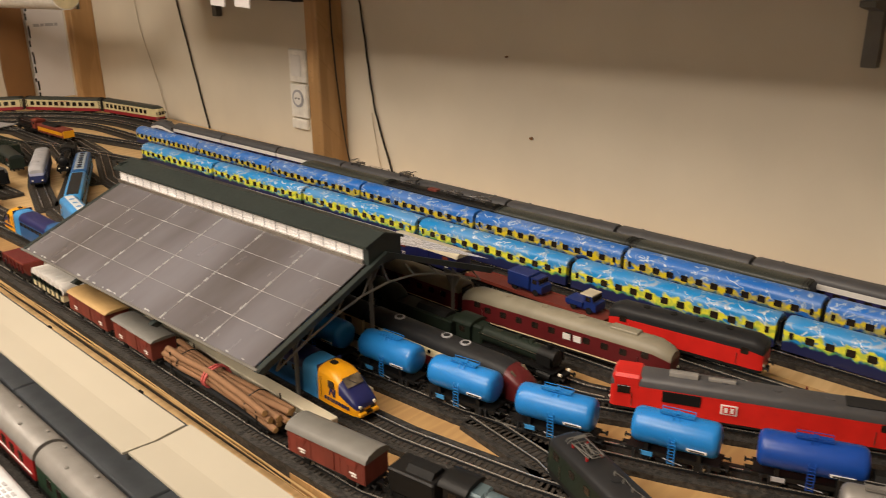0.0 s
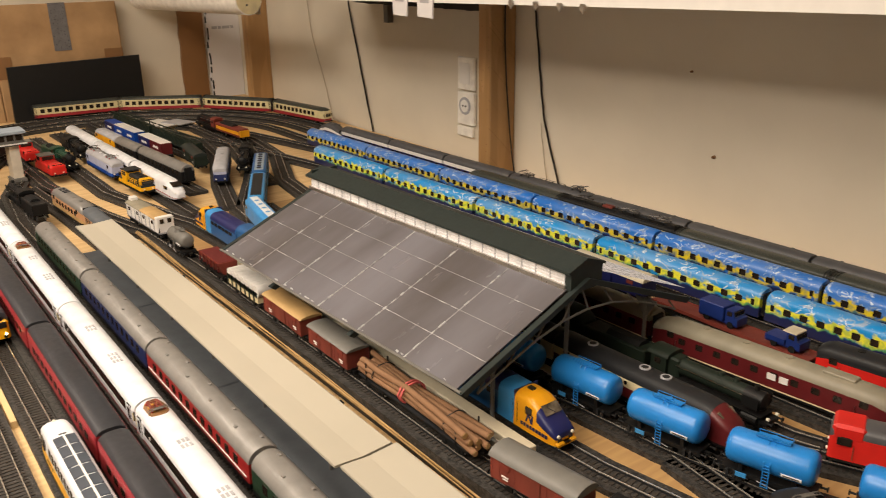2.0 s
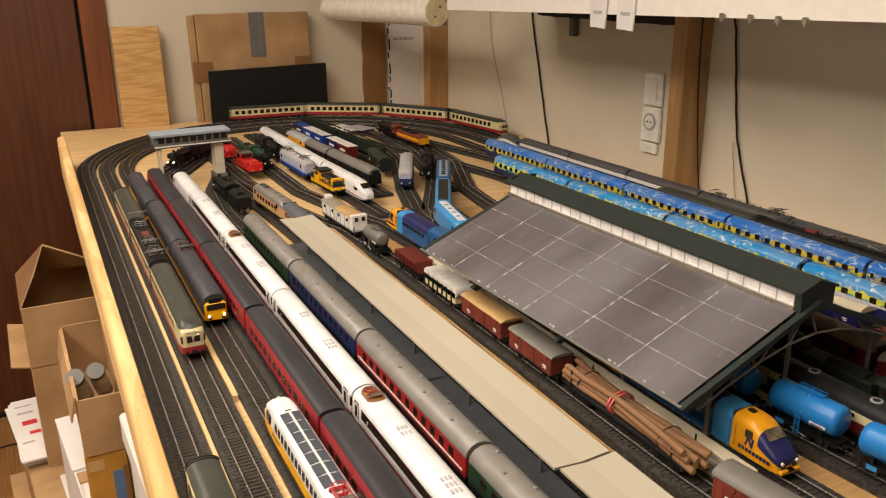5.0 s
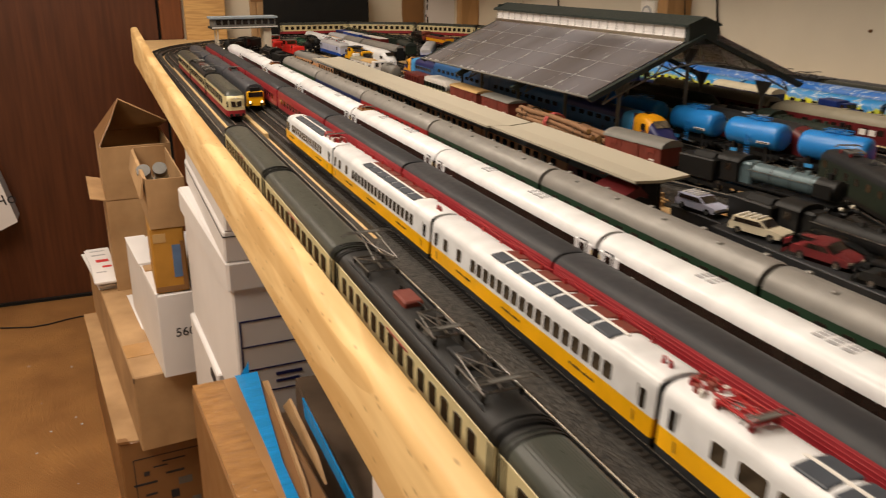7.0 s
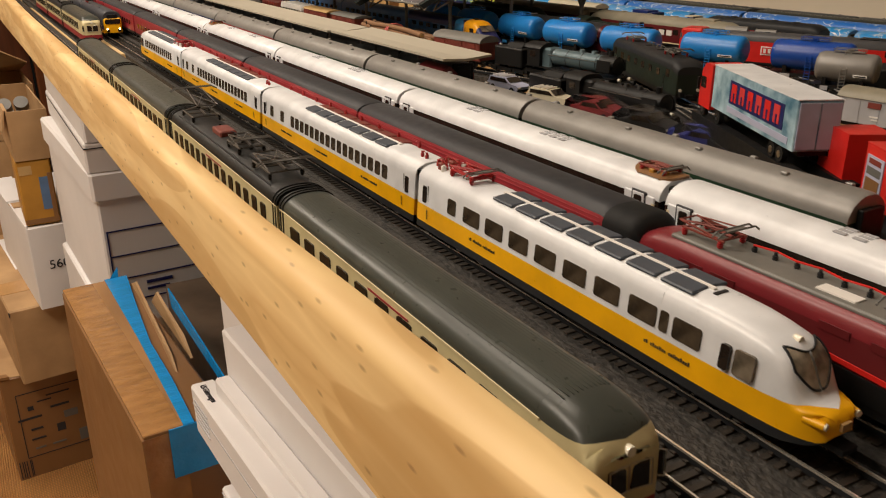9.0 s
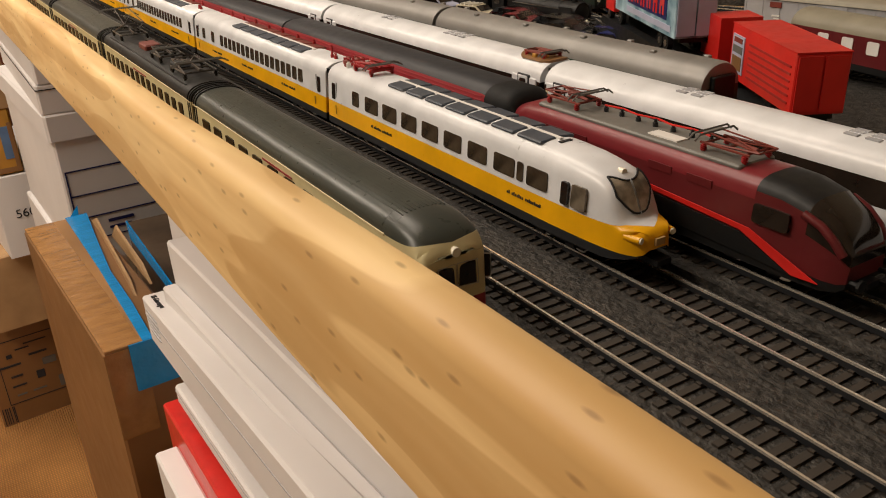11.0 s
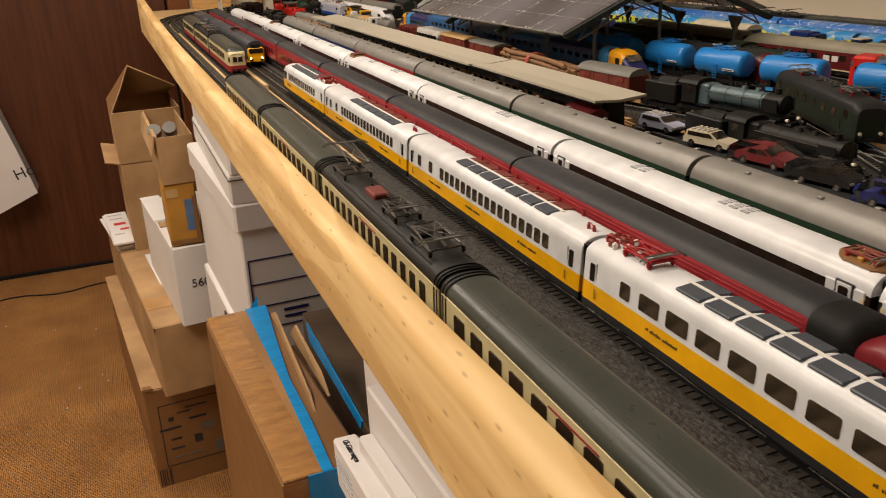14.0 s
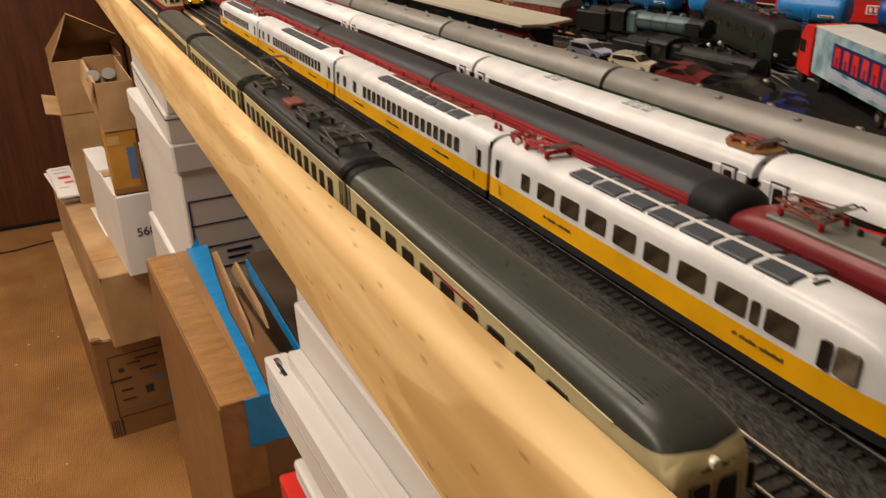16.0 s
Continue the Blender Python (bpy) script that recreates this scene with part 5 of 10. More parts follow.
def tee_car(kind, L=0.272, win=11):
    """Cream and red express car with ribbed olive roof. kind: nose, power or coach."""
    ob = thing("express_car", {"nose": "cream and red express driving car with rounded olive roof", "power": "cream express power car with black pantograph roof", "coach": "cream express coach with ribbed dark olive roof"}[kind], "train car", "cream and olive express train")
    h = half_profile(0.033, 0.007, 0.0390, 0.0478, cuts=(0.0165, 0.0350), tuck=0.0008, power=2.3, n=16)
    st = [(-L / 2, h), (L / 2, h)]
    if kind == "nose":
        st = [(-L / 2 + d, [(x * sw, z - dz * max(0.0, (z - 0.0350) / 0.0128)) for x, z in h]) for d, sw, dz in ((0, 0.72, 0.0132), (0.0006, 0.785, 0.0115), (0.0015, 0.835, 0.0098), (0.0028, 0.875, 0.0080), (0.0045, 0.905, 0.0062), (0.0065, 0.93, 0.0047), (0.009, 0.952, 0.0033), (0.012, 0.97, 0.0021), (0.016, 0.985, 0.0011), (0.021, 0.995, 0.0004), (0.028, 1, 0))] + [(0, h), (L / 2, h)]
    roof = "black" if kind == "power" else "olive_roof"
    bands = [(0.0165, "lower_side", "crimson", "dark red lower side"), (0.0390, "upper_side", "tee_cream", "cream upper side"), (0.06, "roof", roof)]
    if kind == "nose":
        hull(ob, st[10:], bands)
        rise = [0.0388 + 0.0036 * (1 - k / 10) ** 1.5 for k in range(11)]
        shell(ob, st[:11], [("nose_skirt", "crimson", "", [0.0165] * 11), ("nose_front", "tee_cream", "rounded cream front", rise), ("nose_roof", roof, "", [0.06] * 11)])
    else:
        hull(ob, st, bands)
    for s in (-1, 1):
        for y in even(win, -L / 2 + (0.045 if kind == "nose" else 0.016), L / 2 - 0.014):
            pane(ob, "window", "glass", s, y, 0.0222, 0.0340, 0.0128 if win < 13 else 0.0085, 0.01618, 0.0008)
        part("rain_strip", Geo().box(s * 0.0158 - 0.0004, s * 0.0158 + 0.0004, -L / 2 + (0.026 if kind == "nose" else 0.001), L / 2 - 0.001, 0.0385, 0.0392), "cream", ob)
        part("sign_bar", Geo().box(s * 0.0163 - 0.0002, s * 0.0163 + 0.0002, -0.02, 0.018, 0.0350, 0.0358), "crimson", ob)
    y0 = -L / 2 + (0.022 if kind == "nose" else 0.003)
    if kind != "power":
        for x in (-0.0092, -0.0074, -0.0056, -0.0038, -0.0019, 0.0, 0.0019, 0.0038, 0.0056, 0.0074, 0.0092):
            zz = 0.0390 + 0.0088 * (1 - (abs(x) / 0.0157) ** 2.3) ** (1 / 2.3)
            part("roof_rib", Geo().box(x - 0.00022, x + 0.00022, y0, L / 2 - 0.003, zz - 0.001, zz + 0.00004), roof, ob)
    else:
        pantograph(ob, -L / 2 + 0.040, 0.0482, "gear_steel", 0.009, 1, 1.35)
        pantograph(ob, L / 2 - 0.045, 0.0482, "gear_steel", 0.019, -1, 1.35)
        pantograph(ob, -0.028, 0.0482, "gear_steel", 0.008, 1, 1.1)
        insulators(ob, even(6, -0.06, 0.05), 0.0475, "black", 0.002)
        part("roof_gear", Geo().cbox(-0.006, 0.006, 0.012, 0.034, 0.0465, 0.0515, 0.001), "flatbed_red", ob, "dark red roof switch")
        part("roof_gear", Geo().cbox(-0.005, 0.003, -0.075, -0.050, 0.0465, 0.0505, 0.001), "dark_grey", ob)
        for s in (-1, 1):
            part("roof_walk", Geo().box(s * 0.0105 - 0.0016, s * 0.0105 + 0.0016, -L / 2 + 0.02, L / 2 - 0.02, 0.0436, 0.0459), "dark_grey", ob)
    if kind == "nose":
        for x, dy, rz in ((-0.0123, 0.0029, 38), (-0.0045, 0.0, 7), (0.0045, 0.0, -7), (0.0123, 0.0029, -38)):
            part("windscreen", Geo().cbox(-0.0040, 0.0040, -0.0011, 0.0011, 0.0, 0.0092, 0.0008), "glass", ob, at=pose(x, -L / 2 + dy + 0.0002, 0.0225, -4, 0, rz))
            part("screen_frame", Geo().path([(-0.0042, -0.0012, 0), (0.0042, -0.0012, 0), (0.0042, -0.0012, 0.0094), (-0.0042, -0.0012, 0.0094), (-0.0042, -0.0012, 0)], 0.0003, 5), "steel", ob, at=pose(x, -L / 2 + dy + 0.0002, 0.0225, -4, 0, rz))
        part("front_lamp", Geo().tube((0, -0.0015, 0), (0, 0.003, 0), 0.0019, 12), "lens", ob, at=(0, -L / 2 + 0.0012, 0.0366))
        for s in (-1, 1):
            part("headlight", Geo().tube((0, -0.001, 0), (0, 0.002, 0), 0.0017, 10), "lens", ob, at=(s * 0.0085, -L / 2 + 0.0012, 0.0135))
        part("coupling", Geo().box(-0.003, 0.003, -L / 2 - 0.006, -L / 2 + 0.006, 0.008, 0.011), "black", ob)
        buffers(ob, -L / 2 + 0.001, -1, 0.0095, 0.0095)
    for e in (-1, 1):
        if kind != "nose" or e > 0:
            hull(ob, [(e * L / 2, scaled(h, 0.93, 0.0465)), (e * (L / 2 + 0.0028), scaled(h, 0.93, 0.0465))], [(0.06, "gangway", "black")])
            for d in (0.0022, 0.0062):
                hull(ob, [(e * (L / 2 - d) - 0.0007, scaled(h, 1.025, 0.0486)), (e * (L / 2 - d) + 0.0007, scaled(h, 1.025, 0.0486))], [(0.06, "end_rib", "black")])
        bogie(ob, e * (L / 2 - 0.045))
    underframe(ob, L, 0.005, 0.026, 0.0085)
    return ob


tn = tee_car("nose", 0.272, 10)
tp = tee_car("power", 0.262, 14)
tc_ = tee_car("coach", 0.262, 11)
put(tn, T1 + 0.001, -0.154)
put(tp, T1 + 0.001, 0.1175)
put(tc_, T1, 0.385)
put(copy_thing(tc_, pose(0, 0, 0)), T1, 0.652)
for c_, y in ((tn, 1.236), (tp, 1.508), (tc_, 1.775)):
    put(copy_thing(c_, pose(0, 0, 0)), T2, y)


def loop_pose(xl, xr, t, bulge):
    cx, a = (xl + xr) / 2, (xr - xl) / 2
    b_ = a + bulge
    return cx + a * math.cos(t), 2.30 + b_ * math.sin(t), math.degrees(math.atan2(b_ * math.cos(t), -a * math.sin(t))) - 90


# the express that runs round the far end of the table
for i, ang in enumerate((86, 60.5, 34.5, 8.5)):
    x, y, d = loop_pose(T1, 1.447, radians(ang), 0.03)
    c = copy_thing(tn if i == 3 else tc_, pose(0, 0, 0))
    put(c, x, y, RZ, d)


def plain_coach(name, label, group, L, bands, w=0.0335, zs=0.034, zt=0.046, win=(), wz=(0.021, 0.031), wmat="glass", roof_bits=0, gang="black", power=2.3, tuck=0.0006, cat="train car", ends=True, glazed=(-1, 1)):
    ob = thing(name, label, cat, group)
    h = half_profile(w, 0.007, zs, zt, cuts=[b_[0] for b_ in bands], tuck=tuck, power=power, n=7)
    hull(ob, [(-L / 2, scaled(h, 0.97, zt - 0.001)), (-L / 2 + 0.003, h), (L / 2 - 0.003, h), (L / 2, scaled(h, 0.97, zt - 0.001))], bands)
    for s in glazed:
        for y, ww in win:
            pane(ob, "window", wmat, s, y, wz[0], wz[1], ww, w / 2 - tuck * 0.6, 0.0009)
    for k in range(roof_bits):
        y = -L / 2 + L * (k + 0.5) / roof_bits
        part("roof_vent", Geo().cbox(-0.0016, 0.0016, -0.0022, 0.0022, 0, 0.0016, 0.0005), bands[-1][2], ob, at=((-1) ** k * 0.006, y, zt - 0.0012))
    if ends:
        for e in (-1, 1):
            part("gangway", Geo().cbox(-0.009, 0.009, e * (L / 2 + 0.0017) - 0.0018, e * (L / 2 + 0.0017) + 0.0018, 0.011, 0.040, 0.0006), gang, ob)
    for e in (-1, 1):
        bogie(ob, e * (L / 2 - 0.045))
        buffers(ob, e * L / 2, e)
    underframe(ob, L, 0.005, 0.026, 0.0085)
    return ob


# grey and yellow unit behind the airport railcars
GY = [(0.0135, "lower_side", "yellow", "yellow lower side"), (0.0175, "blue_line", "navy"), (0.033, "upper_side", "unit_grey"), (0.06, "roof", "unit_grey")]
for i, y in enumerate((1.342, 1.630, 1.918)):
    ob = plain_coach("railcar", "dark grey railcar with yellow lower side and front", "grey and yellow train", 0.283, GY, win=[(q, 0.013) for q in even(12, -0.12, 0.12)], wz=(0.0195, 0.0285), roof_bits=5)
    put(ob, T3 - (0.0 if i < 2 else 0.004), y)
    if i == 0:
        part("front_mask", Geo().cbox(-0.0155, 0.0155, -0.147, -0.1385, 0.008, 0.0335, 0.003), "yellow", ob, "bright yellow front")
        part("windscreen", Geo().cbox(-0.013, 0.013, -0.1478, -0.1465, 0.0235, 0.0320, 0.001), "glass", ob)
        for s in (-1, 1):
            part("headlight", Geo().tube((s * 0.0105, -0.1485, 0.0145), (s * 0.0105, -0.146, 0.0145), 0.0016, 10), "glow", ob, "lit headlight")
        pantograph(ob, 0.09, 0.046, "wire", 0.006)

# crimson and black coaches with their locomotive
RB = [(0.0115, "skirt", "black"), (0.0400, "side", "crimson", "crimson ribbed side"), (0.06, "roof", "coach_roof", "matt charcoal roof")]
rc = plain_coach("passenger_coach", "crimson coach with ribbed sides and charcoal roof", "crimson coaches", 0.309, RB, zs=0.0325, zt=0.0455, power=2.9, win=[(q, 0.012) for q in even(12, -0.13, 0.13)], wz=(0.0205, 0.0285), gang="black", glazed=(-1,))
for z in (0.0145, 0.0172, 0.0305, 0.0335, 0.0360, 0.0382):
    xs = 0.01615 * (1 - (max(0.0, z - 0.0325) / 0.013) ** 2.9) ** (1 / 2.9)
    for s in (-1, 1):
        part("side_rib", Geo().tube((s * xs, -0.152, z), (s * xs, 0.152, z), 0.00028, 5), "crimson", rc)
for k, yc in enumerate((0.0265, 0.3385, 0.6525, 0.968, 1.285, 1.60, 1.915)):
    c = rc if k == 0 else copy_thing(rc, pose(0, 0, 0))
    put(c, T4 - 0.001 * max(0, yc), yc - 0.004)
eb = thing("end_bellows", "black rubber gangway block at the coach end", "gangway", "crimson coaches")
he = half_profile(0.0335, 0.007, 0.0325, 0.0452, tuck=0.0006, power=2.9, n=7)
hull(eb, [(-0.0135, scaled(he, 0.74, 0.0395, 0.011)), (-0.0100, scaled(he, 0.95, 0.0440)), (-0.0060, he), (0.0122, he)], [(0.06, "bellows", "rubber")])
part("face_plate", Geo().cbox(-0.009, 0.009, -0.0146, -0.0136, 0.013, 0.036, 0.0006), "rubber", eb)
part("foot", Geo().box(-0.006, 0.006, -0.008, 0.006, 0.0, 0.008), "black", eb)
put(eb, T4, -0.1445)

rl = thing("electric_locomotive", "dark red electric locomotive with black sloping nose and red roof gear", "locomotive")
h = half_profile(0.034, 0.006, 0.0335, 0.0430, cuts=(0.0115, 0.0285), tuck=0.0018, power=3.2, n=7)
L = 0.212
st = [(-L / 2 + d, scaled(h, sw, zt, z0)) for d, sw, zt, z0 in ((0, 0.70, 0.0235, 0.009), (0.003, 0.80, 0.0290, 0.007), (0.009, 0.88, 0.0345, 0.006), (0.018, 0.94, 0.0395, 0.006), (0.030, 0.98, 0.0425, 0.006), (0.042, 1, 0.0430, 0.006))]
st += [(0, h)] + [(L / 2 - d, scaled(h, sw, zt, z0)) for d, sw, zt, z0 in ((0.030, 1, 0.0430, 0.006), (0.016, 0.97, 0.0420, 0.006), (0.006, 0.9, 0.0385, 0.006), (0, 0.8, 0.031, 0.007))]
hull(rl, st[5:], [(0.0115, "skirt", "black"), (0.0335, "body", "maroon", "wine red body"), (0.06, "roof", "red_loco")])
hull(rl, st[3:6], [(0.0115, "cab_skirt", "black"), (0.0372, "cab_side", "maroon"), (0.06, "cab_roof", "black", "black cab roof")])
hull(rl, st[:4], [(0.0115, "nose_skirt", "black"), (0.0215, "nose_side", "maroon"), (0.06, "nose_cover", "glass", "glossy black sloping windscreen")])
for s in (-1, 1):
    part("red_pillar", Geo().path([(s * 0.0152, -L / 2 + 0.0195, 0.0345), (s * 0.0145, -L / 2 + 0.012, 0.0318), (s * 0.0140, -L / 2 + 0.006, 0.0272), (s * 0.0132, -L / 2 + 0.002, 0.0222)], 0.0018, 8), "maroon", rl, smooth=60)
part("roof_deck", Geo().cbox(-0.0115, 0.0115, -0.052, 0.082, 0.0418, 0.0436, 0.0008), "roof_grey", rl, "grey roof deck")
for s in (-1, 1):
    part("side_swoosh", Geo().prism([(-0.085, 0.009), (0.02, 0.0115), (-0.01, 0.021), (-0.06, 0.0185)], "x", s * 0.0172 - 0.0004, s * 0.0172 + 0.0004), "black", rl, "black curved side panel")
    part("side_stripe", Geo().prism([(-0.098, 0.0095), (-0.086, 0.0088), (-0.060, 0.0195), (-0.010, 0.0222), (0.03, 0.0122), (0.034, 0.0135), (-0.006, 0.0245), (-0.064, 0.0215)], "x", s * 0.0171 - 0.0003, s * 0.0171 + 0.0003), "red", rl, "bright red stripe")
    pane(rl, "cab_window", "glass", s, -0.073, 0.0245, 0.0325, 0.017, 0.0160, 0.0012, 4)
    pane(rl, "cab_window", "glass", s, 0.088, 0.0245, 0.0325, 0.010, 0.0158, 0.0012, 4)
    for y in (-0.035, -0.012, 0.045, 0.064):
        part("air_grille", Geo().box(s * 0.0150 - 0.0007, s * 0.0150 + 0.0007, y - 0.007, y + 0.007, 0.0315, 0.0350), "maroon", rl)
    part("headlight", Geo().tube((s * 0.0095, -0.1035, 0.0150), (s * 0.0095, -0.1005, 0.0150), 0.0019, 12), "lens", rl, "clear headlight")
pantograph(rl, 0.066, 0.0440, "ox_red", 0.007)
pantograph(rl, -0.040, 0.0440, "ox_red", 0.006, -1)
insulators(rl, even(7, -0.03, 0.05), 0.0436, "dark_grey", 0.003, True, "red")
part("roof_plate", Geo().box(-0.008, -0.001, -0.014, 0.004, 0.0436, 0.0442), "shelf", rl)
for y in (-0.065, 0.065):
    bogie(rl, y)
buffers(rl, -L / 2 + 0.001, -1)
underframe(rl, L, 0.0045, 0.024, 0.0085)
put(rl, T4 + 0.001, -0.258)

# white high-speed train
IC = [(0.0120, "skirt", "roof_grey"), (0.0140, "red_line", "coach_red"), (0.0215, "lower_side", "white"), (0.0325, "window_band", "glass", "dark ribbon of windows"), (0.06, "upper_body", "white", "white rounded roof")]
ic = plain_coach("high_speed_coach", "white rounded high-speed coach with dark window ribbon", "white high-speed train", 0.316, IC, w=0.0345, zs=0.0330, zt=0.0445, power=2.1, tuck=0.0014, gang="black")
for s in (-1, 1):
    for y in (-0.143, 0.143):
        part("door_surround", Geo().cbox(s * 0.0161 - 0.0007, s * 0.0161 + 0.0007, y - 0.0062, y + 0.0062, 0.0125, 0.0352, 0.0006), "ink", ic, "black door outline")
        part("end_panel", Geo().cbox(s * 0.0158 - 0.0007, s * 0.0158 + 0.0007, y - 0.0125, y + 0.0125, 0.0122, 0.0338, 0.0006), "white", ic)
        part("door_panel", Geo().cbox(s * 0.0164 - 0.0007, s * 0.0164 + 0.0007, y - 0.0050, y + 0.0050, 0.0125, 0.0345, 0.0006), "white", ic)
        pane(ic, "door_window", "glass", s, y, 0.0185, 0.0325, 0.0062, 0.0168, 0.0012)
        part("yellow_mark", Geo().box(s * 0.0161 - 0.0006, s * 0.0161 + 0.0006, y + (0.0105 if y > 0 else -0.0125), y + (0.0125 if y > 0 else -0.0105), 0.021, 0.030), "cream", ic)
    part("side_number_bar", Geo().box(s * 0.0165 - 0.0002, s * 0.0165 + 0.0002, 0.112, 0.1135, 0.024, 0.027), "shelf", ic)
for y in (-0.055, -0.045, -0.035, 0.05, 0.06):
    for x in (-0.004, 0.0, 0.004):
        part("roof_grille", Geo().box(x - 0.0013, x + 0.0013, y - 0.0032, y + 0.0032, 0.0440, 0.0447), "grey_print", ic)
for k, yc in enumerate((-0.290, 0.031, 0.352, 0.672, 0.992, 1.312, 1.632)):
    c = ic if k == 0 else copy_thing(ic, pose(0, 0, 0))
    put(c, T5, yc)
for yc in (-0.112, 0.808, 1.44):
    pw = thing("pantograph_well", "brown recessed roof well with folded pantograph", "roof equipment", "white high-speed train")
    g, xs = Geo(), even(13, -0.0112, 0.0112)
    edge = [(x, 0.0165 * math.sqrt(max(0.0, 1 - (abs(x) / 0.0113) ** 2.4)) + 0.001, 0.0330 + 0.0115 * (1 - (abs(x) / 0.01725) ** 2.1) ** (1 / 2.1)) for x in xs]
    for a, b_ in zip(edge, edge[1:]):
        g.add([(x, sy * y, z + dz) for dz in (0.0005, -0.0010) for x, y, z, sy in ((a[0], a[1], a[2], -1), (b_[0], b_[1], b_[2], -1), (b_[0], b_[1], b_[2], 1), (a[0], a[1], a[2], 1))], [(0, 1, 2, 3), (7, 6, 5, 4), (0, 4, 5, 1), (2, 6, 7, 3)])
    part("well_floor", g, "card_dark", pw, "brown well sunk in the roof", smooth=40)
    pantograph(pw, 0.001, 0.0430, "ox_red", 0.0035, 1, 0.8)
    for x, y in ((-0.0045, -0.007), (0.0035, -0.004), (-0.002, 0.006), (0.005, 0.008), (-0.006, 0.001)):
        part("well_gear", Geo().cbox(x - 0.0018, x + 0.0018, y - 0.0020, y + 0.0020, 0.0430, 0.0462, 0.0006), "ochre_card" if x < 0 else "tan", pw)
    put(pw, T5, yc, RZ)
en = thing("high_speed_power_car", "white streamlined high-speed power car", "locomotive", "white high-speed train")
h = half_profile(0.0345, 0.007, 0.0315, 0.0445, cuts=(0.012, 0.014, 0.0205, 0.030), tuck=0.0014, power=2.1, n=7)
hull(en, [(-0.11, h), (0.05, h)] + [(0.05 + d, scaled(h, sw, zt, z0)) for d, sw, zt, z0 in ((0.025, 0.98, 0.0435, 0.007), (0.045, 0.9, 0.038, 0.007), (0.06, 0.74, 0.029, 0.008), (0.07, 0.5, 0.019, 0.009))], [(0.012, "skirt", "roof_grey"), (0.014, "red_line", "coach_red"), (0.06, "body", "white")])
pane(en, "cab_window", "glass", -1, 0.07, 0.0245, 0.0315, 0.014, 0.0152, 0.0015, 6)
pane(en, "cab_window", "glass", 1, 0.07, 0.0245, 0.0315, 0.014, 0.0152, 0.0015, 6)
bogie(en, -0.06), bogie(en, 0.06)
put(en, T5, 1.905)

# silver-roofed express coaches
def silver_coach(col, word):
    bands = [(0.012, "skirt", "black"), (0.0335, "side", col), (0.06, "roof", "silver", "dull silver rounded roof")]
    return plain_coach("passenger_coach", word + " coach with dull silver rounded roof", "silver-roofed coaches", 0.287, bands, zs=0.0335, zt=0.0475, power=2.0, win=[(q, 0.0095) for q in even(12, -0.125, 0.125)], wz=(0.0205, 0.0300), roof_bits=9)


sg = silver_coach("coach_green", "dark green")
sb = silver_coach("coach_blue", "dark blue")
sr = silver_coach("coach_red", "red")
for s in (-1, 1):
    part("white_stripe", Geo().box(s * 0.0167 - 0.0004, s * 0.0167 + 0.0004, -0.138, 0.138, 0.0165, 0.0180), "shelf", sr)
put(sg, T6, -0.062)
put(copy_thing(sg, pose(0, 0, 0)), T6, 0.230)
put(copy_thing(sg, pose(0, 0, 0)), T6, 0.523)
put(sr, T6, 0.816)
put(sb, T6, 1.108)
put(copy_thing(sg, pose(0, 0, 0)), T6, 1.402)


# ---- platform with its long canopy ----
pl = thing("platform", "narrow dark grey station platform in joined sections", "platform")
for i in range(4):
    y0 = 0.30 + 0.298 * i
    part("platform_section", Geo().cbox(0.543, 0.5800, y0, y0 + 0.296, TOP, RZ + 0.006, 0.0015), "platform_grey", pl)
cn = thing("platform_canopy", "long cream platform canopy in two lengths on thin posts", "canopy")
for y0, y1, kx in ((0.302, 0.600, 0.004), (0.603, 1.480, 0.0)):
    g = Geo().prism([(0.537 + kx, RZ + 0.0565), (0.566 + kx, RZ + 0.0545), (0.597 + kx, RZ + 0.0572), (0.597 + kx, RZ + 0.0596), (0.566 + kx, RZ + 0.0572), (0.537 + kx, RZ + 0.0590)], "y", y0, y1)
    part("roof_slab", g, "platform_cream", cn, "cream roof slab")
for i in range(8):
    y = 0.37 + 0.15 * i
    part("post", Geo().tube((0.568, y, RZ + 0.006), (0.568, y, RZ + 0.055), 0.002, 8).box(0.548, 0.588, y - 0.001, y + 0.001, RZ + 0.050, RZ + 0.0548), "strut_grey", cn)
pe = thing("platform_underpass", "small brown arched stair house at the platform end", "model building")
part("wall", Geo().prism([(0.540, RZ + 0.006), (0.568, RZ + 0.006), (0.568, RZ + 0.040), (0.559, RZ + 0.048), (0.540, RZ + 0.040)], "y", 0.318, 0.37), "maroon", pe)
part("doorway", Geo().prism([(0.546, RZ + 0.006), (0.574, RZ + 0.006), (0.574, RZ + 0.028), (0.568, RZ + 0.036), (0.559, RZ + 0.039), (0.551, RZ + 0.036), (0.546, RZ + 0.028)], "y", 0.3165, 0.319), "black", pe)
for k in range(5):
    pts = [(0.6535 + 0.0011 * k + 0.0016 * math.sin(9 * y + 1.7 * k), y, RZ + 0.0035 + 0.0011 * (k % 2) + 0.0012 * math.sin(13 * y + 2 * k)) for y in [0.40 + 0.035 * j for j in range(34)]]
    solo("layout_wire", Geo().path(pts, 0.0008, 5), "tan", "long tan wire lying along the platform edge", "wire", 60)

# ---- station hall ----
hl = thing("station_hall", "model train shed with grey translucent roof and dark green ridge", "model building")
Y0, Y1 = 0.598, 1.138
XL, XR, XM = 0.676, 1.038, 0.853
ZE, ZR = RZ + 0.086, RZ + 0.151      # eave, foot of the ridge lantern
ZLT, ZCAP = RZ + 0.171, RZ + 0.181
XI, XJ = 0.831, 0.876                # lantern walls
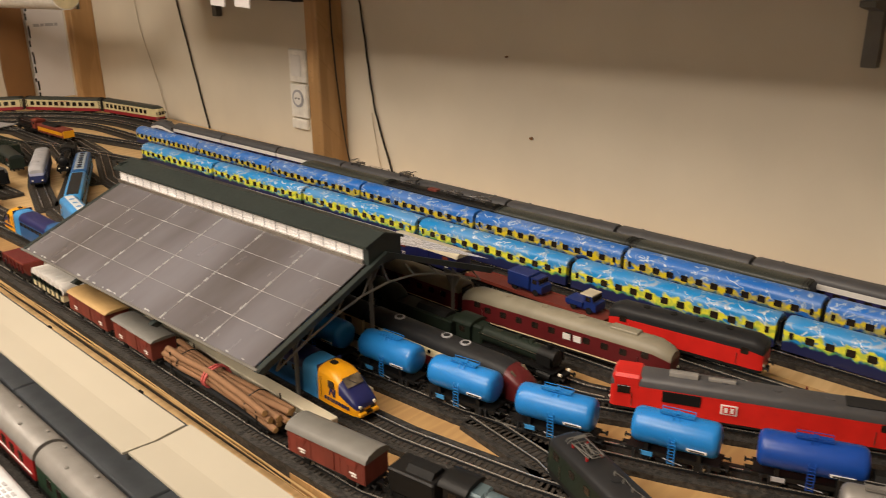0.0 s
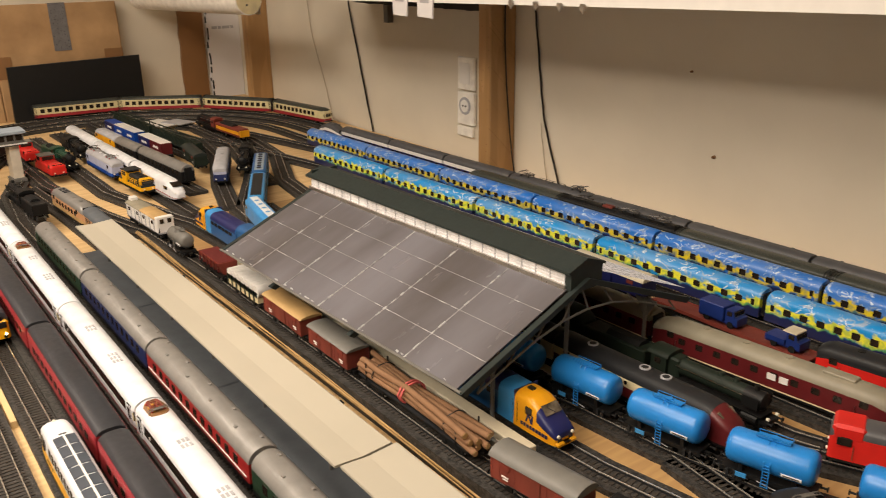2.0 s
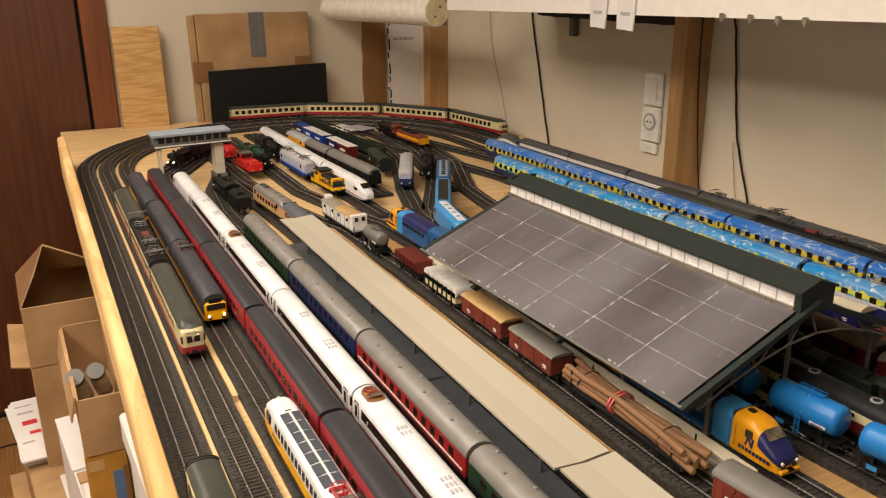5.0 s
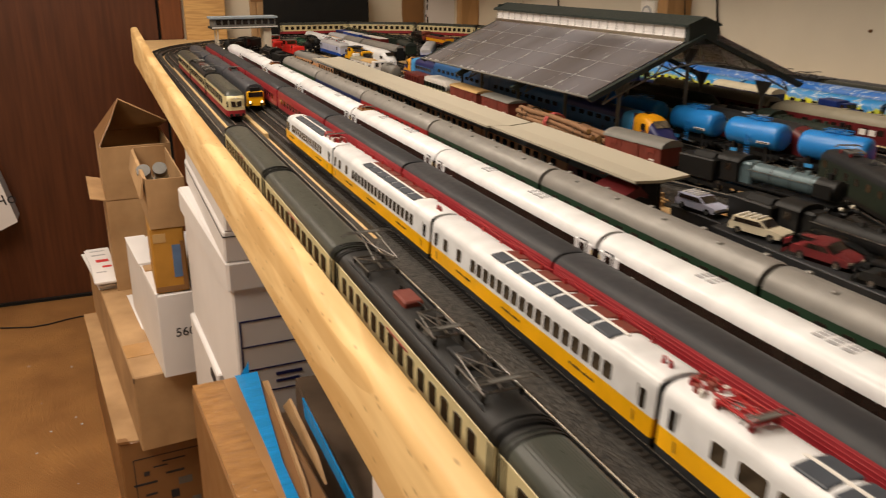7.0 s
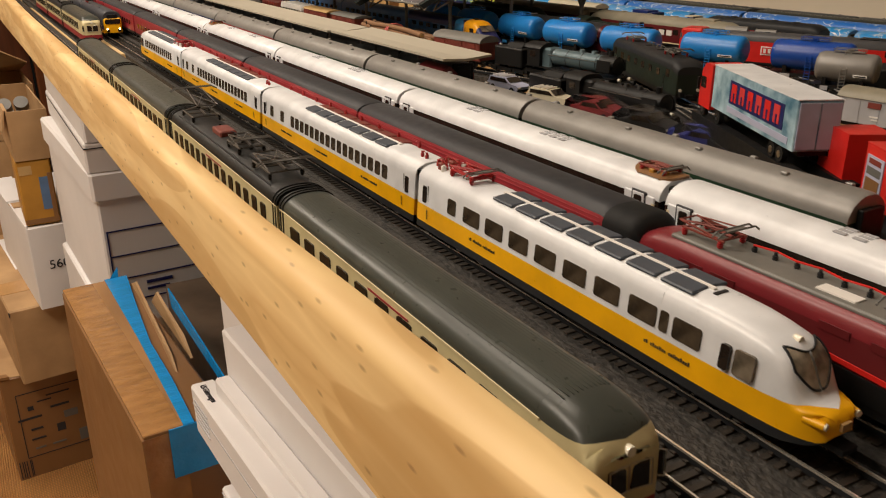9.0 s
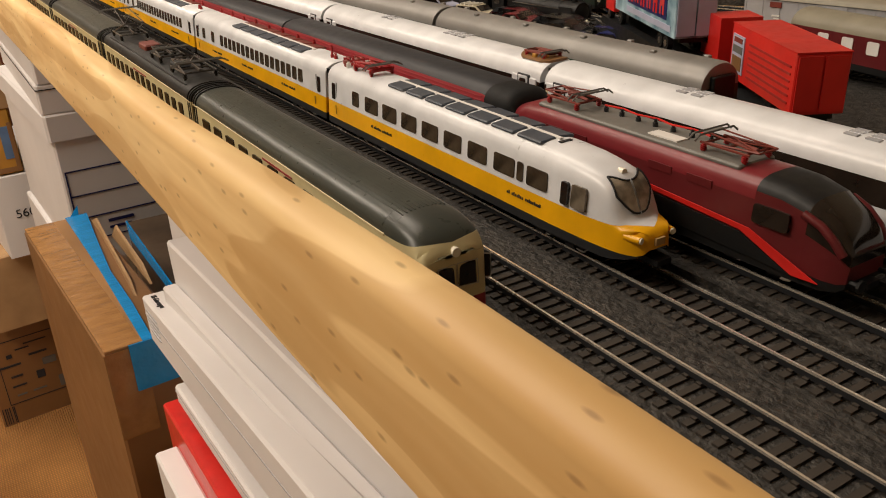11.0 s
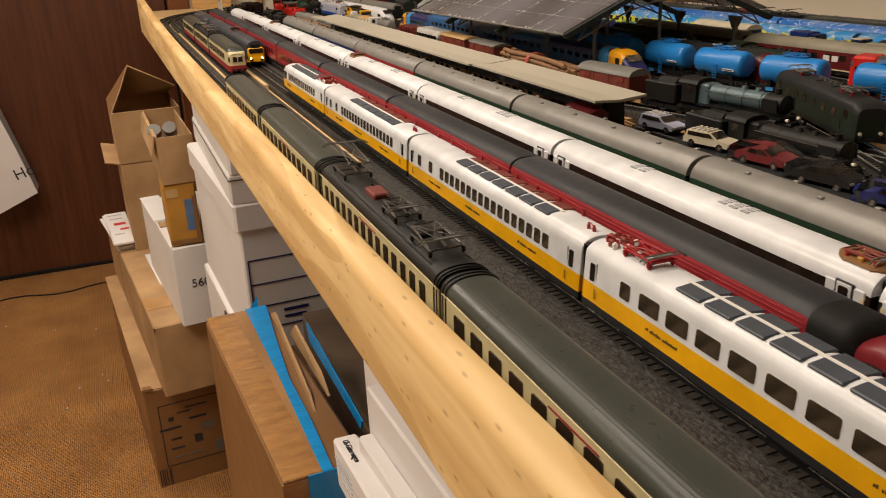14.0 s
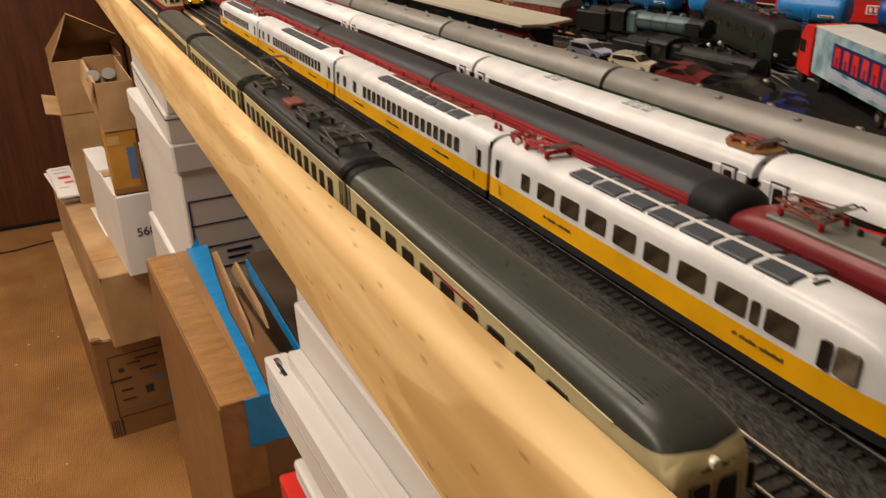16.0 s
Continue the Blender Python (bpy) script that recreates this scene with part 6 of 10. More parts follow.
# left roof slope: panels of translucent sheet
rows, cols = 4, 6
for r in range(rows):
    for c in range(cols):
        u0, u1 = r / rows, (r + 1) / rows
        y0, y1 = Y0 + 0.008 + (Y1 - Y0 - 0.016) * c / cols, Y0 + 0.008 + (Y1 - Y0 - 0.016) * (c + 1) / cols
        a, b_ = (XL + (XI - XL) * u0, ZE + (ZR - ZE) * u0), (XL + (XI - XL) * u1, ZE + (ZR - ZE) * u1)
        part("roof_sheet", Geo().add([(a[0], y0 + 0.0005, a[1]), (a[0], y1 - 0.0005, a[1]), (b_[0], y1 - 0.0005, b_[1]), (b_[0], y0 + 0.0005, b_[1])] + [(a[0], y0 + 0.0005, a[1] - 0.0015), (a[0], y1 - 0.0005, a[1] - 0.0015), (b_[0], y1 - 0.0005, b_[1] - 0.0015), (b_[0], y0 + 0.0005, b_[1] - 0.0015)],
                                  [(0, 1, 2, 3), (7, 6, 5, 4), (0, 4, 5, 1), (1, 5, 6, 2), (2, 6, 7, 3), (3, 7, 4, 0)]), "poly", hl)
        # far slope is white, not sheet grey: its grazing sheen is painted in
        part("roof_sheet", Geo().add([(XR + 0.004 - (a[0] - XL) * (XR + 0.004 - XJ) / (XI - XL), y, z + 0.009) for (y, z) in ((y0, a[1]), (y1, a[1]))] + [(XR + 0.004 - (b_[0] - XL) * (XR + 0.004 - XJ) / (XI - XL), y, z + 0.009) for (y, z) in ((y1, b_[1]), (y0, b_[1]))], [(0, 1, 2, 3)]), "louver", hl, "far roof slope, whitened for its bright sheen")
for c in range(1, cols):
    y = Y0 + 0.008 + (Y1 - Y0 - 0.016) * c / cols
    part("seam_strip", Geo().add([(XL, y - 0.0009, ZE + 0.0003), (XL, y + 0.0009, ZE + 0.0003), (XI, y + 0.0009, ZR + 0.0003), (XI, y - 0.0009, ZR + 0.0003)], [(0, 1, 2, 3)]), "seam", hl)
for r in range(1, rows):
    u = r / rows
    x, z = XL + (XI - XL) * u, ZE + (ZR - ZE) * u
    part("seam_strip", Geo().add([(x - 0.0003, Y0 + 0.008, z + 0.0001), (x - 0.0003, Y1 - 0.008, z + 0.0001), (x + 0.0003, Y1 - 0.008, z + 0.0004), (x + 0.0003, Y0 + 0.008, z + 0.0006)], [(0, 1, 2, 3)]), "seam", hl)
random.seed(4)
for c in range(1, cols):
    y = Y0 + 0.008 + (Y1 - Y0 - 0.016) * c / cols
    for k in range(13):
        if random.random() < (0.85 if c in (2, 3, 4) else 0.45):
            u0 = (k + random.uniform(0, 0.35)) / 13
            u1 = u0 + random.uniform(0.25, 0.8) / 13
            a, b_ = (XL + (XI - XL) * u0, ZE + (ZR - ZE) * u0), (XL + (XI - XL) * u1, ZE + (ZR - ZE) * u1)
            part("glazing_bead", Geo().tube((a[0], y, a[1] + 0.0001), (b_[0], y, b_[1] + 0.0001), random.uniform(0.0007, 0.0014), 6), "glue", hl, "whitish glue-stained seam")
for r in range(1, rows):
    u = r / rows
    for k in range(26):
        if random.random() < 0.35:
            y = Y0 + 0.012 + (Y1 - Y0 - 0.024) * (k + random.random() * 0.5) / 26
            part("glazing_bead", Geo().tube((XL + (XI - XL) * u, y, ZE + (ZR - ZE) * u + 0.0001), (XL + (XI - XL) * u, y + random.uniform(0.004, 0.014), ZE + (ZR - ZE) * u + 0.0001), random.uniform(0.0003, 0.0006), 6), "glue", hl)
for k in range(30):
    y = Y0 + 0.012 + (Y1 - Y0 - 0.024) * random.random()
    part("glue_spot", Geo().tube((XL + 0.003, y, ZE + 0.0005), (XL + 0.0032, y + random.uniform(0.001, 0.005), ZE + 0.0016), random.uniform(0.0006, 0.0012), 6), "glue", hl)
part("gutter", Geo().tube((XL - 0.001, Y0, ZE), (XL - 0.001, Y1, ZE), 0.0016, 6), "roof_grey", hl)
part("roof_foot_rail", Geo().box(XI - 0.0045, XI - 0.0005, Y0 + 0.01, Y1, ZR - 0.002, ZR + 0.003), "steel", hl)
# lantern
nl = 24
for i in range(nl):
    y0, y1 = Y0 + 0.012 + (Y1 - Y0 - 0.014) * i / nl, Y0 + 0.012 + (Y1 - Y0 - 0.014) * (i + 1) / nl
    fr = part("lantern_window", Geo().box(XI - 0.0004, XI + 0.001, y0, y1, ZR, ZLT), "louver", hl, "white louvred lantern window")
    g = Geo()
    for k in range(5):
        z = ZR + 0.0025 + 0.0036 * k
        g.box(XI - 0.0012, XI - 0.0003, y0 + 0.0016, y1 - 0.0004, z, z + 0.0022)
    tagged(part("slat", g, "louver", fr), kind="stuff")
    part("mullion", Geo().box(XI - 0.0016, XI + 0.0004, y0 - 0.0005, y0 + 0.0009, ZR, ZLT), "grey_print", hl)
part("lantern_wall", Geo().box(XJ - 0.001, XJ + 0.001, Y0 + 0.012, Y1 - 0.002, ZR, ZLT), "louver", hl)
part("lantern_end", Geo().prism([(XI - 0.002, ZR - 0.006), (XJ + 0.002, ZR - 0.006), (XJ + 0.002, ZLT - 0.001), (XM, ZCAP - 0.0015), (XI - 0.002, ZLT - 0.001)], "y", Y0 + 0.003, Y0 + 0.0115), "hall_green", hl)
part("lantern_end", Geo().box(XI, XJ, Y1 - 0.004, Y1, ZR - 0.004, ZCAP - 0.003), "hall_green", hl)
part("lantern_roof", Geo().prism([(XI - 0.006, ZLT), (XM, ZCAP), (XJ + 0.006, ZLT), (XJ + 0.006, ZLT - 0.003), (XM, ZCAP - 0.003), (XI - 0.006, ZLT - 0.003)], "y", Y0 + 0.002, Y1 + 0.006), "hall_green", hl, "dark green ridge roof")
# gable trusses
for y, dz in ((Y0 + 0.002, 0.0), (Y0 + 0.20, -0.010), (Y0 + 0.39, -0.010), (Y1 - 0.002, 0.0)):
    tr = part("truss", Geo().prism([(XL - 0.003, ZE - 0.001 + dz), (XM, ZR + 0.008 + dz), (XR + 0.003, ZE - 0.001 + dz), (XR - 0.004, ZE - 0.006 + dz), (XM, ZR + 0.002 + dz), (XL + 0.004, ZE - 0.006 + dz)], "y", y - 0.004, y + 0.003), "hall_green", hl, "dark green gable rafter")
    g = Geo()
    low = [(XL + 0.022 + (XR - XL - 0.044) * k / 8, ZE - 0.010 + dz + 0.046 * math.sin(math.pi * k / 8)) for k in range(9)]
    for a, b_ in zip(low, low[1:]):
        part("tie_bar", Geo().tube((a[0], y, a[1]), (b_[0], y, b_[1]), 0.0013, 6), "strut_grey", tr)
    for k in range(9):
        xx, zz = low[k]
        top = ZE + (ZR + 0.004 - ZE) * (1 - abs(xx - XM) / (XM - XL))
        part("strut", Geo().tube((xx, y, zz), (xx + (0.014 if k < 4 else -0.014), y, top - 0.004 + (0.003 if k in (3, 4, 5) else 0.004) + dz), 0.0011, 5), "strut_grey", tr)
for px in (0.744, 0.855, 0.996):
    for y in (Y0 + 0.03, Y0 + 0.16, Y0 + 0.30, Y0 + 0.43, Y1 - 0.03):
        zt = ZE + (ZR - ZE) * (1 - abs(px - XM) / (XM - XL)) - 0.012
        part("column", Geo().tube((px, y, TOP), (px, y, zt), 0.0026, 8).tube((px, y, TOP), (px, y, RZ + 0.008), 0.0045, 8).prism([(y - 0.016, zt), (y + 0.016, zt), (y + 0.003, zt - 0.022), (y - 0.003, zt - 0.022)], "x", px - 0.001, px + 0.001), "strut_grey", hl)
hl.matrix_basis = Matrix.Translation((XL, Y0, 0)) @ pose(0, 0, 0, 0, 0, 2.0) @ Matrix.Translation((-XL, -Y0, 0))
for y0, y1, x0, x1 in ((0.55, 1.25, 0.716, 0.732), (0.58, 1.25, 0.789, 0.806), (0.62, 1.25, 0.8535, 0.869), (0.64, 1.2, 0.912, 0.934)):
    hp = thing("hall_platform", "narrow cream side platform under the hall", "platform")
    part("platform_slab", Geo().cbox(x0, x1, y0, y1, TOP, RZ + (0.030 if x0 < 0.72 else 0.021), 0.001), "beige", hp)
    part("platform_edge", Geo().box(x0 - 0.0008, x0 + 0.001, y0, y1, RZ + 0.017, RZ + 0.0215), "shelf", hp)

# ---- goods wagons on the track beside the platform ----
def chassis(ob, L, axles=2, col="black"):
    part("chassis", Geo().box(-0.0115, 0.0115, -L / 2 + 0.001, L / 2 - 0.001, 0.0095, 0.0125).box(-0.012, -0.0105, -L / 2, L / 2, 0.008, 0.0125).box(0.0105, 0.012, -L / 2, L / 2, 0.008, 0.0125), col, ob)
    if axles == 2:
        for y in (-L * 0.28, L * 0.28):
            part("wheelset", WHEEL, "steel", ob, at=(0, y, 0))
            for s in (-1, 1):
                part("axle_box", Geo().box(s * 0.0112 - 0.001, s * 0.0112 + 0.001, y - 0.004, y + 0.004, 0.003, 0.009), "black", ob)
    else:
        for e in (-1, 1):
            bogie(ob, e * (L / 2 - 0.028))
    for e in (-1, 1):
        buffers(ob, e * L / 2, e, 0.0105)
        part("coupling", Geo().box(-0.002, 0.002, e * L / 2 - 0.006, e * L / 2 + 0.006, 0.008, 0.010), "black", ob)


def van(label, L, body, roof, arched=True):
    ob = thing("goods_van", label, "goods wagon", "goods wagons beside the platform")
    chassis(ob, L)
    w, zs = 0.0155, 0.0345
    part("body", Geo().box(-w, w, -L / 2 + 0.002, L / 2 - 0.002, 0.012, zs), body, ob)
    n = 8
    arc = [(w * 1.08 * math.cos(math.pi * k / n), zs + (0.0085 if arched else 0.004) * math.sin(math.pi * k / n)) for k in range(n + 1)]
    part("roof", Geo().prism(arc, "y", -L / 2, L / 2), roof, ob, smooth=50)
    part("end_wall", Geo().prism([(x / 1.08, z - 0.0006) for x, z in arc], "y", -L / 2 + 0.0022, L / 2 - 0.0022), body, ob)
    for s in (-1, 1):
        for i in range(11):
            y = -L / 2 + 0.004 + (L - 0.008) * i / 10
            part("side_batten", Geo().box(s * w - 0.0004, s * w + 0.0004, y - 0.0003, y + 0.0003, 0.0125, zs), body, ob)
        part("sliding_door", Geo().box(s * (w + 0.0004) - 0.0006, s * (w + 0.0004) + 0.0006, -0.0115, 0.0115, 0.0128, zs - 0.001), body, ob)
        part("door_rail", Geo().tube((s * (w + 0.001), -0.026, 0.0135), (s * (w + 0.001), 0.026, 0.0135), 0.0005, 5), "black", ob)
        for y in (-L * 0.33, L * 0.31):
            part("vent_flap", Geo().box(s * w - 0.0009, s * w + 0.0009, y - 0.006, y + 0.006, 0.0275, 0.0325), "ox_red", ob)
            part("lettering", Geo().box(s * (w + 0.0003) - 0.0004, s * (w + 0.0003) + 0.0004, y - 0.005, y + 0.003, 0.019, 0.0205).box(s * (w + 0.0003) - 0.0004, s * (w + 0.0003) + 0.0004, y - 0.005, y + 0.001, 0.0165, 0.0178), "shelf", ob, "small white lettering bars")
    for e in (-1, 1):
        for s in (-1, 1):
            part("corner_step", Geo().box(s * 0.010 - 0.003, s * 0.010 + 0.003, e * (L / 2) - 0.0015, e * (L / 2) + 0.0015, 0.006, 0.0065), "black", ob)
    return ob


put(van("brown goods van with rounded grey roof", 0.100, "wagon_wood", "roof_grey"), 0.687, 0.496, RZ, 7)
put(van("brown wooden goods van with weathered grey roof", 0.098, "wagon_wood", "roof_grey", False), FR, 0.850)
put(van("brown wooden goods van with tan roof", 0.112, "wagon_wood", "tan", False), FR, 0.972)

lg = thing("log_wagon", "dark stake wagon loaded with long brown logs", "goods wagon", "goods wagons beside the platform")
chassis(lg, 0.200, 4)
part("deck", Geo().box(-0.0145, 0.0145, -0.1, 0.1, 0.0125, 0.0145), "dark_grey", lg)
random.seed(9)
for i in range(9):
    a, row = (i % 4 - 1.5) * 0.0062, i // 4
    r = random.uniform(0.0031, 0.0042)
    zz = 0.0178 + row * 0.0066
    far_, near_ = random.uniform(0.096, 0.116), random.uniform(-0.112, -0.094)
    pts = [(a * 1.5 + random.uniform(-0.003, 0.003), near_, zz - 0.0015 + random.uniform(-0.001, 0.003)), (a * 1.15 + random.uniform(-0.002, 0.002), -0.05, zz + random.uniform(0, 0.003)),
           (a * 0.85, 0.012, zz + 0.001), (a * 1.05 + random.uniform(-0.003, 0.003), 0.065, zz + random.uniform(0.0, 0.004)), (a * 1.2 + random.uniform(-0.004, 0.004), far_, zz + random.uniform(0.001, 0.006))]
    part("log", Geo().path(pts, r, 9), "log_bark", lg, smooth=50)
    d_ = (Vector(pts[0]) - Vector(pts[1])).normalized()
    part("log_end", Geo().tube(Vector(pts[0]) - d_ * 0.0005, Vector(pts[0]) + d_ * 0.0006, r * 0.84, 9), "tan", lg)
for y in (-0.082, 0.084):
    for s in (-1, 1):
        part("stake", Geo().box(s * 0.0148 - 0.0006, s * 0.0148 + 0.0006, y - 0.0007, y + 0.0007, 0.012, 0.034), "black", lg)
for y, m_, r in ((0.012, "pink_band", 0.0014), (0.017, "pink_band", 0.0014), (-0.062, "wire", 0.0007), (0.07, "wire", 0.0007)):
    ring = [(0.0158 * math.cos(2 * math.pi * k / 14), y + 0.001 * math.sin(3 * k), 0.0235 + 0.0118 * math.sin(2 * math.pi * k / 14)) for k in range(15)]
    part("binding", Geo().path(ring, r, 5), m_, lg, "pink rubber band" if m_ == "pink_band" else "dark binding chain", smooth=60)
put(lg, FR + 0.004, 0.684)

cw = thing("barrel_wagon", "cream ribbed tank wagon with white bulging top", "goods wagon", "goods wagons beside the platform")
chassis(cw, 0.108, 2)
part("body", Geo().box(-0.0145, 0.0145, -0.050, 0.050, 0.0125, 0.0285), "cream", cw)
for i in range(7):
    y = -0.045 + 0.015 * i
    part("bulge", Geo().tube((-0.0145, y, 0.0290), (0.0145, y, 0.0290), 0.0092, 12), "shelf", cw, "dented silver-white cover bow", smooth=60)
    for s in (-1, 1):
        part("side_rib", Geo().box(s * 0.0146 - 0.0008, s * 0.0146 + 0.0008, y + 0.005, y + 0.0085, 0.0125, 0.0285), "loco_green", cw)
put(cw, FR, 1.098)
hw = thing("hopper_wagon", "brown open hopper wagon", "goods wagon", "goods wagons beside the platform")
chassis(hw, 0.088, 2)
part("tub", Geo().prism([(-0.008, 0.013), (0.008, 0.013), (0.0150, 0.030), (0.0150, 0.0325), (-0.0150, 0.0325), (-0.0150, 0.030)], "y", -0.040, 0.040), "ox_red", hw)
part("load", Geo().box(-0.0135, 0.0135, -0.038, 0.038, 0.0320, 0.0332), "maroon", hw)
for i in range(6):
    for s in (-1, 1):
        part("side_rib", Geo().box(s * 0.0150 - 0.0008, s * 0.0150 + 0.0008, -0.037 + 0.0145 * i, -0.0345 + 0.0145 * i, 0.018, 0.0328), "maroon", hw)
put(hw, FR, 1.222)


def tank_wagon(label, L, col, group, rad=0.0168, cat="tank wagon"):
    ob = thing("tank_wagon", label, cat, group)
    chassis(ob, L + 0.006, 2)
    z = 0.0125 + rad + 0.0030
    prof = [(-L / 2, 0.55), (-L / 2 + 0.0012, 0.82), (-L / 2 + 0.0035, 0.95), (-L / 2 + 0.007, 1.0), (L / 2 - 0.007, 1.0), (L / 2 - 0.0035, 0.95), (L / 2 - 0.0012, 0.82), (L / 2, 0.55)]
    n = 18
    vs = [(rad * s * math.cos(2 * math.pi * k / n), y, z + rad * s * math.sin(2 * math.pi * k / n)) for y, s in prof for k in range(n)]
    fs = [(i * n + k, i * n + (k + 1) % n, (i + 1) * n + (k + 1) % n, (i + 1) * n + k) for i in range(len(prof) - 1) for k in range(n)] + [tuple(range(n)), tuple(range(len(vs) - n, len(vs)))]
    part("tank", Geo().add(vs, fs), col, ob, smooth=40)
    part("dome", Geo().tube((0, 0, z + rad - 0.001), (0, 0, z + rad + 0.003), 0.0035, 10), col, ob)
    part("catwalk", Geo().box(-0.0045, 0.0045, -0.015, 0.015, z + rad + 0.0008, z + rad + 0.0016), col, ob)
    for s in (-1, 1):
        g = Geo().tube((s * 0.0045, -0.015, z + rad + 0.004), (s * 0.0045, 0.015, z + rad + 0.004), 0.0004, 5)
        for y in (-0.015, 0, 0.015):
            g.tube((s * 0.0045, y, z + rad + 0.0012), (s * 0.0045, y, z + rad + 0.004), 0.0004, 5)
        part("handrail", g, col, ob)
        lad = part("ladder", Geo().path([(s * (rad + 0.0006), -0.0028, 0.007), (s * (rad + 0.0006), -0.0028, z), (s * 0.006, -0.0028, z + rad + 0.001)], 0.0005), col, ob)
        part("ladder_side", Geo().path([(s * (rad + 0.0006), 0.0028, 0.007), (s * (rad + 0.0006), 0.0028, z), (s * 0.006, 0.0028, z + rad + 0.001)], 0.0005), col, lad)
        for k in range(8):
            zz = 0.008 + 0.0032 * k
            part("rung", Geo().tube((s * (rad + 0.0006), -0.0028, zz), (s * (rad + 0.0006), 0.0028, zz), 0.0004, 5), col, lad)
        part("name_plate", Geo().box(s * (rad * 0.93) - 0.0012, s * (rad * 0.93) + 0.0012, L * -0.38, L * -0.16, z - 0.0075, z - 0.0050), "shelf", ob)
        part("plate_print", Geo().box(s * (rad * 0.93 + 0.0004) - 0.0012, s * (rad * 0.93 + 0.0004) + 0.0012, L * -0.36, L * -0.18, z - 0.0068, z - 0.0057), "ink", ob)
        for y in (-L * 0.3, L * 0.3):
            part("saddle", Geo().prism([(s * 0.004, 0.0125), (s * 0.0125, 0.0125), (s * 0.0138, 0.021), (s * 0.009, 0.0175)], "y", y - 0.002, y + 0.002), "black", ob)
        for y in (-L * 0.42, -L * 0.34, L * 0.36, L * 0.44):
            part("step_bracket", Geo().box(s * 0.0128 - 0.0012, s * 0.0128 + 0.0012, y - 0.0012, y + 0.0012, 0.004, 0.0118), "dark_grey", ob)
        part("discharge_plate", Geo().box(s * 0.0132 - 0.0006, s * 0.0132 + 0.0006, L * 0.22, L * 0.36, 0.0075, 0.0118), "light_blue" if col == "tank_blue" else "grey_print", ob)
        part("brake_lever", Geo().tube((s * 0.0134, -L * 0.12, 0.0058), (s * 0.0134, L * 0.10, 0.0090), 0.0005, 5), "grey_print", ob)
        part("brake_gear", Geo().box(s * 0.0118 - 0.001, s * 0.0118 + 0.001, -L * 0.18, L * 0.18, 0.0045, 0.0065).box(s * 0.011 - 0.0012, s * 0.011 + 0.0012, L * 0.2, L * 0.34, 0.0055, 0.0105), "black", ob)
    return ob


tk = tank_wagon("bright blue tank wagon with catwalk and side ladders", 0.080, "tank_blue", "blue tank wagons")
for k, (x, y, a) in enumerate(((0.844, 0.592, 5), (0.853, 0.489, 9), (0.872, 0.385, 15.7), (0.911, 0.278, 16.5), (0.832, 0.696, 2), (0.83, 0.80, 0))):
    put(tk if k == 0 else copy_thing(tk, pose(0, 0, 0)), x, y, RZ, a)
put(tank_wagon("deep blue tank wagon with catwalk", 0.090, "deep_blue", "blue tank wagons"), 0.956, 0.172, RZ, 22)

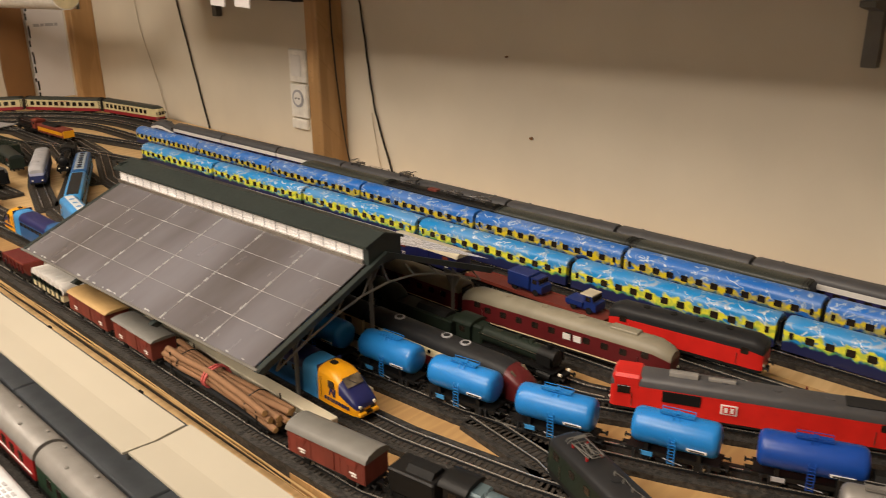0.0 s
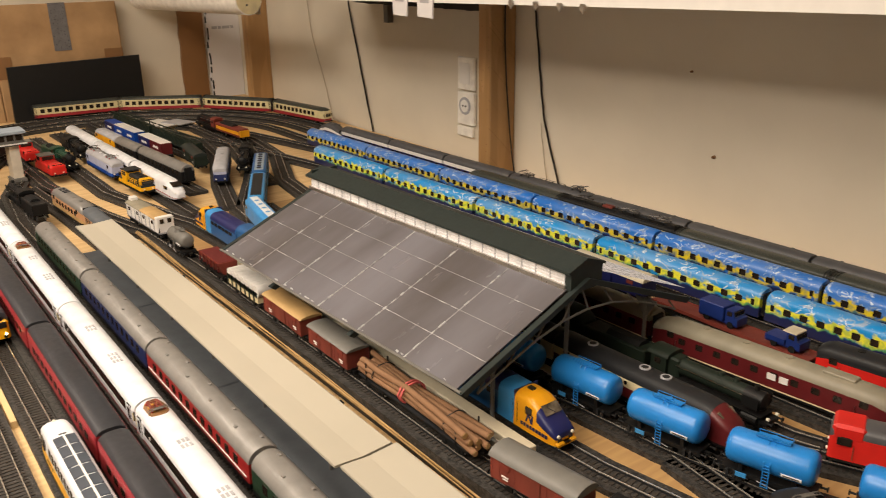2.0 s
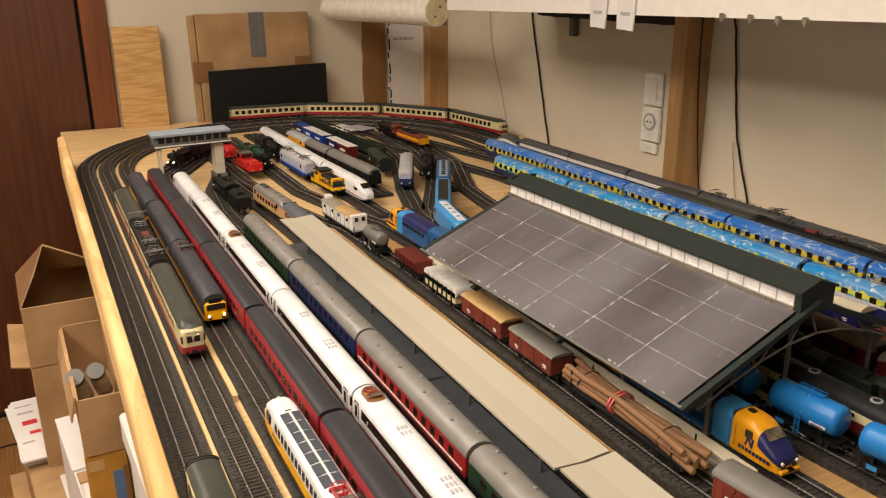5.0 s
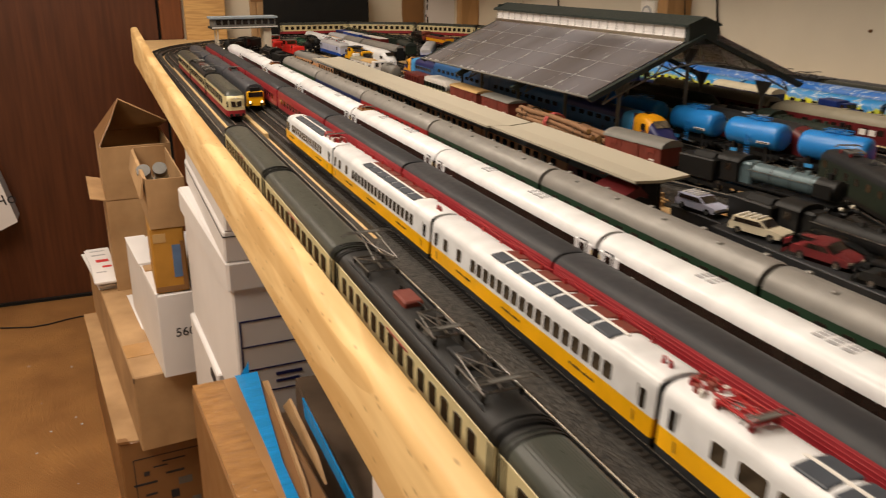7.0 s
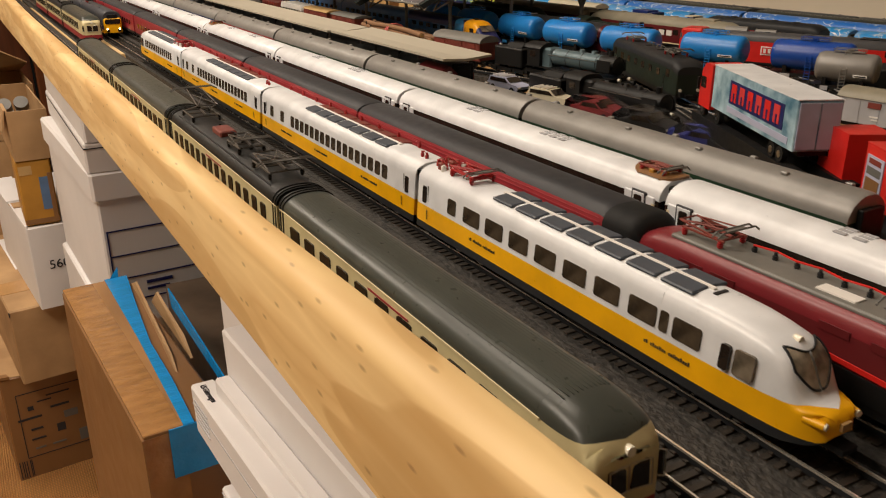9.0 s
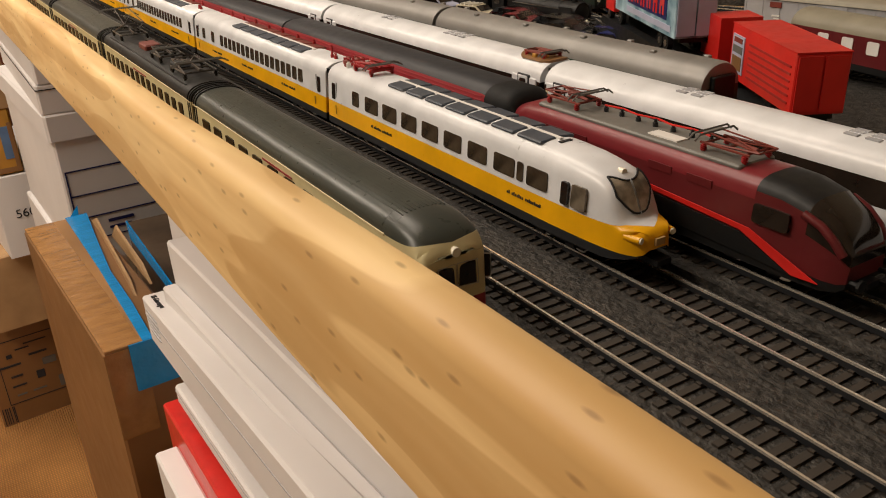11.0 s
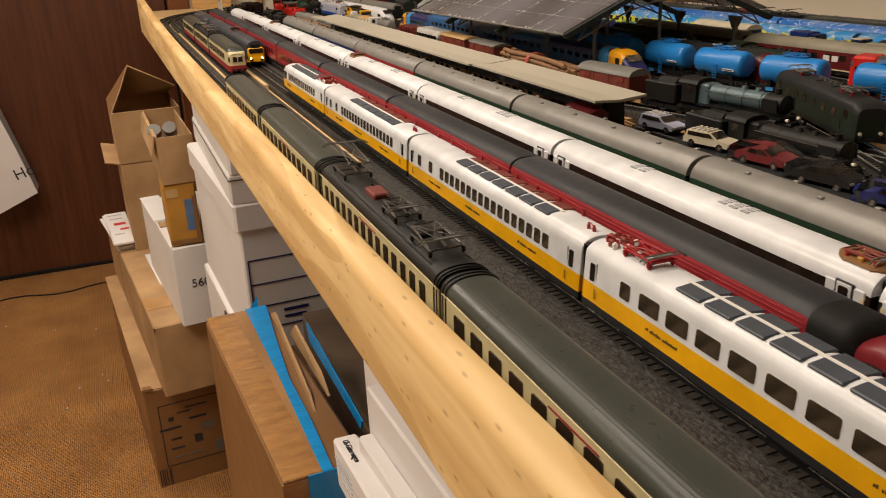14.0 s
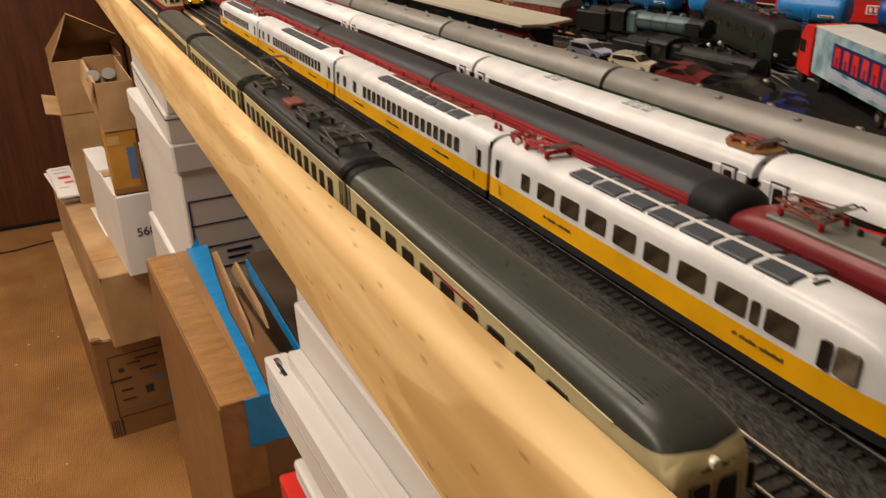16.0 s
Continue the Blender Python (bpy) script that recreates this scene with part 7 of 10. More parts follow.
# ---- orange and blue railcar train in the hall ----
def northern(L, nose):
    ob = thing("railcar", "blue railcar with bright yellow-orange cab" if nose else "dark blue railcar coach with pale blue band", "train car", "blue and orange railcar train")
    h = half_profile(0.0345, 0.007, 0.034, 0.0455, cuts=(0.0125, 0.0165, 0.0275), tuck=0.0008, power=2.8, n=7)
    bl = [(0.0125, "lower_side", "orange"), (0.0165, "line", "orange"), (0.0275, "mid_side", "rail_blue"), (0.06, "roof", "rail_blue")]
    if not nose:
        hull(ob, [(-L / 2, h), (L / 2, h)], bl)
    else:
        hull(ob, [(-L / 2 + 0.058, h), (L / 2, h)], [(0.0125, "lower_side", "orange"), (0.0165, "line", "orange"), (0.0345, "mid_side", "rail_blue", "mid blue side"), (0.06, "roof", "rail_blue")])
        hull(ob, [(-L / 2 + 0.084, [(x * 1.012, z * 1.006) for x, z in h]), (L / 2 - 0.004, [(x * 1.012, z * 1.006) for x, z in h])], [(0.0345, "rear_side", "rail_blue"), (0.06, "rear_roof", "navy", "dark navy roof")])
        hull(ob, [(-L / 2 + 0.0585, [(x * 1.008, z * 1.004) for x, z in h]), (-L / 2 + 0.0838, [(x * 1.008, z * 1.004) for x, z in h])], [(0.0345, "band_side", "light_blue"), (0.06, "band_roof", "light_blue", "light blue band")])
        nose_st = [(-L / 2 + d, scaled(h, sw, zt, z0)) for d, sw, zt, z0 in ((0, 0.74, 0.0180, 0.008), (0.0012, 0.83, 0.0205, 0.007), (0.007, 0.90, 0.0245, 0.007), (0.0165, 0.95, 0.0315, 0.007), (0.0255, 0.98, 0.0390, 0.007), (0.031, 0.995, 0.0430, 0.007), (0.037, 1.005, 0.0452, 0.007), (0.046, 1.01, 0.0460, 0.007), (0.058, 1.01, 0.0460, 0.007))]
        hull(ob, nose_st[4:], [(0.06, "cab", "orange", "bright yellow-orange rounded cab")])
        hull(ob, nose_st[:5], [(0.0165, "nose_front", "orange", "yellow-orange nose front"), (0.06, "screen_mask", "navy", "navy blue screen mask")])
        part("windscreen", Geo().add([(-0.0112, 0.0165, 0.0320), (0.0112, 0.0165, 0.0320), (0.0108, 0.0255, 0.0395), (-0.0108, 0.0255, 0.0395)], [(0, 1, 2, 3)]), "pale_glass", ob, at=(0, -L / 2 - 0.0004, 0.0006))
        for s in (-1, 1):
            part("lamp_slot", Geo().cbox(s * 0.0075 - 0.003, s * 0.0075 + 0.003, -0.0008, 0.003, 0.0105, 0.0135, 0.0004), "ink", ob, at=(0, -L / 2, 0))
            part("door_line", Geo().box(s * 0.0175 - 0.0002, s * 0.0175 + 0.0002, 0.0525, 0.0528, 0.012, 0.036).box(s * 0.0175 - 0.0002, s * 0.0175 + 0.0002, 0.0600, 0.0603, 0.012, 0.036), "ink", ob, at=(0, -L / 2, 0))
        part("wiper", Geo().tube((0.001, 0.0165, 0.0325), (-0.006, 0.0225, 0.0378), 0.0004, 5), "ink", ob, at=(0, -L / 2 - 0.0012, 0.0014))
        for s in (-1, 1):
            part("side_emblem", Geo().prism([(0.030, 0.019), (0.032, 0.019), (0.036, 0.026), (0.038, 0.019), (0.040, 0.019), (0.037, 0.0285), (0.035, 0.0285), (0.032, 0.022), (0.031, 0.0285), (0.029, 0.0285)], "x", s * 0.0174 - 0.0003, s * 0.0174 + 0.0003), "navy", ob, "dark angular emblem", at=(0, -L / 2, 0))
            for i in range(9):
                part("letter_bar", Geo().box(s * 0.0174 - 0.0003, s * 0.0174 + 0.0003, 0.008 + 0.0045 * i, 0.0112 + 0.0045 * i, 0.0125, 0.0162), "navy", ob, at=(0, -L / 2, 0))
            pane(ob, "cab_window", "glass", s, -L / 2 + 0.036, 0.0275, 0.036, 0.009, 0.0172, 0.001)
            part("headlight", Geo().tube((s * 0.0095, -0.0015, 0.0165), (s * 0.0095, 0.002, 0.0165), 0.0018, 8), "lens", ob, at=(0, -L / 2, 0))
        part("bumper", Geo().cbox(-0.013, 0.013, -L / 2 - 0.004, -L / 2 + 0.004, 0.007, 0.0105, 0.001), "orange", ob)
        part("roof_horn", Geo().cbox(-0.003, 0.003, -L / 2 + 0.046, -L / 2 + 0.054, 0.0455, 0.0478, 0.0006), "black", ob)
        part("roof_seam", Geo().box(-0.0160, 0.0160, -L / 2 + 0.0582, -L / 2 + 0.0595, 0.038, 0.0460), "coach_blue", ob)
    for s in (-1, 1):
        for y in even(10 if not nose else 6, -L / 2 + (0.085 if nose else 0.015), L / 2 - 0.015):
            pane(ob, "window", "glass", s, y, 0.0265, 0.0325, 0.013, 0.0168, 0.0009)
    for e in (-1, 1):
        bogie(ob, e * (L / 2 - 0.05))
    underframe(ob, L)
    return ob


n1 = put(northern(0.235, True), NL, 0.6625)
n2 = put(northern(0.26, False), NL, 0.9125)
n3 = put(copy_thing(n2, pose(0, 0, 0)), NL, 1.1755)
put(northern(0.195, True), NL, 1.4065, RZ, 180)

# ---- locomotives and railcars beyond the tanks ----
def box_loco(name, label, L, body, roof, nose=0.012, w=0.0345, zs=0.036, zt=0.0455, bands=None, slope=0.84, pant=0, wins=((), 0.026, 0.033), cab=True, group="", cat="locomotive", power=2.6):
    ob = thing(name, label, cat, group)
    bands = bands or [(0.0115, "skirt", "black"), (zs, "body", body), (0.06, "roof", roof)]
    h = half_profile(w, 0.007, zs, zt, cuts=[b_[0] for b_ in bands], tuck=0.0008, power=power, n=6)
    nn = [(0, slope * 0.92, zt * slope), (nose * 0.3, 0.5 + slope * 0.5, zt * (0.45 + 0.55 * slope)), (nose, 1, zt)]
    hull(ob, [(-L / 2 + d, scaled(h, sw, z)) for d, sw, z in nn] + [(0, h)] + [(L / 2 - d, scaled(h, sw, z)) for d, sw, z in reversed(nn)], bands)
    for s in (-1, 1):
        for y, ww in wins[0]:
            pane(ob, "window", "glass", s, y, wins[1], wins[2], ww, w / 2 - 0.0005, 0.001)
        for e in (-1, 1):
            part("headlight", Geo().tube((s * 0.0095, e * (L / 2 - 0.001), 0.0150), (s * 0.0095, e * (L / 2 + 0.0015), 0.0150), 0.0017, 8), "lens", ob)
            if cab:
                pane(ob, "cab_window", "glass", s, e * (L / 2 - nose - 0.008), 0.0265, 0.0340, 0.009, w / 2 - 0.0006, 0.001)
            part("grab_rail", Geo().tube((s * (w / 2 + 0.0003), e * (L / 2 - nose - 0.016), 0.012), (s * (w / 2 + 0.0003), e * (L / 2 - nose - 0.016), 0.026), 0.0004, 5), "steel", ob)
    for e in (-1, 1):
        part("windscreen", Geo().cbox(-0.0115, 0.0115, -0.0012, 0.0012, 0.0245, 0.0335, 0.0006), "glass", ob, at=pose(0, e * (L / 2 - nose * 0.12), 0.0005, e * 9, 0, 0))
        buffers(ob, e * L / 2, e)
        bogie(ob, e * (L / 2 - 0.048))
    for y in even(4, -L * 0.36, L * 0.36):
        part("roof_fan", Geo().tube((0, y, zt - 0.001), (0, y, zt + 0.0009), 0.0045, 14), roof, ob)
    if pant:
        pantograph(ob, -L * 0.3, zt + 0.0005, "red_gear" if pant == 2 else "strut_grey", 0.006)
        pantograph(ob, L * 0.3, zt + 0.0005, "red_gear" if pant == 2 else "strut_grey", 0.006, -1)
        insulators(ob, even(5, -L * 0.15, L * 0.15), zt, "red_gear" if pant == 2 else "strut_grey", 0.003)
    underframe(ob, L)
    return ob


ml = thing("diesel_locomotive", "maroon and cream diesel locomotive with dark grey roof", "locomotive")
hm = half_profile(0.0345, 0.007, 0.0325, 0.0455, cuts=(0.011, 0.023), tuck=0.0008, power=2.4, n=7)
hull(ml, [(-0.094, scaled(hm, 1, 0.0440)), (-0.082, hm), (0.0, hm), (0.118, hm), (0.121, scaled(hm, 0.96, 0.044))], [(0.011, "skirt", "black"), (0.023, "lower_side", "maroon"), (0.0325, "upper_side", "cream", "cream upper side"), (0.06, "roof", "dark_grey")])
hull(ml, [(-0.121 + d, scaled(hm, sw, zt, 0.0075)) for d, sw, zt in ((0, 0.50, 0.0230), (0.002, 0.66, 0.0275), (0.006, 0.82, 0.0320), (0.012, 0.92, 0.0355), (0.018, 0.97, 0.0395), (0.0272, 1.0, 0.0438))], [(0.0095, "nose_skirt", "black"), (0.06, "nose_cover", "maroon", "rounded maroon nose")])
for s in (-1, 1):
    part("windscreen", Geo().cbox(-0.0045, 0.0045, -0.0008, 0.0008, 0.0, 0.0075, 0.0006), "pale_glass", ml, at=pose(s * 0.0062, -0.1045, 0.0362, -58, 0, s * -14))
    part("headlight", Geo().tube((s * 0.0085, -0.1195, 0.0185), (s * 0.0085, -0.116, 0.0185), 0.0019, 10), "lens", ml)
    for y in (-0.075, 0.10):
        pane(ml, "cab_window", "glass", s, y, 0.0255, 0.0318, 0.009, 0.0167, 0.001)
for e in (-1, 1):
    bogie(ml, e * 0.072)
    buffers(ml, e * 0.119, e)
underframe(ml, 0.24)
for y in (-0.028, 0.0, 0.075):
    part("fan_ring", Geo().tube((0, y, 0.0455), (0, y, 0.0468), 0.0062, 18), "grey_print", ml)
    part("fan_core", Geo().tube((0, y, 0.0460), (0, y, 0.0471), 0.0040, 16), "dark_grey", ml)
for s in (-1, 1):
    for y in (-0.05, -0.02, 0.012, 0.045):
        part("porthole", Geo().tube((s * 0.0160, y, 0.0282), (s * 0.0168, y, 0.0282), 0.0024, 12), "glass", ml)
put(ml, 0.893, 0.553, RZ, 1)
put(plain_coach("passenger_coach", "cream and dark coach with black roof in the hall", "hall coaches", 0.25, [(0.012, "skirt", "black"), (0.0335, "side", "cream"), (0.06, "roof", "dark_grey")], win=[(q, 0.011) for q in even(10, -0.11, 0.11)]), 0.889, 0.800)
put(box_loco("diesel_locomotive", "dark green diesel locomotive with rounded ends", 0.215, "loco_green", "loco_green", 0.018, slope=0.75), 0.956, 0.800)
RCB = [(0.0095, "skirt", "black"), (0.0112, "cream_line", "cream"), (0.034, "side", "maroon"), (0.06, "roof", "stone_roof", "pale stone-coloured rounded roof")]
mr = box_loco("railcar", "dark maroon railcar with pale beige roof and rounded end", 0.285, "maroon", "stone_roof", 0.020, bands=RCB, slope=0.80, zs=0.034, zt=0.0465, wins=([(q, 0.009) for q in even(9, -0.10, 0.11)], 0.0225, 0.030), cat="train car", power=2.1)
for y in (-0.03, -0.016):
    part("poster", Geo().box(-0.0178, -0.0168, y - 0.005, y + 0.005, 0.021, 0.0285), "shelf", mr)
part("roof_box", Geo().cbox(-0.007, 0.007, -0.10, -0.065, 0.0455, 0.0485, 0.001), "stone_roof", mr)
put(mr, 1.034, 0.496, RZ, 5)
put(plain_coach("railcar", "dark maroon railcar trailer with beige roof", "maroon railcars", 0.27, RCB, zs=0.034, zt=0.0465, win=[(q, 0.009) for q in even(11, -0.12, 0.12)], wz=(0.0225, 0.030)), 1.024, 0.780, RZ, 1)
r2 = box_loco("diesel_locomotive", "bright red diesel locomotive with black roof", 0.186, "red", "black", 0.012, slope=0.88, bands=[(0.0105, "skirt", "black"), (0.031, "body", "red"), (0.0365, "dark_grille_band", "dark_grey"), (0.06, "roof", "dark_grey")])
put(r2, 1.120, 0.380, RZ, 7)
db = box_loco("diesel_locomotive", "bright red heavy diesel locomotive with grey roof and white badge", 0.268, "red", "lead_grey", 0.006, slope=0.90, zs=0.0355, zt=0.0450, bands=[(0.0095, "skirt", "black"), (0.0345, "body", "red"), (0.06, "roof", "lead_grey")], power=3.4)
for s in (-1, 1):
    part("side_recess", Geo().box(s * 0.0171 - 0.0005, s * 0.0171 + 0.0005, 0.045, 0.082, 0.022, 0.0335), "black", db)
    part("badge", Geo().cbox(s * 0.0173 - 0.0006, s * 0.0173 + 0.0006, 0.010, 0.026, 0.019, 0.0295, 0.0004), "shelf", db, "white framed badge")
    part("badge_core", Geo().box(s * 0.0177 - 0.0006, s * 0.0177 + 0.0006, 0.0118, 0.0242, 0.0203, 0.0282), "red", db)
    for dy in (0.0135, 0.0192):
        part("badge_mark", Geo().box(s * 0.0180 - 0.0006, s * 0.0180 + 0.0006, dy, dy + 0.0032, 0.0215, 0.027), "shelf", db)
part("cab_top", Geo().cbox(-0.0168, 0.0168, 0.103, 0.1325, 0.033, 0.0458, 0.003), "red", db)
part("cab_side_window", Geo().cbox(-0.0178, -0.0168, 0.114, 0.127, 0.0255, 0.0335, 0.0004), "glass", db)
part("roof_grille", Geo().box(-0.010, 0.010, -0.122, -0.085, 0.0448, 0.0456), "dark_grey", db)
part("roof_pipe", Geo().tube((0, 0.05, 0.0455), (0, 0.078, 0.0455), 0.005, 10), "silver", db)
part("roof_pipe", Geo().tube((0, 0.014, 0.0455), (0, 0.040, 0.0455), 0.003, 10), "silver", db)
put(db, 1.0145, 0.2555, RZ, 24)
# flat wagons with small blue lorries
def small_lorry(label, L, col, cabcol, covered):
    ob = thing("model_lorry", label, "model truck", "small blue lorries")
    part("frame", Geo().box(-0.010, 0.010, -L / 2, L / 2, 0.004, 0.007), "navy", ob)
    part("cab", Geo().prism([(-L / 2, 0.006), (-L / 2 + 0.018, 0.006), (-L / 2 + 0.018, 0.024), (-L / 2 + 0.007, 0.024), (-L / 2 + 0.004, 0.0155), (-L / 2, 0.0145)], "x", -0.011, 0.011), col, ob)
    part("windscreen", Geo().box(-0.0095, 0.0095, -L / 2 + 0.0045, -L / 2 + 0.0065, 0.0165, 0.0228), "glass", ob)
    if covered:
        part("box_body", Geo().cbox(-0.0125, 0.0125, -L / 2 + 0.020, L / 2, 0.007, 0.026, 0.001), col, ob)
    else:
        part("roof_cover", Geo().cbox(-0.0112, 0.0112, -L / 2 + 0.006, -L / 2 + 0.024, 0.024, 0.0255, 0.0006), cabcol, ob)
        part("load_bed", Geo().box(-0.0118, 0.0118, -L / 2 + 0.020, L / 2, 0.007, 0.013), col, ob)
    for s in (-1, 1):
        for y in (-L / 2 + 0.010, L / 2 - 0.012):
            part("wheel", Geo().tube((s * 0.0085, y, 0.0045), (s * 0.0115, y, 0.0045), 0.0045, 12), "rubber", ob)
        part("cab_door_window", Geo().box(s * 0.0111 - 0.0003, s * 0.0111 + 0.0003, -L / 2 + 0.008, -L / 2 + 0.0155, 0.0165, 0.0225), "glass", ob)
    return ob


fw = thing("flat_wagon", "brown flat wagon carrying small blue lorries", "goods wagon")
chassis(fw, 0.235, 4)
part("deck", Geo().box(-0.0150, 0.0150, -0.1175, 0.1175, 0.0125, 0.0150), "flatbed_red", fw)
for s in (-1, 1):
    part("side_sill", Geo().box(s * 0.0150 - 0.0006, s * 0.0150 + 0.0006, -0.1175, 0.1175, 0.0115, 0.0160), "ox_red", fw)
put(fw, 1.118, 0.600, RZ, -1)
put(small_lorry("dark blue covered toy lorry on a flat wagon", 0.058, "lorry_blue", "lorry_blue", True), 1.118, 0.612, RZ + 0.0302, -1)
put(small_lorry("dark blue toy lorry with cream cab roof", 0.046, "lorry_blue", "beige", False), 1.117, 0.520, RZ + 0.0302, -1)
put(van("dark blue van wagon with pale grey roof", 0.14, "navy", "beige"), 1.116, 0.800, RZ, 0)
# catenary frames lying as scrap by the red engines
sc_ = thing("scrap_frame", "grey plastic bridge frame lying flat beside the track", "model part")
part("deck_plate", Geo().box(-0.014, 0.014, -0.115, 0.115, 0.004, 0.007), "grey_print", sc_)
random.seed(11)
for i in range(16):
    y = -0.11 + 0.0145 * i
    part("peg", Geo().tube((random.uniform(-0.008, 0.008), y, 0.007), (random.uniform(-0.008, 0.008), y, 0.007 + random.uniform(0.006, 0.016)), 0.0013, 6), "ox_red" if i % 4 == 0 else "dark_grey", sc_)
for s in (-1, 1):
    part("side_girder", Geo().box(s * 0.014 - 0.001, s * 0.014 + 0.001, -0.115, 0.115, 0.002, 0.010), "strut_grey", sc_)
put(sc_, 1.126, 0.172, TOP + 0.0146, 14)

# ---- painted coaches and the train by the wall ----
def gogh_coach(matname, L, word, group):
    ob = thing("passenger_coach", word, "train car", group)
    h = half_profile(0.034, 0.007, 0.034, 0.0465, cuts=(0.012,), tuck=0.0006, power=2.2, n=8)
    hull(ob, [(-L / 2, scaled(h, 0.96, 0.0452)), (-L / 2 + 0.003, h), (L / 2 - 0.003, h), (L / 2, scaled(h, 0.96, 0.0452))], [(0.06, "painted_body", matname)])
    for s in (-1, 1):
        for y in even(11, -L / 2 + 0.02, L / 2 - 0.02):
            pane(ob, "window", "glass", s, y, 0.0228, 0.0318, 0.0105, 0.0167, 0.0009)
        for e in (-1, 1):
            pane(ob, "door_window", "glass", s, e * (L / 2 - 0.010), 0.0235, 0.0320, 0.005, 0.0167, 0.0009)
    for e in (-1, 1):
        part("gangway", Geo().cbox(-0.009, 0.009, e * (L / 2 + 0.0018) - 0.0018, e * (L / 2 + 0.0018) + 0.0018, 0.011, 0.040, 0.0006), "black", ob)
        bogie(ob, e * (L / 2 - 0.045))
        buffers(ob, e * L / 2, e)
    part("underframe_box", Geo().box(-0.0155, 0.0155, -L * 0.36, L * 0.36, 0.0045, 0.0085), "navy", ob)
    return ob


gf = gogh_coach("gogh_front", 0.294, "coach painted with blue sky, white strokes and yellow flowers", "painted sky coaches")
gb = gogh_coach("gogh_back", 0.283, "coach painted with deep blue sky and yellow cornfield", "painted cornfield coaches")
for k in range(7):
    y = 1.676 - 0.3035 * k
    put(gf if k == 0 else copy_thing(gf, pose(0, 0, 0)), 1.196 + 0.030 * (1.66 - y), y, RZ, 1.7)
    yb = 1.884 - 0.2895 * k
    put(gb if k == 0 else copy_thing(gb, pose(0, 0, 0)), 1.284 + 0.026 * (1.87 - yb), yb, RZ, 1.5)
PV = [(0.0105, "skirt", "black"), (0.026, "side", "violet", "dark violet-blue side"), (0.034, "white_band", "shelf", "white upper band"), (0.06, "roof", "lead_grey")]
pv = plain_coach("passenger_coach", "violet-blue coach with white band and grey roof", "violet and white train", 0.2185, PV, win=[(q, 0.010) for q in even(10, -0.10, 0.10)], wz=(0.0185, 0.0250), roof_bits=3, glazed=(-1,))
pp = None
for k in range(10):
    y = 1.879 - 0.2236 * k
    c = put(pv if k == 0 else copy_thing(pv, pose(0, 0, 0)), 1.368 + 0.026 * (1.9 - y), y, RZ, 1.5)
    pp = c if k == 3 else pp
for y in (-0.075, 0.07):
    pantograph(pp, y, 0.046, "gear_steel", 0.008, 1 if y < 0 else -1)
insulators(pp, even(5, -0.045, 0.045), 0.0455, "black", 0.003)
vn = box_loco("electric_locomotive", "violet-blue power car with white band and sloping grey nose", 0.125, "violet", "lead_grey", 0.05, slope=0.55, bands=PV, cab=False)
put(vn, 1.360, 2.053, RZ, 2)
# the express cars that pass between the painted coaches and the violet train
for c_, yc, tn_ in ((tn, 1.264, 181.5), (tp, 0.9925, 1.5), (tc_, 0.7255, 1.5), (tc_, 0.4585, 1.5)):
    put(copy_thing(c_, pose(0, 0, 0)), 1.337 + 0.026 * (1.30 - yc), yc, RZ, tn_)
# small wooden sheds between the painted coaches and the hall
for x, y in ((1.118, 1.60), (1.108, 1.43)):
    sd = thing("loading_ramp", "small tan wooden block with curved top", "model building")
    n = 8
    part("block", Geo().prism([(0.017 * math.cos(math.pi * k / n), 0.014 + 0.010 * math.sin(math.pi * k / n)) for k in range(n + 1)] + [(-0.017, 0.0), (0.017, 0.0)], "y", -0.045, 0.045), "tan", sd, smooth=40)
    part("end_board", Geo().box(-0.0172, 0.0172, -0.0462, -0.0452, 0.0, 0.018), "card_dark", sd)
    put(sd, x, y, TOP + 0.001, 2)
# bits of scenery by the painted coaches
random.seed(21)
for i in range(5):
    wb = thing("window_sprue", "small white plastic frame lying on the table", "model part")
    part("frame", Geo().box(-0.010, 0.010, -0.018, 0.018, 0.0, 0.0012), "shelf", wb)
    part("cross_bar", Geo().box(-0.001, 0.001, -0.017, 0.017, 0.0012, 0.0022), "shelf", wb)
    put(wb, 1.118 + random.uniform(-0.006, 0.006), 1.26 - 0.075 * i, RZ + 0.020 if i < 0 else RZ + 0.001, random.uniform(-25, 25))


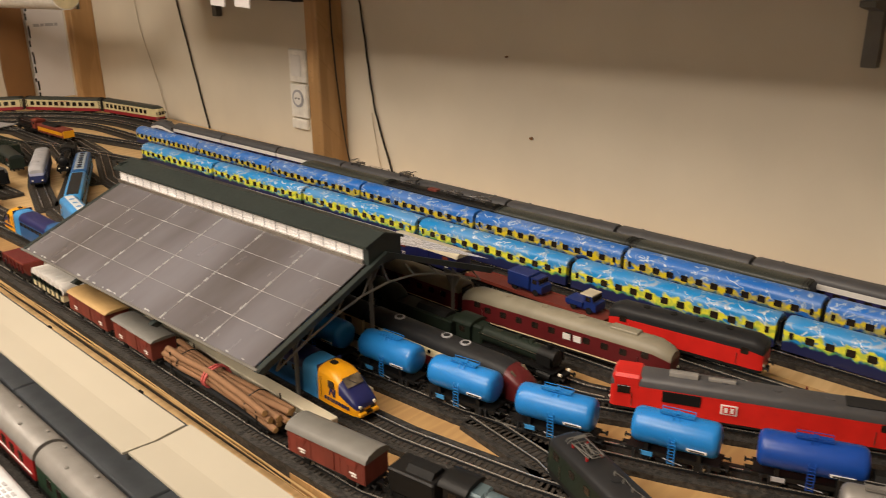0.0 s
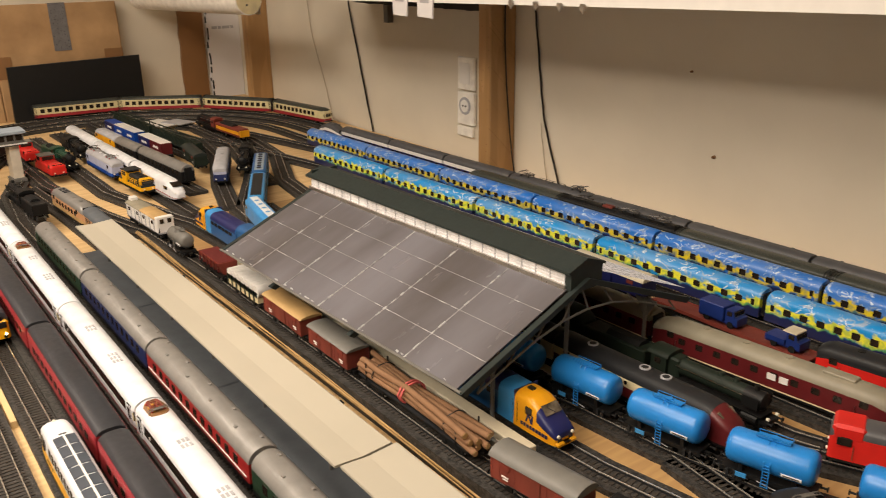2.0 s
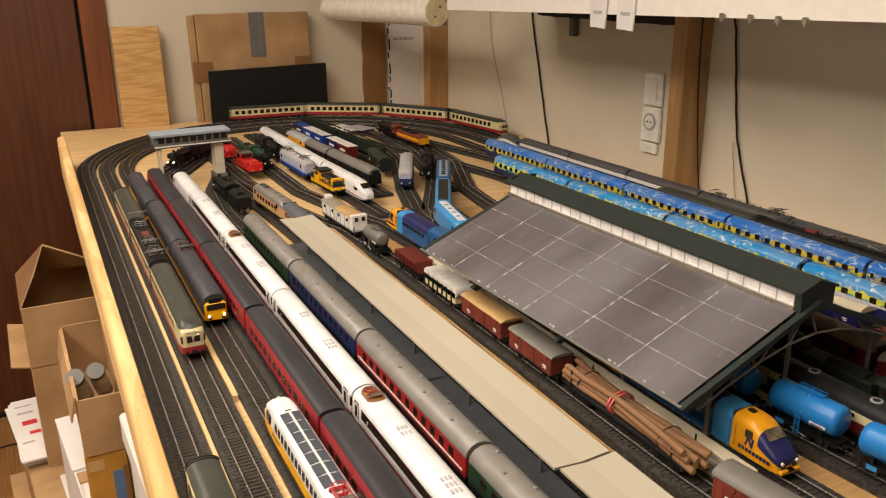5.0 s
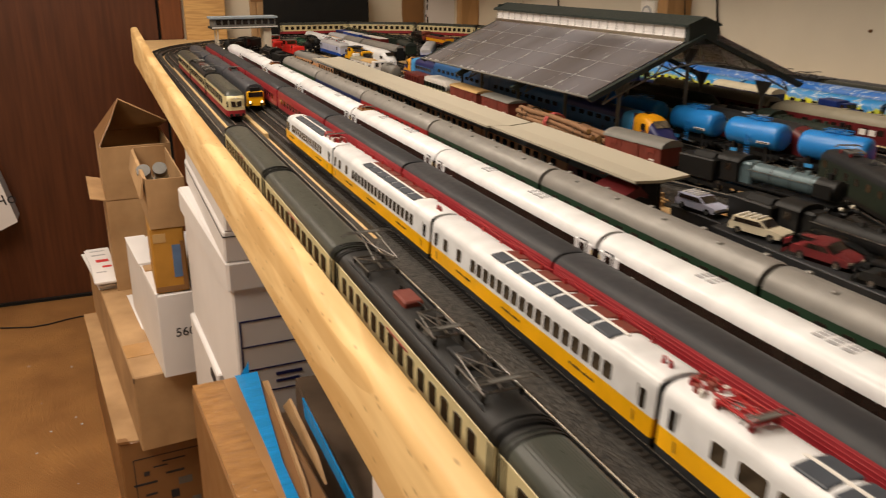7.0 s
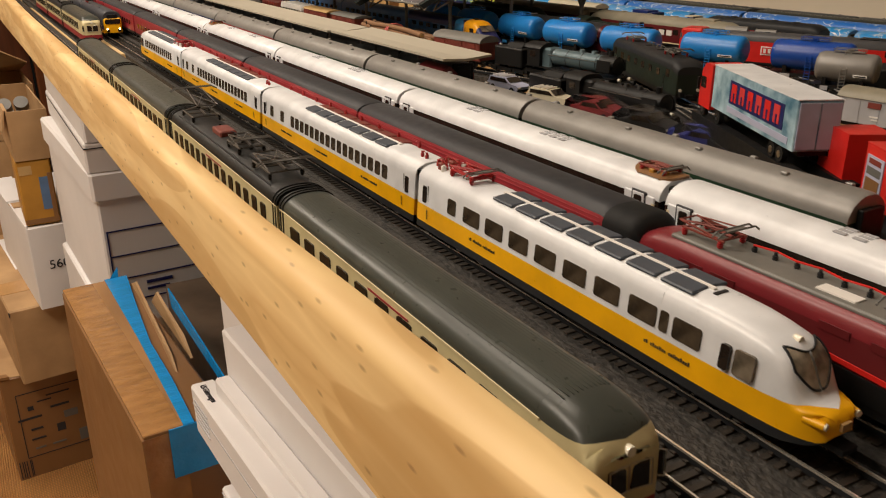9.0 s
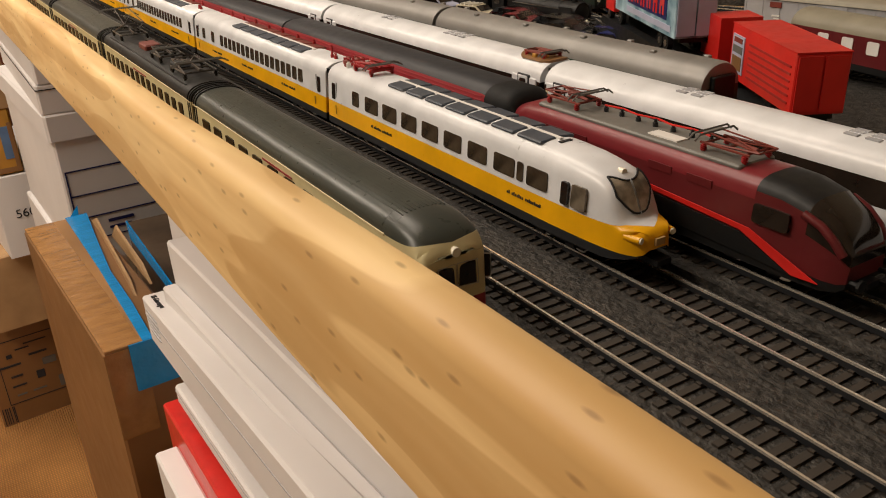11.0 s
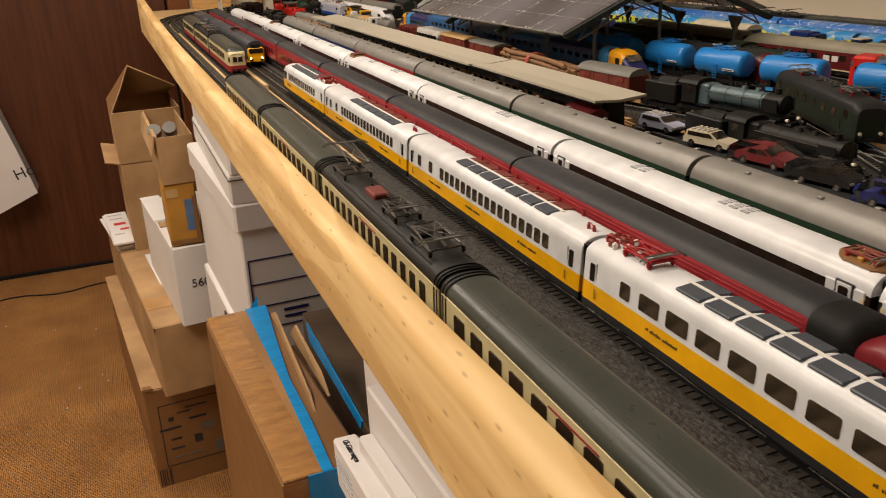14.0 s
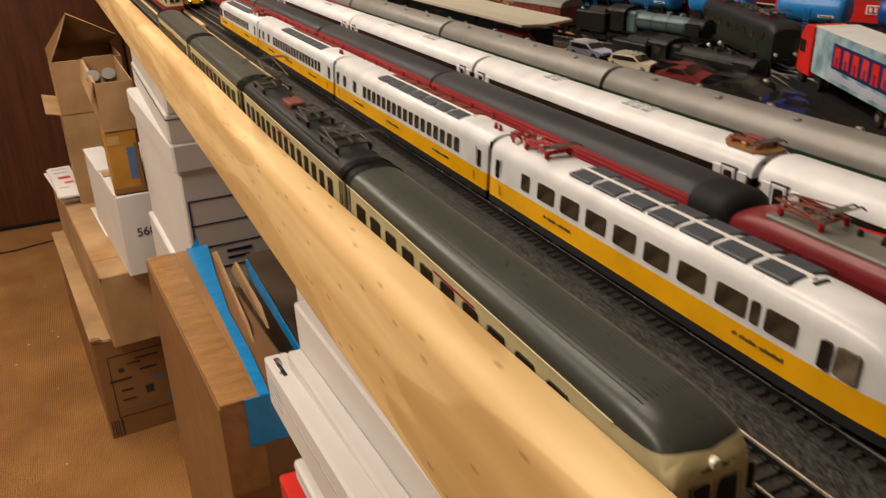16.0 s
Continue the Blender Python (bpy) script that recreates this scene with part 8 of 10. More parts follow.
# ---- steam engines and the far yard ----
def steam(label, body, boiler, L=0.125, tender=0.085, group="", lamp="lens"):
    """Steam locomotive with tender; its front looks to -y."""
    ob = thing("steam_locomotive", label, "locomotive", group)
    part("frame", Geo().box(-0.011, 0.011, -L / 2, L / 2, 0.008, 0.012).box(-0.0135, 0.0135, -L / 2 + 0.006, L / 2, 0.0155, 0.0168), "black", ob)
    n, r, z = 16, 0.0098, 0.0285
    y0, y1 = -L / 2 + 0.010, L / 2 - 0.034
    part("boiler", Geo().tube((0, y0 + 0.022, z), (0, y1, z), r, n), boiler, ob, smooth=40)
    part("smokebox", Geo().tube((0, y0, z), (0, y0 + 0.022, z), r * 1.03, n), "black", ob, smooth=40)
    part("smokebox_door", Geo().tube((0, y0 - 0.0022, z), (0, y0, z), r * 0.55, n, r * 0.9), "black", ob, smooth=40)
    part("chimney", Geo().tube((0, y0 + 0.011, z + r - 0.001), (0, y0 + 0.011, z + r + 0.0055), 0.0031, 12), "black", ob, smooth=40)
    for y in (y0 + 0.036, y0 + 0.054):
        part("dome", Geo().tube((0, y, z + r - 0.0015), (0, y, z + r + 0.003), 0.0042, 12, 0.0028), boiler, ob, smooth=40)
    for k in range(4):
        y = y0 + 0.026 + (y1 - y0 - 0.03) * k / 3
        part("boiler_band", Geo().tube((0, y - 0.0004, z), (0, y + 0.0004, z), r * 1.025, n), body, ob)
    part("firebox", Geo().cbox(-0.0098, 0.0098, y1 - 0.004, y1 + 0.012, 0.014, z + r, 0.002), boiler, ob)
    part("cab", Geo().box(-0.0145, 0.0145, y1 + 0.010, L / 2 - 0.003, 0.0165, 0.0375), body, ob)
    for s in (-1, 1):
        pane(ob, "cab_window", "glass", s, L / 2 - 0.0125, 0.0275, 0.0345, 0.0085, 0.0146, 0.001)
    arc = [(0.0156 * math.cos(math.pi * k / 8), 0.0372 + 0.0062 * math.sin(math.pi * k / 8)) for k in range(9)]
    part("cab_roof", Geo().prism(arc, "y", y1 + 0.008, L / 2 + 0.002), body, ob, smooth=50)
    for s in (-1, 1):
        for y in (-0.022, -0.001, 0.020):
            part("driving_wheel", Geo().tube((s * 0.0072, y, 0.0095), (s * 0.0092, y, 0.0095), 0.0095, 16), "black", ob)
        for y in (-L / 2 + 0.012, L / 2 - 0.008):
            part("carrying_wheel", Geo().tube((s * 0.0072, y, 0.0052), (s * 0.0092, y, 0.0052), 0.0052, 12), "black", ob)
        part("connecting_rod", Geo().box(s * 0.0098 - 0.0005, s * 0.0098 + 0.0005, -0.036, 0.022, 0.0082, 0.0098), "steel", ob)
        part("cylinder", Geo().tube((s * 0.0118, -L / 2 + 0.010, 0.0105), (s * 0.0118, -L / 2 + 0.028, 0.0105), 0.0045, 10), "black", ob)
        part("smoke_deflector", Geo().box(s * 0.0132 - 0.0004, s * 0.0132 + 0.0004, y0 + 0.001, y0 + 0.02, 0.022, 0.0345), "black", ob)
        part("handrail", Geo().tube((s * (r + 0.0007), y0 + 0.02, z + 0.003), (s * (r + 0.0007), y1, z + 0.003), 0.0004, 5), "steel", ob)
        part("lamp", Geo().tube((s * 0.0085, -L / 2 - 0.001, 0.0155), (s * 0.0085, -L / 2 + 0.002, 0.0155), 0.0018, 8), lamp, ob)
    buffers(ob, -L / 2, -1)
    if tender:
        yt = L / 2 + 0.004 + tender / 2
        part("tender_body", Geo().cbox(-0.0145, 0.0145, yt - tender / 2 + 0.003, yt + tender / 2 - 0.002, 0.0115, 0.0335, 0.0015), body, ob)
        part("tender_coal", Geo().prism([(-0.011, 0.0325), (0.011, 0.0325), (0.006, 0.038), (-0.005, 0.0385)], "y", yt - tender * 0.35, yt + tender * 0.15), "rubber", ob)
        for e in (-1, 1):
            bogie(ob, yt + e * tender * 0.25, True)
    return ob


put(steam("slate blue steam locomotive with black tender", "black", "steam_blue", 0.142, 0.055), 0.722, 0.307, RZ, 8)
put(steam("black steam locomotive with tender", "black", "black", 0.142, 0.06), 0.677, 0.180, RZ, 2)
put(steam("dark green steam locomotive with long tender", "loco_green", "loco_green", 0.15, 0.10), 0.957, 0.512, RZ, 1)
put(steam("black steam locomotive standing behind the coaches", "black", "black"), 0.521, 1.866, RZ, 183)
put(steam("black steam locomotive under the signal bridge", "black", "black", lamp="glow"), 0.505, 2.315, RZ, -38)
put(steam("dark green steam locomotive with black frame", "steam_green", "steam_green"), 0.686, 2.20, RZ, 3)
put(steam("black steam locomotive in the far yard", "black", "black"), 0.742, 2.30, RZ, -2)
bs = steam("brown steam locomotive with yellow striped tender", "ox_red", "black", 0.135, 0.16)
for s in (-1, 1):
    part("yellow_stripe", Geo().box(s * 0.0149 - 0.0004, s * 0.0149 + 0.0004, 0.08, 0.225, 0.017, 0.026), "orange", bs)
part("yellow_end", Geo().cbox(-0.0148, 0.0148, 0.2290, 0.2325, 0.012, 0.030, 0.001), "orange", bs, "yellow end panel")
put(bs, 1.146, 2.42, RZ, 182.5)
put(steam("black tank locomotive on the curved siding", "black", "black", 0.125, 0.07), 1.028, 1.905, RZ, -28)

put(box_loco("electric_locomotive", "old dark green electric locomotive with roof pantographs", 0.205, "loco_green", "dark_grey", 0.010, slope=0.86, pant=1, wins=([(q, 0.008) for q in even(6, -0.07, 0.07)], 0.0245, 0.0315), zs=0.035, zt=0.0445, power=3.4), 0.787, 0.252, RZ, -23)
for xk, y, tn_ in ((0.639, 2.138, 5), (0.629, 2.335, 0)):
    rs = box_loco("diesel_shunter", "small bright red diesel locomotive with low hood", 0.118, "red", "red", 0.004, slope=0.93, zs=0.0285, zt=0.0325, w=0.0365)
    part("cab", Geo().cbox(-0.0165, 0.0165, 0.012, 0.045, 0.027, 0.0435, 0.002), "red", rs)
    part("cab_roof", Geo().cbox(-0.0172, 0.0172, 0.010, 0.047, 0.0435, 0.0455, 0.001), "roof_grey", rs)
    for s in (-1, 1):
        pane(rs, "side_window", "glass", s, 0.029, 0.033, 0.0415, 0.02, 0.0167, 0.001)
    part("front_window", Geo().box(-0.013, 0.013, 0.0112, 0.0122, 0.0335, 0.0415), "glass", rs)
    put(rs, xk, y, RZ, tn_)
ll = box_loco("electric_locomotive", "pale lilac and blue electric locomotive with white roof", 0.19, "lilac", "white", 0.012, slope=0.85, pant=1, bands=[(0.0105, "skirt", "dark_grey"), (0.0185, "lower_side", "deep_blue"), (0.036, "upper_side", "lilac"), (0.06, "roof", "grey_print")])
put(ll, 0.747, 2.076, RZ, 2)
ys = box_loco("diesel_shunter", "yellow and black hood shunter with railings", 0.130, "yellow", "dark_grey", 0.004, slope=0.95, zs=0.0200, zt=0.0240)
part("cab", Geo().cbox(-0.0165, 0.0165, 0.012, 0.042, 0.020, 0.0420, 0.0015), "yellow", ys)
part("cab_roof", Geo().cbox(-0.0172, 0.0172, 0.009, 0.045, 0.0420, 0.0440, 0.001), "dark_grey", ys)
part("hood", Geo().cbox(-0.012, 0.012, -0.046, 0.011, 0.023, 0.0375, 0.0020), "dark_grey", ys)
part("hood_nose", Geo().cbox(-0.0125, 0.0125, -0.058, -0.0461, 0.021, 0.0370, 0.0020), "yellow", ys, "yellow hood end")
part("hood", Geo().cbox(-0.012, 0.012, 0.043, 0.058, 0.023, 0.0350, 0.0015), "yellow", ys)
part("radiator", Geo().box(-0.008, 0.008, -0.0588, -0.0581, 0.024, 0.034), "ink", ys)
for y in (-0.034, -0.018, -0.002):
    part("hood_vent", Geo().cbox(-0.005, 0.005, y - 0.004, y + 0.004, 0.0376, 0.0388, 0.0005), "black", ys)
for s in (-1, 1):
    part("railing", Geo().tube((s * 0.0165, -0.062, 0.033), (s * 0.0165, 0.010, 0.033), 0.0006, 5).tube((s * 0.0165, -0.062, 0.0285), (s * 0.0165, 0.010, 0.0285), 0.0006, 5), "yellow", ys)
    for k in range(6):
        part("railing_post", Geo().tube((s * 0.0165, -0.062 + 0.0144 * k, 0.020), (s * 0.0165, -0.062 + 0.0144 * k, 0.0332), 0.0006, 5), "yellow", ys)
    pane(ys, "side_window", "glass", s, 0.027, 0.0315, 0.040, 0.018, 0.0166, 0.001)
part("front_window", Geo().box(-0.0135, 0.0135, 0.0112, 0.0121, 0.0385, 0.0412), "glass", ys)
part("front_rail", Geo().path([(-0.0165, -0.0625, 0.033), (0.0165, -0.0625, 0.033)], 0.0006, 5), "yellow", ys)
put(ys, 0.757, 1.868, RZ, 4)

WI = [(0.0115, "skirt", "grey_print"), (0.0132, "red_line", "coach_red"), (0.0205, "lower_side", "white"), (0.0295, "window_band", "glass"), (0.06, "upper_body", "white")]
wc = plain_coach("high_speed_coach", "white rounded high-speed coach with dark window ribbon", "far white high-speed train", 0.268, WI, w=0.0345, zs=0.0315, zt=0.0445, power=2.1, tuck=0.0014)
put(wc, 0.7845, 2.106, RZ, 1)
put(copy_thing(wc, pose(0, 0, 0)), 0.781, 2.380, RZ, 0.5)
wn = thing("high_speed_power_car", "white streamlined power car with red line and dark windscreen", "locomotive", "far white high-speed train")
h = half_profile(0.0345, 0.007, 0.0315, 0.0445, cuts=(0.0115, 0.0132, 0.0205, 0.0295), tuck=0.0014, power=2.1, n=7)
tipw = [(d, scaled(h, sw, zt, z0)) for d, sw, zt, z0 in ((0.0, 0.45, 0.0195, 0.010), (0.004, 0.64, 0.0245, 0.0085), (0.012, 0.80, 0.0290, 0.007), (0.024, 0.90, 0.0345, 0.007), (0.038, 0.965, 0.0405, 0.007), (0.056, 1, 0.0440, 0.007))]
hull(wn, [(-0.13 + d, q) for d, q in tipw] + [(0.0, h), (0.13, h)], [(0.0115, "skirt", "grey_print"), (0.0132, "red_line", "coach_red"), (0.06, "body", "white")])
part("windscreen", Geo().add([(-0.0105, -0.1145, 0.0315), (0.0105, -0.1145, 0.0315), (0.0105, -0.0985, 0.0385), (-0.0105, -0.0985, 0.0385)], [(0, 1, 2, 3)]), "glass", wn, at=(0, 0, 0.0012))
for s in (-1, 1):
    pane(wn, "side_window", "glass", s, -0.085, 0.0235, 0.0300, 0.018, 0.0160, 0.0012)
    part("headlight", Geo().box(s * 0.0085 - 0.0025, s * 0.0085 + 0.0025, -0.1262, -0.1245, 0.0195, 0.0215), "lens", wn)
bogie(wn, -0.075), bogie(wn, 0.085)
put(wn, 0.7925, 1.832, RZ, 2)
SV = [(0.012, "skirt", "black"), (0.033, "side", "black"), (0.06, "roof", "silver")]
sv = plain_coach("passenger_coach", "black coach with dull silver arched roof", "far silver-roofed coaches", 0.262, SV, zs=0.032, zt=0.0465, power=2.0, win=[(q, 0.010) for q in even(10, -0.12, 0.12)])
put(sv, 0.855, 1.965, RZ, 3)
sv2 = plain_coach("passenger_coach", "short black coach with dull silver arched roof", "far silver-roofed coaches", 0.150, SV, zs=0.032, zt=0.0465, power=2.0, win=[(q, 0.010) for q in even(6, -0.06, 0.06)])
put(sv2, 0.8435, 2.183, RZ, 3)
oc = box_loco("diesel_locomotive", "yellow-orange diesel locomotive with grey roof", 0.15, "orange", "grey_print", 0.010, slope=0.86)
put(oc, 0.836, 2.345, RZ, 2)


def container_wagon(label, cols, group="far goods wagons"):
    ob = thing("container_wagon", label, "goods wagon", group)
    L = 0.082 * len(cols) + 0.01
    chassis(ob, L, 4)
    part("deck", Geo().box(-0.013, 0.013, -L / 2, L / 2, 0.0125, 0.0140), "dark_grey", ob)
    for i, (side, top) in enumerate(cols):
        y = -L / 2 + 0.005 + 0.082 * i
        c = part("container", Geo().box(-0.0145, 0.0145, y + 0.001, y + 0.080, 0.0142, 0.0430), side, ob)
        part("container_roof", Geo().box(-0.0147, 0.0147, y + 0.0008, y + 0.0802, 0.0430, 0.0440), top, c)
        for k in range(7):
            part("corrugation", Geo().box(-0.0150, -0.0144, y + 0.006 + 0.011 * k, y + 0.011 + 0.011 * k, 0.0165, 0.0410), side, c)
        part("name_bar", Geo().box(-0.0154, -0.0148, y + 0.02, y + 0.055, 0.027, 0.033), "shelf" if side != "white" else "deep_blue", c)
    return ob


put(container_wagon("wagon with blue and white containers", (("deep_blue", "white"), ("deep_blue", "shelf"), ("navy", "deep_blue"))), 0.896, 2.415, RZ, 2)
put(container_wagon("wagon with white and maroon containers", (("maroon", "shelf"), ("navy", "shelf"))), 0.906, 2.187, RZ, 2)
gd = thing("girder_wagon", "long wagon carrying dark green lattice girders", "goods wagon", "far goods wagons")
chassis(gd, 0.30, 4)
part("deck", Geo().box(-0.0145, 0.0145, -0.15, 0.15, 0.0125, 0.0145), "hall_green", gd)
part("girder_load", Geo().cbox(-0.0095, 0.0095, -0.146, 0.146, 0.0146, 0.0360, 0.001), "loco_green", gd, "dark green packed girder frames")
for s in (-1, 1):
    part("girder_chord", Geo().box(s * 0.011 - 0.0012, s * 0.011 + 0.0012, -0.148, 0.148, 0.0145, 0.0170), "loco_green", gd)
    part("girder_chord", Geo().box(s * 0.011 - 0.0012, s * 0.011 + 0.0012, -0.148, 0.148, 0.0400, 0.0425), "loco_green", gd)
    for k in range(12):
        y = -0.144 + 0.024 * k
        part("girder_brace", Geo().tube((s * 0.011, y, 0.017), (s * 0.011, y + 0.024 if k % 2 else y + 0.02, 0.0402), 0.001, 5), "loco_green", gd)
put(gd, 0.961, 2.540, RZ, 3)
put(copy_thing(gd, pose(0, 0, 0)), 0.979, 2.232, RZ, 3)
put(van("black-green covered van with dark roof", 0.14, "loco_green", "hall_green"), 0.944, 2.010, RZ, -8)
wp = thing("white_sheet", "white flat plastic sheets lying by the far curve", "plastic sheet")
part("sheet", Geo().box(-0.04, 0.04, -0.06, 0.06, 0.0, 0.003), "shelf", wp)
part("sheet", Geo().box(0.0, 0.06, -0.09, 0.0, 0.003, 0.0055), "grey_print", wp)
put(wp, 1.06, 2.60, RZ + 0.0005, 20)

pu = box_loco("electric_locomotive", "violet-blue electric locomotive with grey roof", 0.215, "coach_blue", "grey_print", 0.014, slope=0.85, bands=[(0.0105, "skirt", "black"), (0.029, "body", "coach_blue"), (0.036, "upper_side", "lilac"), (0.06, "roof", "grey_print")])
put(pu, 0.962, 1.880, RZ, -25)
lb = box_loco("railcar", "light blue railcar with long dark roof panel", 0.205, "light_blue", "light_blue", 0.006, slope=0.92, zs=0.0355, zt=0.0430, wins=([(q, 0.014) for q in even(7, -0.075, 0.075)], 0.024, 0.031), cat="train car", power=3.6)
part("roof_panel", Geo().cbox(-0.0105, 0.0105, -0.085, 0.085, 0.0424, 0.0442, 0.0008), "dark_grey", lb, "long dark roof panel")
put(lb, 0.918, 1.590, RZ, -26.5)
lf = box_loco("railcar", "light blue railcar with a row of dark roof vents", 0.195, "light_blue", "rail_blue", 0.006, slope=0.92, zs=0.0355, zt=0.0430, wins=([(q, 0.014) for q in even(7, -0.07, 0.07)], 0.024, 0.031), cat="train car", power=3.6)
part("roof_panel", Geo().cbox(-0.0100, 0.0100, -0.080, 0.080, 0.0424, 0.0436, 0.0006), "slate", lf, "pale blue-grey roof panel")
for k in range(7):
    part("roof_vent", Geo().tube((0, -0.066 + 0.022 * k, 0.0436), (0, -0.066 + 0.022 * k, 0.0452), 0.0050, 12), "ink", lf)
put(lf, 1.0100, 1.7740, RZ, -26.5)
lb2 = box_loco("railcar", "light blue railcar with white roof stripe by the hall", 0.15, "light_blue", "light_blue", 0.006, slope=0.92, cat="train car")
part("roof_stripe", Geo().box(-0.007, 0.007, -0.068, 0.068, 0.0444, 0.0462), "white", lb2)
put(lb2, 0.8420, 1.400, RZ, -11)

cr = thing("works_wagon", "white works wagon with grey and rusty tan roofs", "goods wagon", "goods wagons beside the platform")
chassis(cr, 0.165, 4)
part("deck", Geo().box(-0.014, 0.014, -0.082, 0.082, 0.0125, 0.0150), "grey_print", cr)
for y0, y1, zt, rf, lab in ((0.006, 0.080, 0.0375, "stone_roof", "grey arched roof"), (-0.068, 0.004, 0.0385, "tan", "rusty tan arched roof")):
    bdy = part("body", Geo().cbox(-0.0150, 0.0150, y0, y1, 0.0152, zt, 0.001), "shelf", cr, "white planked body")
    arc = [(0.0160 * math.cos(math.pi * k / 8), zt - 0.0004 + 0.0050 * math.sin(math.pi * k / 8)) for k in range(9)]
    part("roof", Geo().prism(arc, "y", y0 - 0.0015, y1 + 0.0015), rf, bdy, lab, smooth=50)
    for s in (-1, 1):
        for k in range(4):
            part("side_post", Geo().box(s * 0.0154 - 0.0005, s * 0.0154 + 0.0005, y0 + 0.004 + 0.021 * k, y0 + 0.006 + 0.021 * k, 0.0155, zt - 0.001), "grey_print", bdy)
        for y in (y0 + 0.014, y0 + 0.056):
            pane(bdy, "window", "glass", s, y, 0.0270, 0.0335, 0.008, 0.0152, 0.001)
part("end_cabin", Geo().cbox(-0.0155, 0.0155, -0.081, -0.0700, 0.0152, 0.0440, 0.001), "shelf", cr, "tall white end cabin")
for s in (-1, 1):
    part("end_window", Geo().box(s * 0.007 - 0.0035, s * 0.007 + 0.0035, -0.0818, -0.0808, 0.032, 0.040), "glass", cr)
    part("end_rail", Geo().path([(s * 0.0150, -0.082, 0.015), (s * 0.0150, -0.088, 0.026), (s * 0.0150, -0.088, 0.015)], 0.0006, 5), "black", cr)
part("roof_box", Geo().cbox(-0.007, 0.007, 0.070, 0.086, 0.0375, 0.0475, 0.001), "shelf", cr, "white roof lookout")
put(cr, 0.684, 1.558, RZ, 2.5)
put(tank_wagon("weathered grey tank wagon", 0.070, "roof_grey", "goods wagons beside the platform", 0.0125), FR - 0.005, 1.372)
# grey-roofed coaches standing on the other side of the platform
track("straight track behind the platform", [(0.600, 0.20), (0.601, 1.5), (0.590, 1.80), (0.575, 2.05)])


def orange_coach(label, L, low, high, n):
    ob = plain_coach("passenger_coach", label, "orange coaches by the platform", L, [(0.0115, "skirt", "black"), (0.0190, "lower_side", low), (0.0330, "upper_side", high), (0.06, "roof", "platform_grey", "slate grey roof")], w=0.0325, zs=0.032, zt=0.0440, power=2.5, roof_bits=3)
    for y in even(n, -L / 2 + 0.018, L / 2 - 0.018):
        pane(ob, "window", "glass", -1, y, 0.021, 0.031, 0.011, 0.0160, 0.0009)
    for e in (-1, 1):
        part("end_bellows", Geo().cbox(-0.0135, 0.0135, e * (L / 2 + 0.0008) - 0.0014, e * (L / 2 + 0.0008) + 0.0014, 0.010, 0.0432, 0.001), "rubber", ob)
    return ob


oc_ = orange_coach("faded orange coach with slate grey roof by the platform", 0.2245, "tan", "peach", 9)
for k in range(5):
    put(oc_ if k == 0 else copy_thing(oc_, pose(0, 0, 0)), 0.6005, 1.5265 - 0.2300 * k)
put(orange_coach("short maroon coach with slate grey roof by the platform", 0.130, "maroon", "maroon", 5), 0.5990, 0.4235)
ldr = box_loco("railcar", "faded orange railcar with silver roof and maroon front", 0.190, "peach", "silver", 0.016, w=0.0330, zs=0.033, zt=0.0450, slope=0.82, bands=[(0.0115, "skirt", "black"), (0.0190, "lower_side", "tan"), (0.0330, "upper_side", "peach"), (0.06, "roof", "silver")], wins=([(q, 0.010) for q in even(7, -0.07, 0.06)], 0.0205, 0.029), cat="train car", group="orange coaches by the platform")
for k in range(4):
    part("roof_louvre", Geo().cbox(-0.0060, 0.0060, 0.028 + 0.011 * k, 0.033 + 0.011 * k, 0.0448, 0.0460, 0.0005), "ink", ldr)
part("front_cap", Geo().cbox(-0.0140, 0.0140, 0.086, 0.0945, 0.030, 0.0405, 0.002), "maroon", ldr, "maroon front over the windscreen")
part("roof_horn", Geo().cbox(-0.003, 0.003, -0.060, -0.050, 0.0448, 0.0470, 0.0008), "roof_grey", ldr)
put(ldr, 0.5930, 1.7400, RZ, 3.5)

# ---- signal box bridging the tracks ----
sbx = thing("signal_box", "model signal box bridging the tracks, with pale blue flat roof", "model building")
part("roof", Geo().prism([(-0.118, -0.034), (0.118, -0.034), (0.124, 0.034), (-0.112, 0.036)], "z", 0.1145, 0.1200), "slate", sbx, "pale blue-grey flat roof")
part("cabin_wall", Geo().box(-0.106, 0.112, -0.026, 0.027, 0.092, 0.1145), "roof_grey", sbx)
for i in range(9):
    part("window", Geo().cbox(-0.098 + 0.0235 * i, -0.080 + 0.0235 * i, -0.0274, -0.0258, 0.098, 0.1115, 0.0004), "glass", sbx)
part("floor_slab", Geo().box(-0.112, 0.118, -0.031, 0.032, 0.086, 0.092), "hall_green", sbx)
part("edge_strip", Geo().box(-0.112, 0.118, -0.0325, -0.031, 0.0885, 0.092), "shelf", sbx)
part("pier", Geo().cbox(0.070, 0.098, -0.018, 0.018, -0.012, 0.086, 0.001), "plaster", sbx, "plastered pier")
part("pier_base", Geo().cbox(0.064, 0.104, -0.024, 0.024, -0.0118, 0.004, 0.002), "roof_grey", sbx)
for dy in (-0.02, 0.02):
    part("steel_leg", Geo().box(-0.094, -0.090, dy - 0.002, dy + 0.002, -0.012, 0.086), "plaster", sbx)
    part("leg_brace", Geo().tube((-0.092, dy, 0.0), (-0.092, -dy, 0.08), 0.0012, 6), "plaster", sbx)
sbx.matrix_basis = pose(0.500, 2.150, RZ, 0, 0, 4) @ Matrix.Diagonal((0.80, 1.0, 0.95, 1))

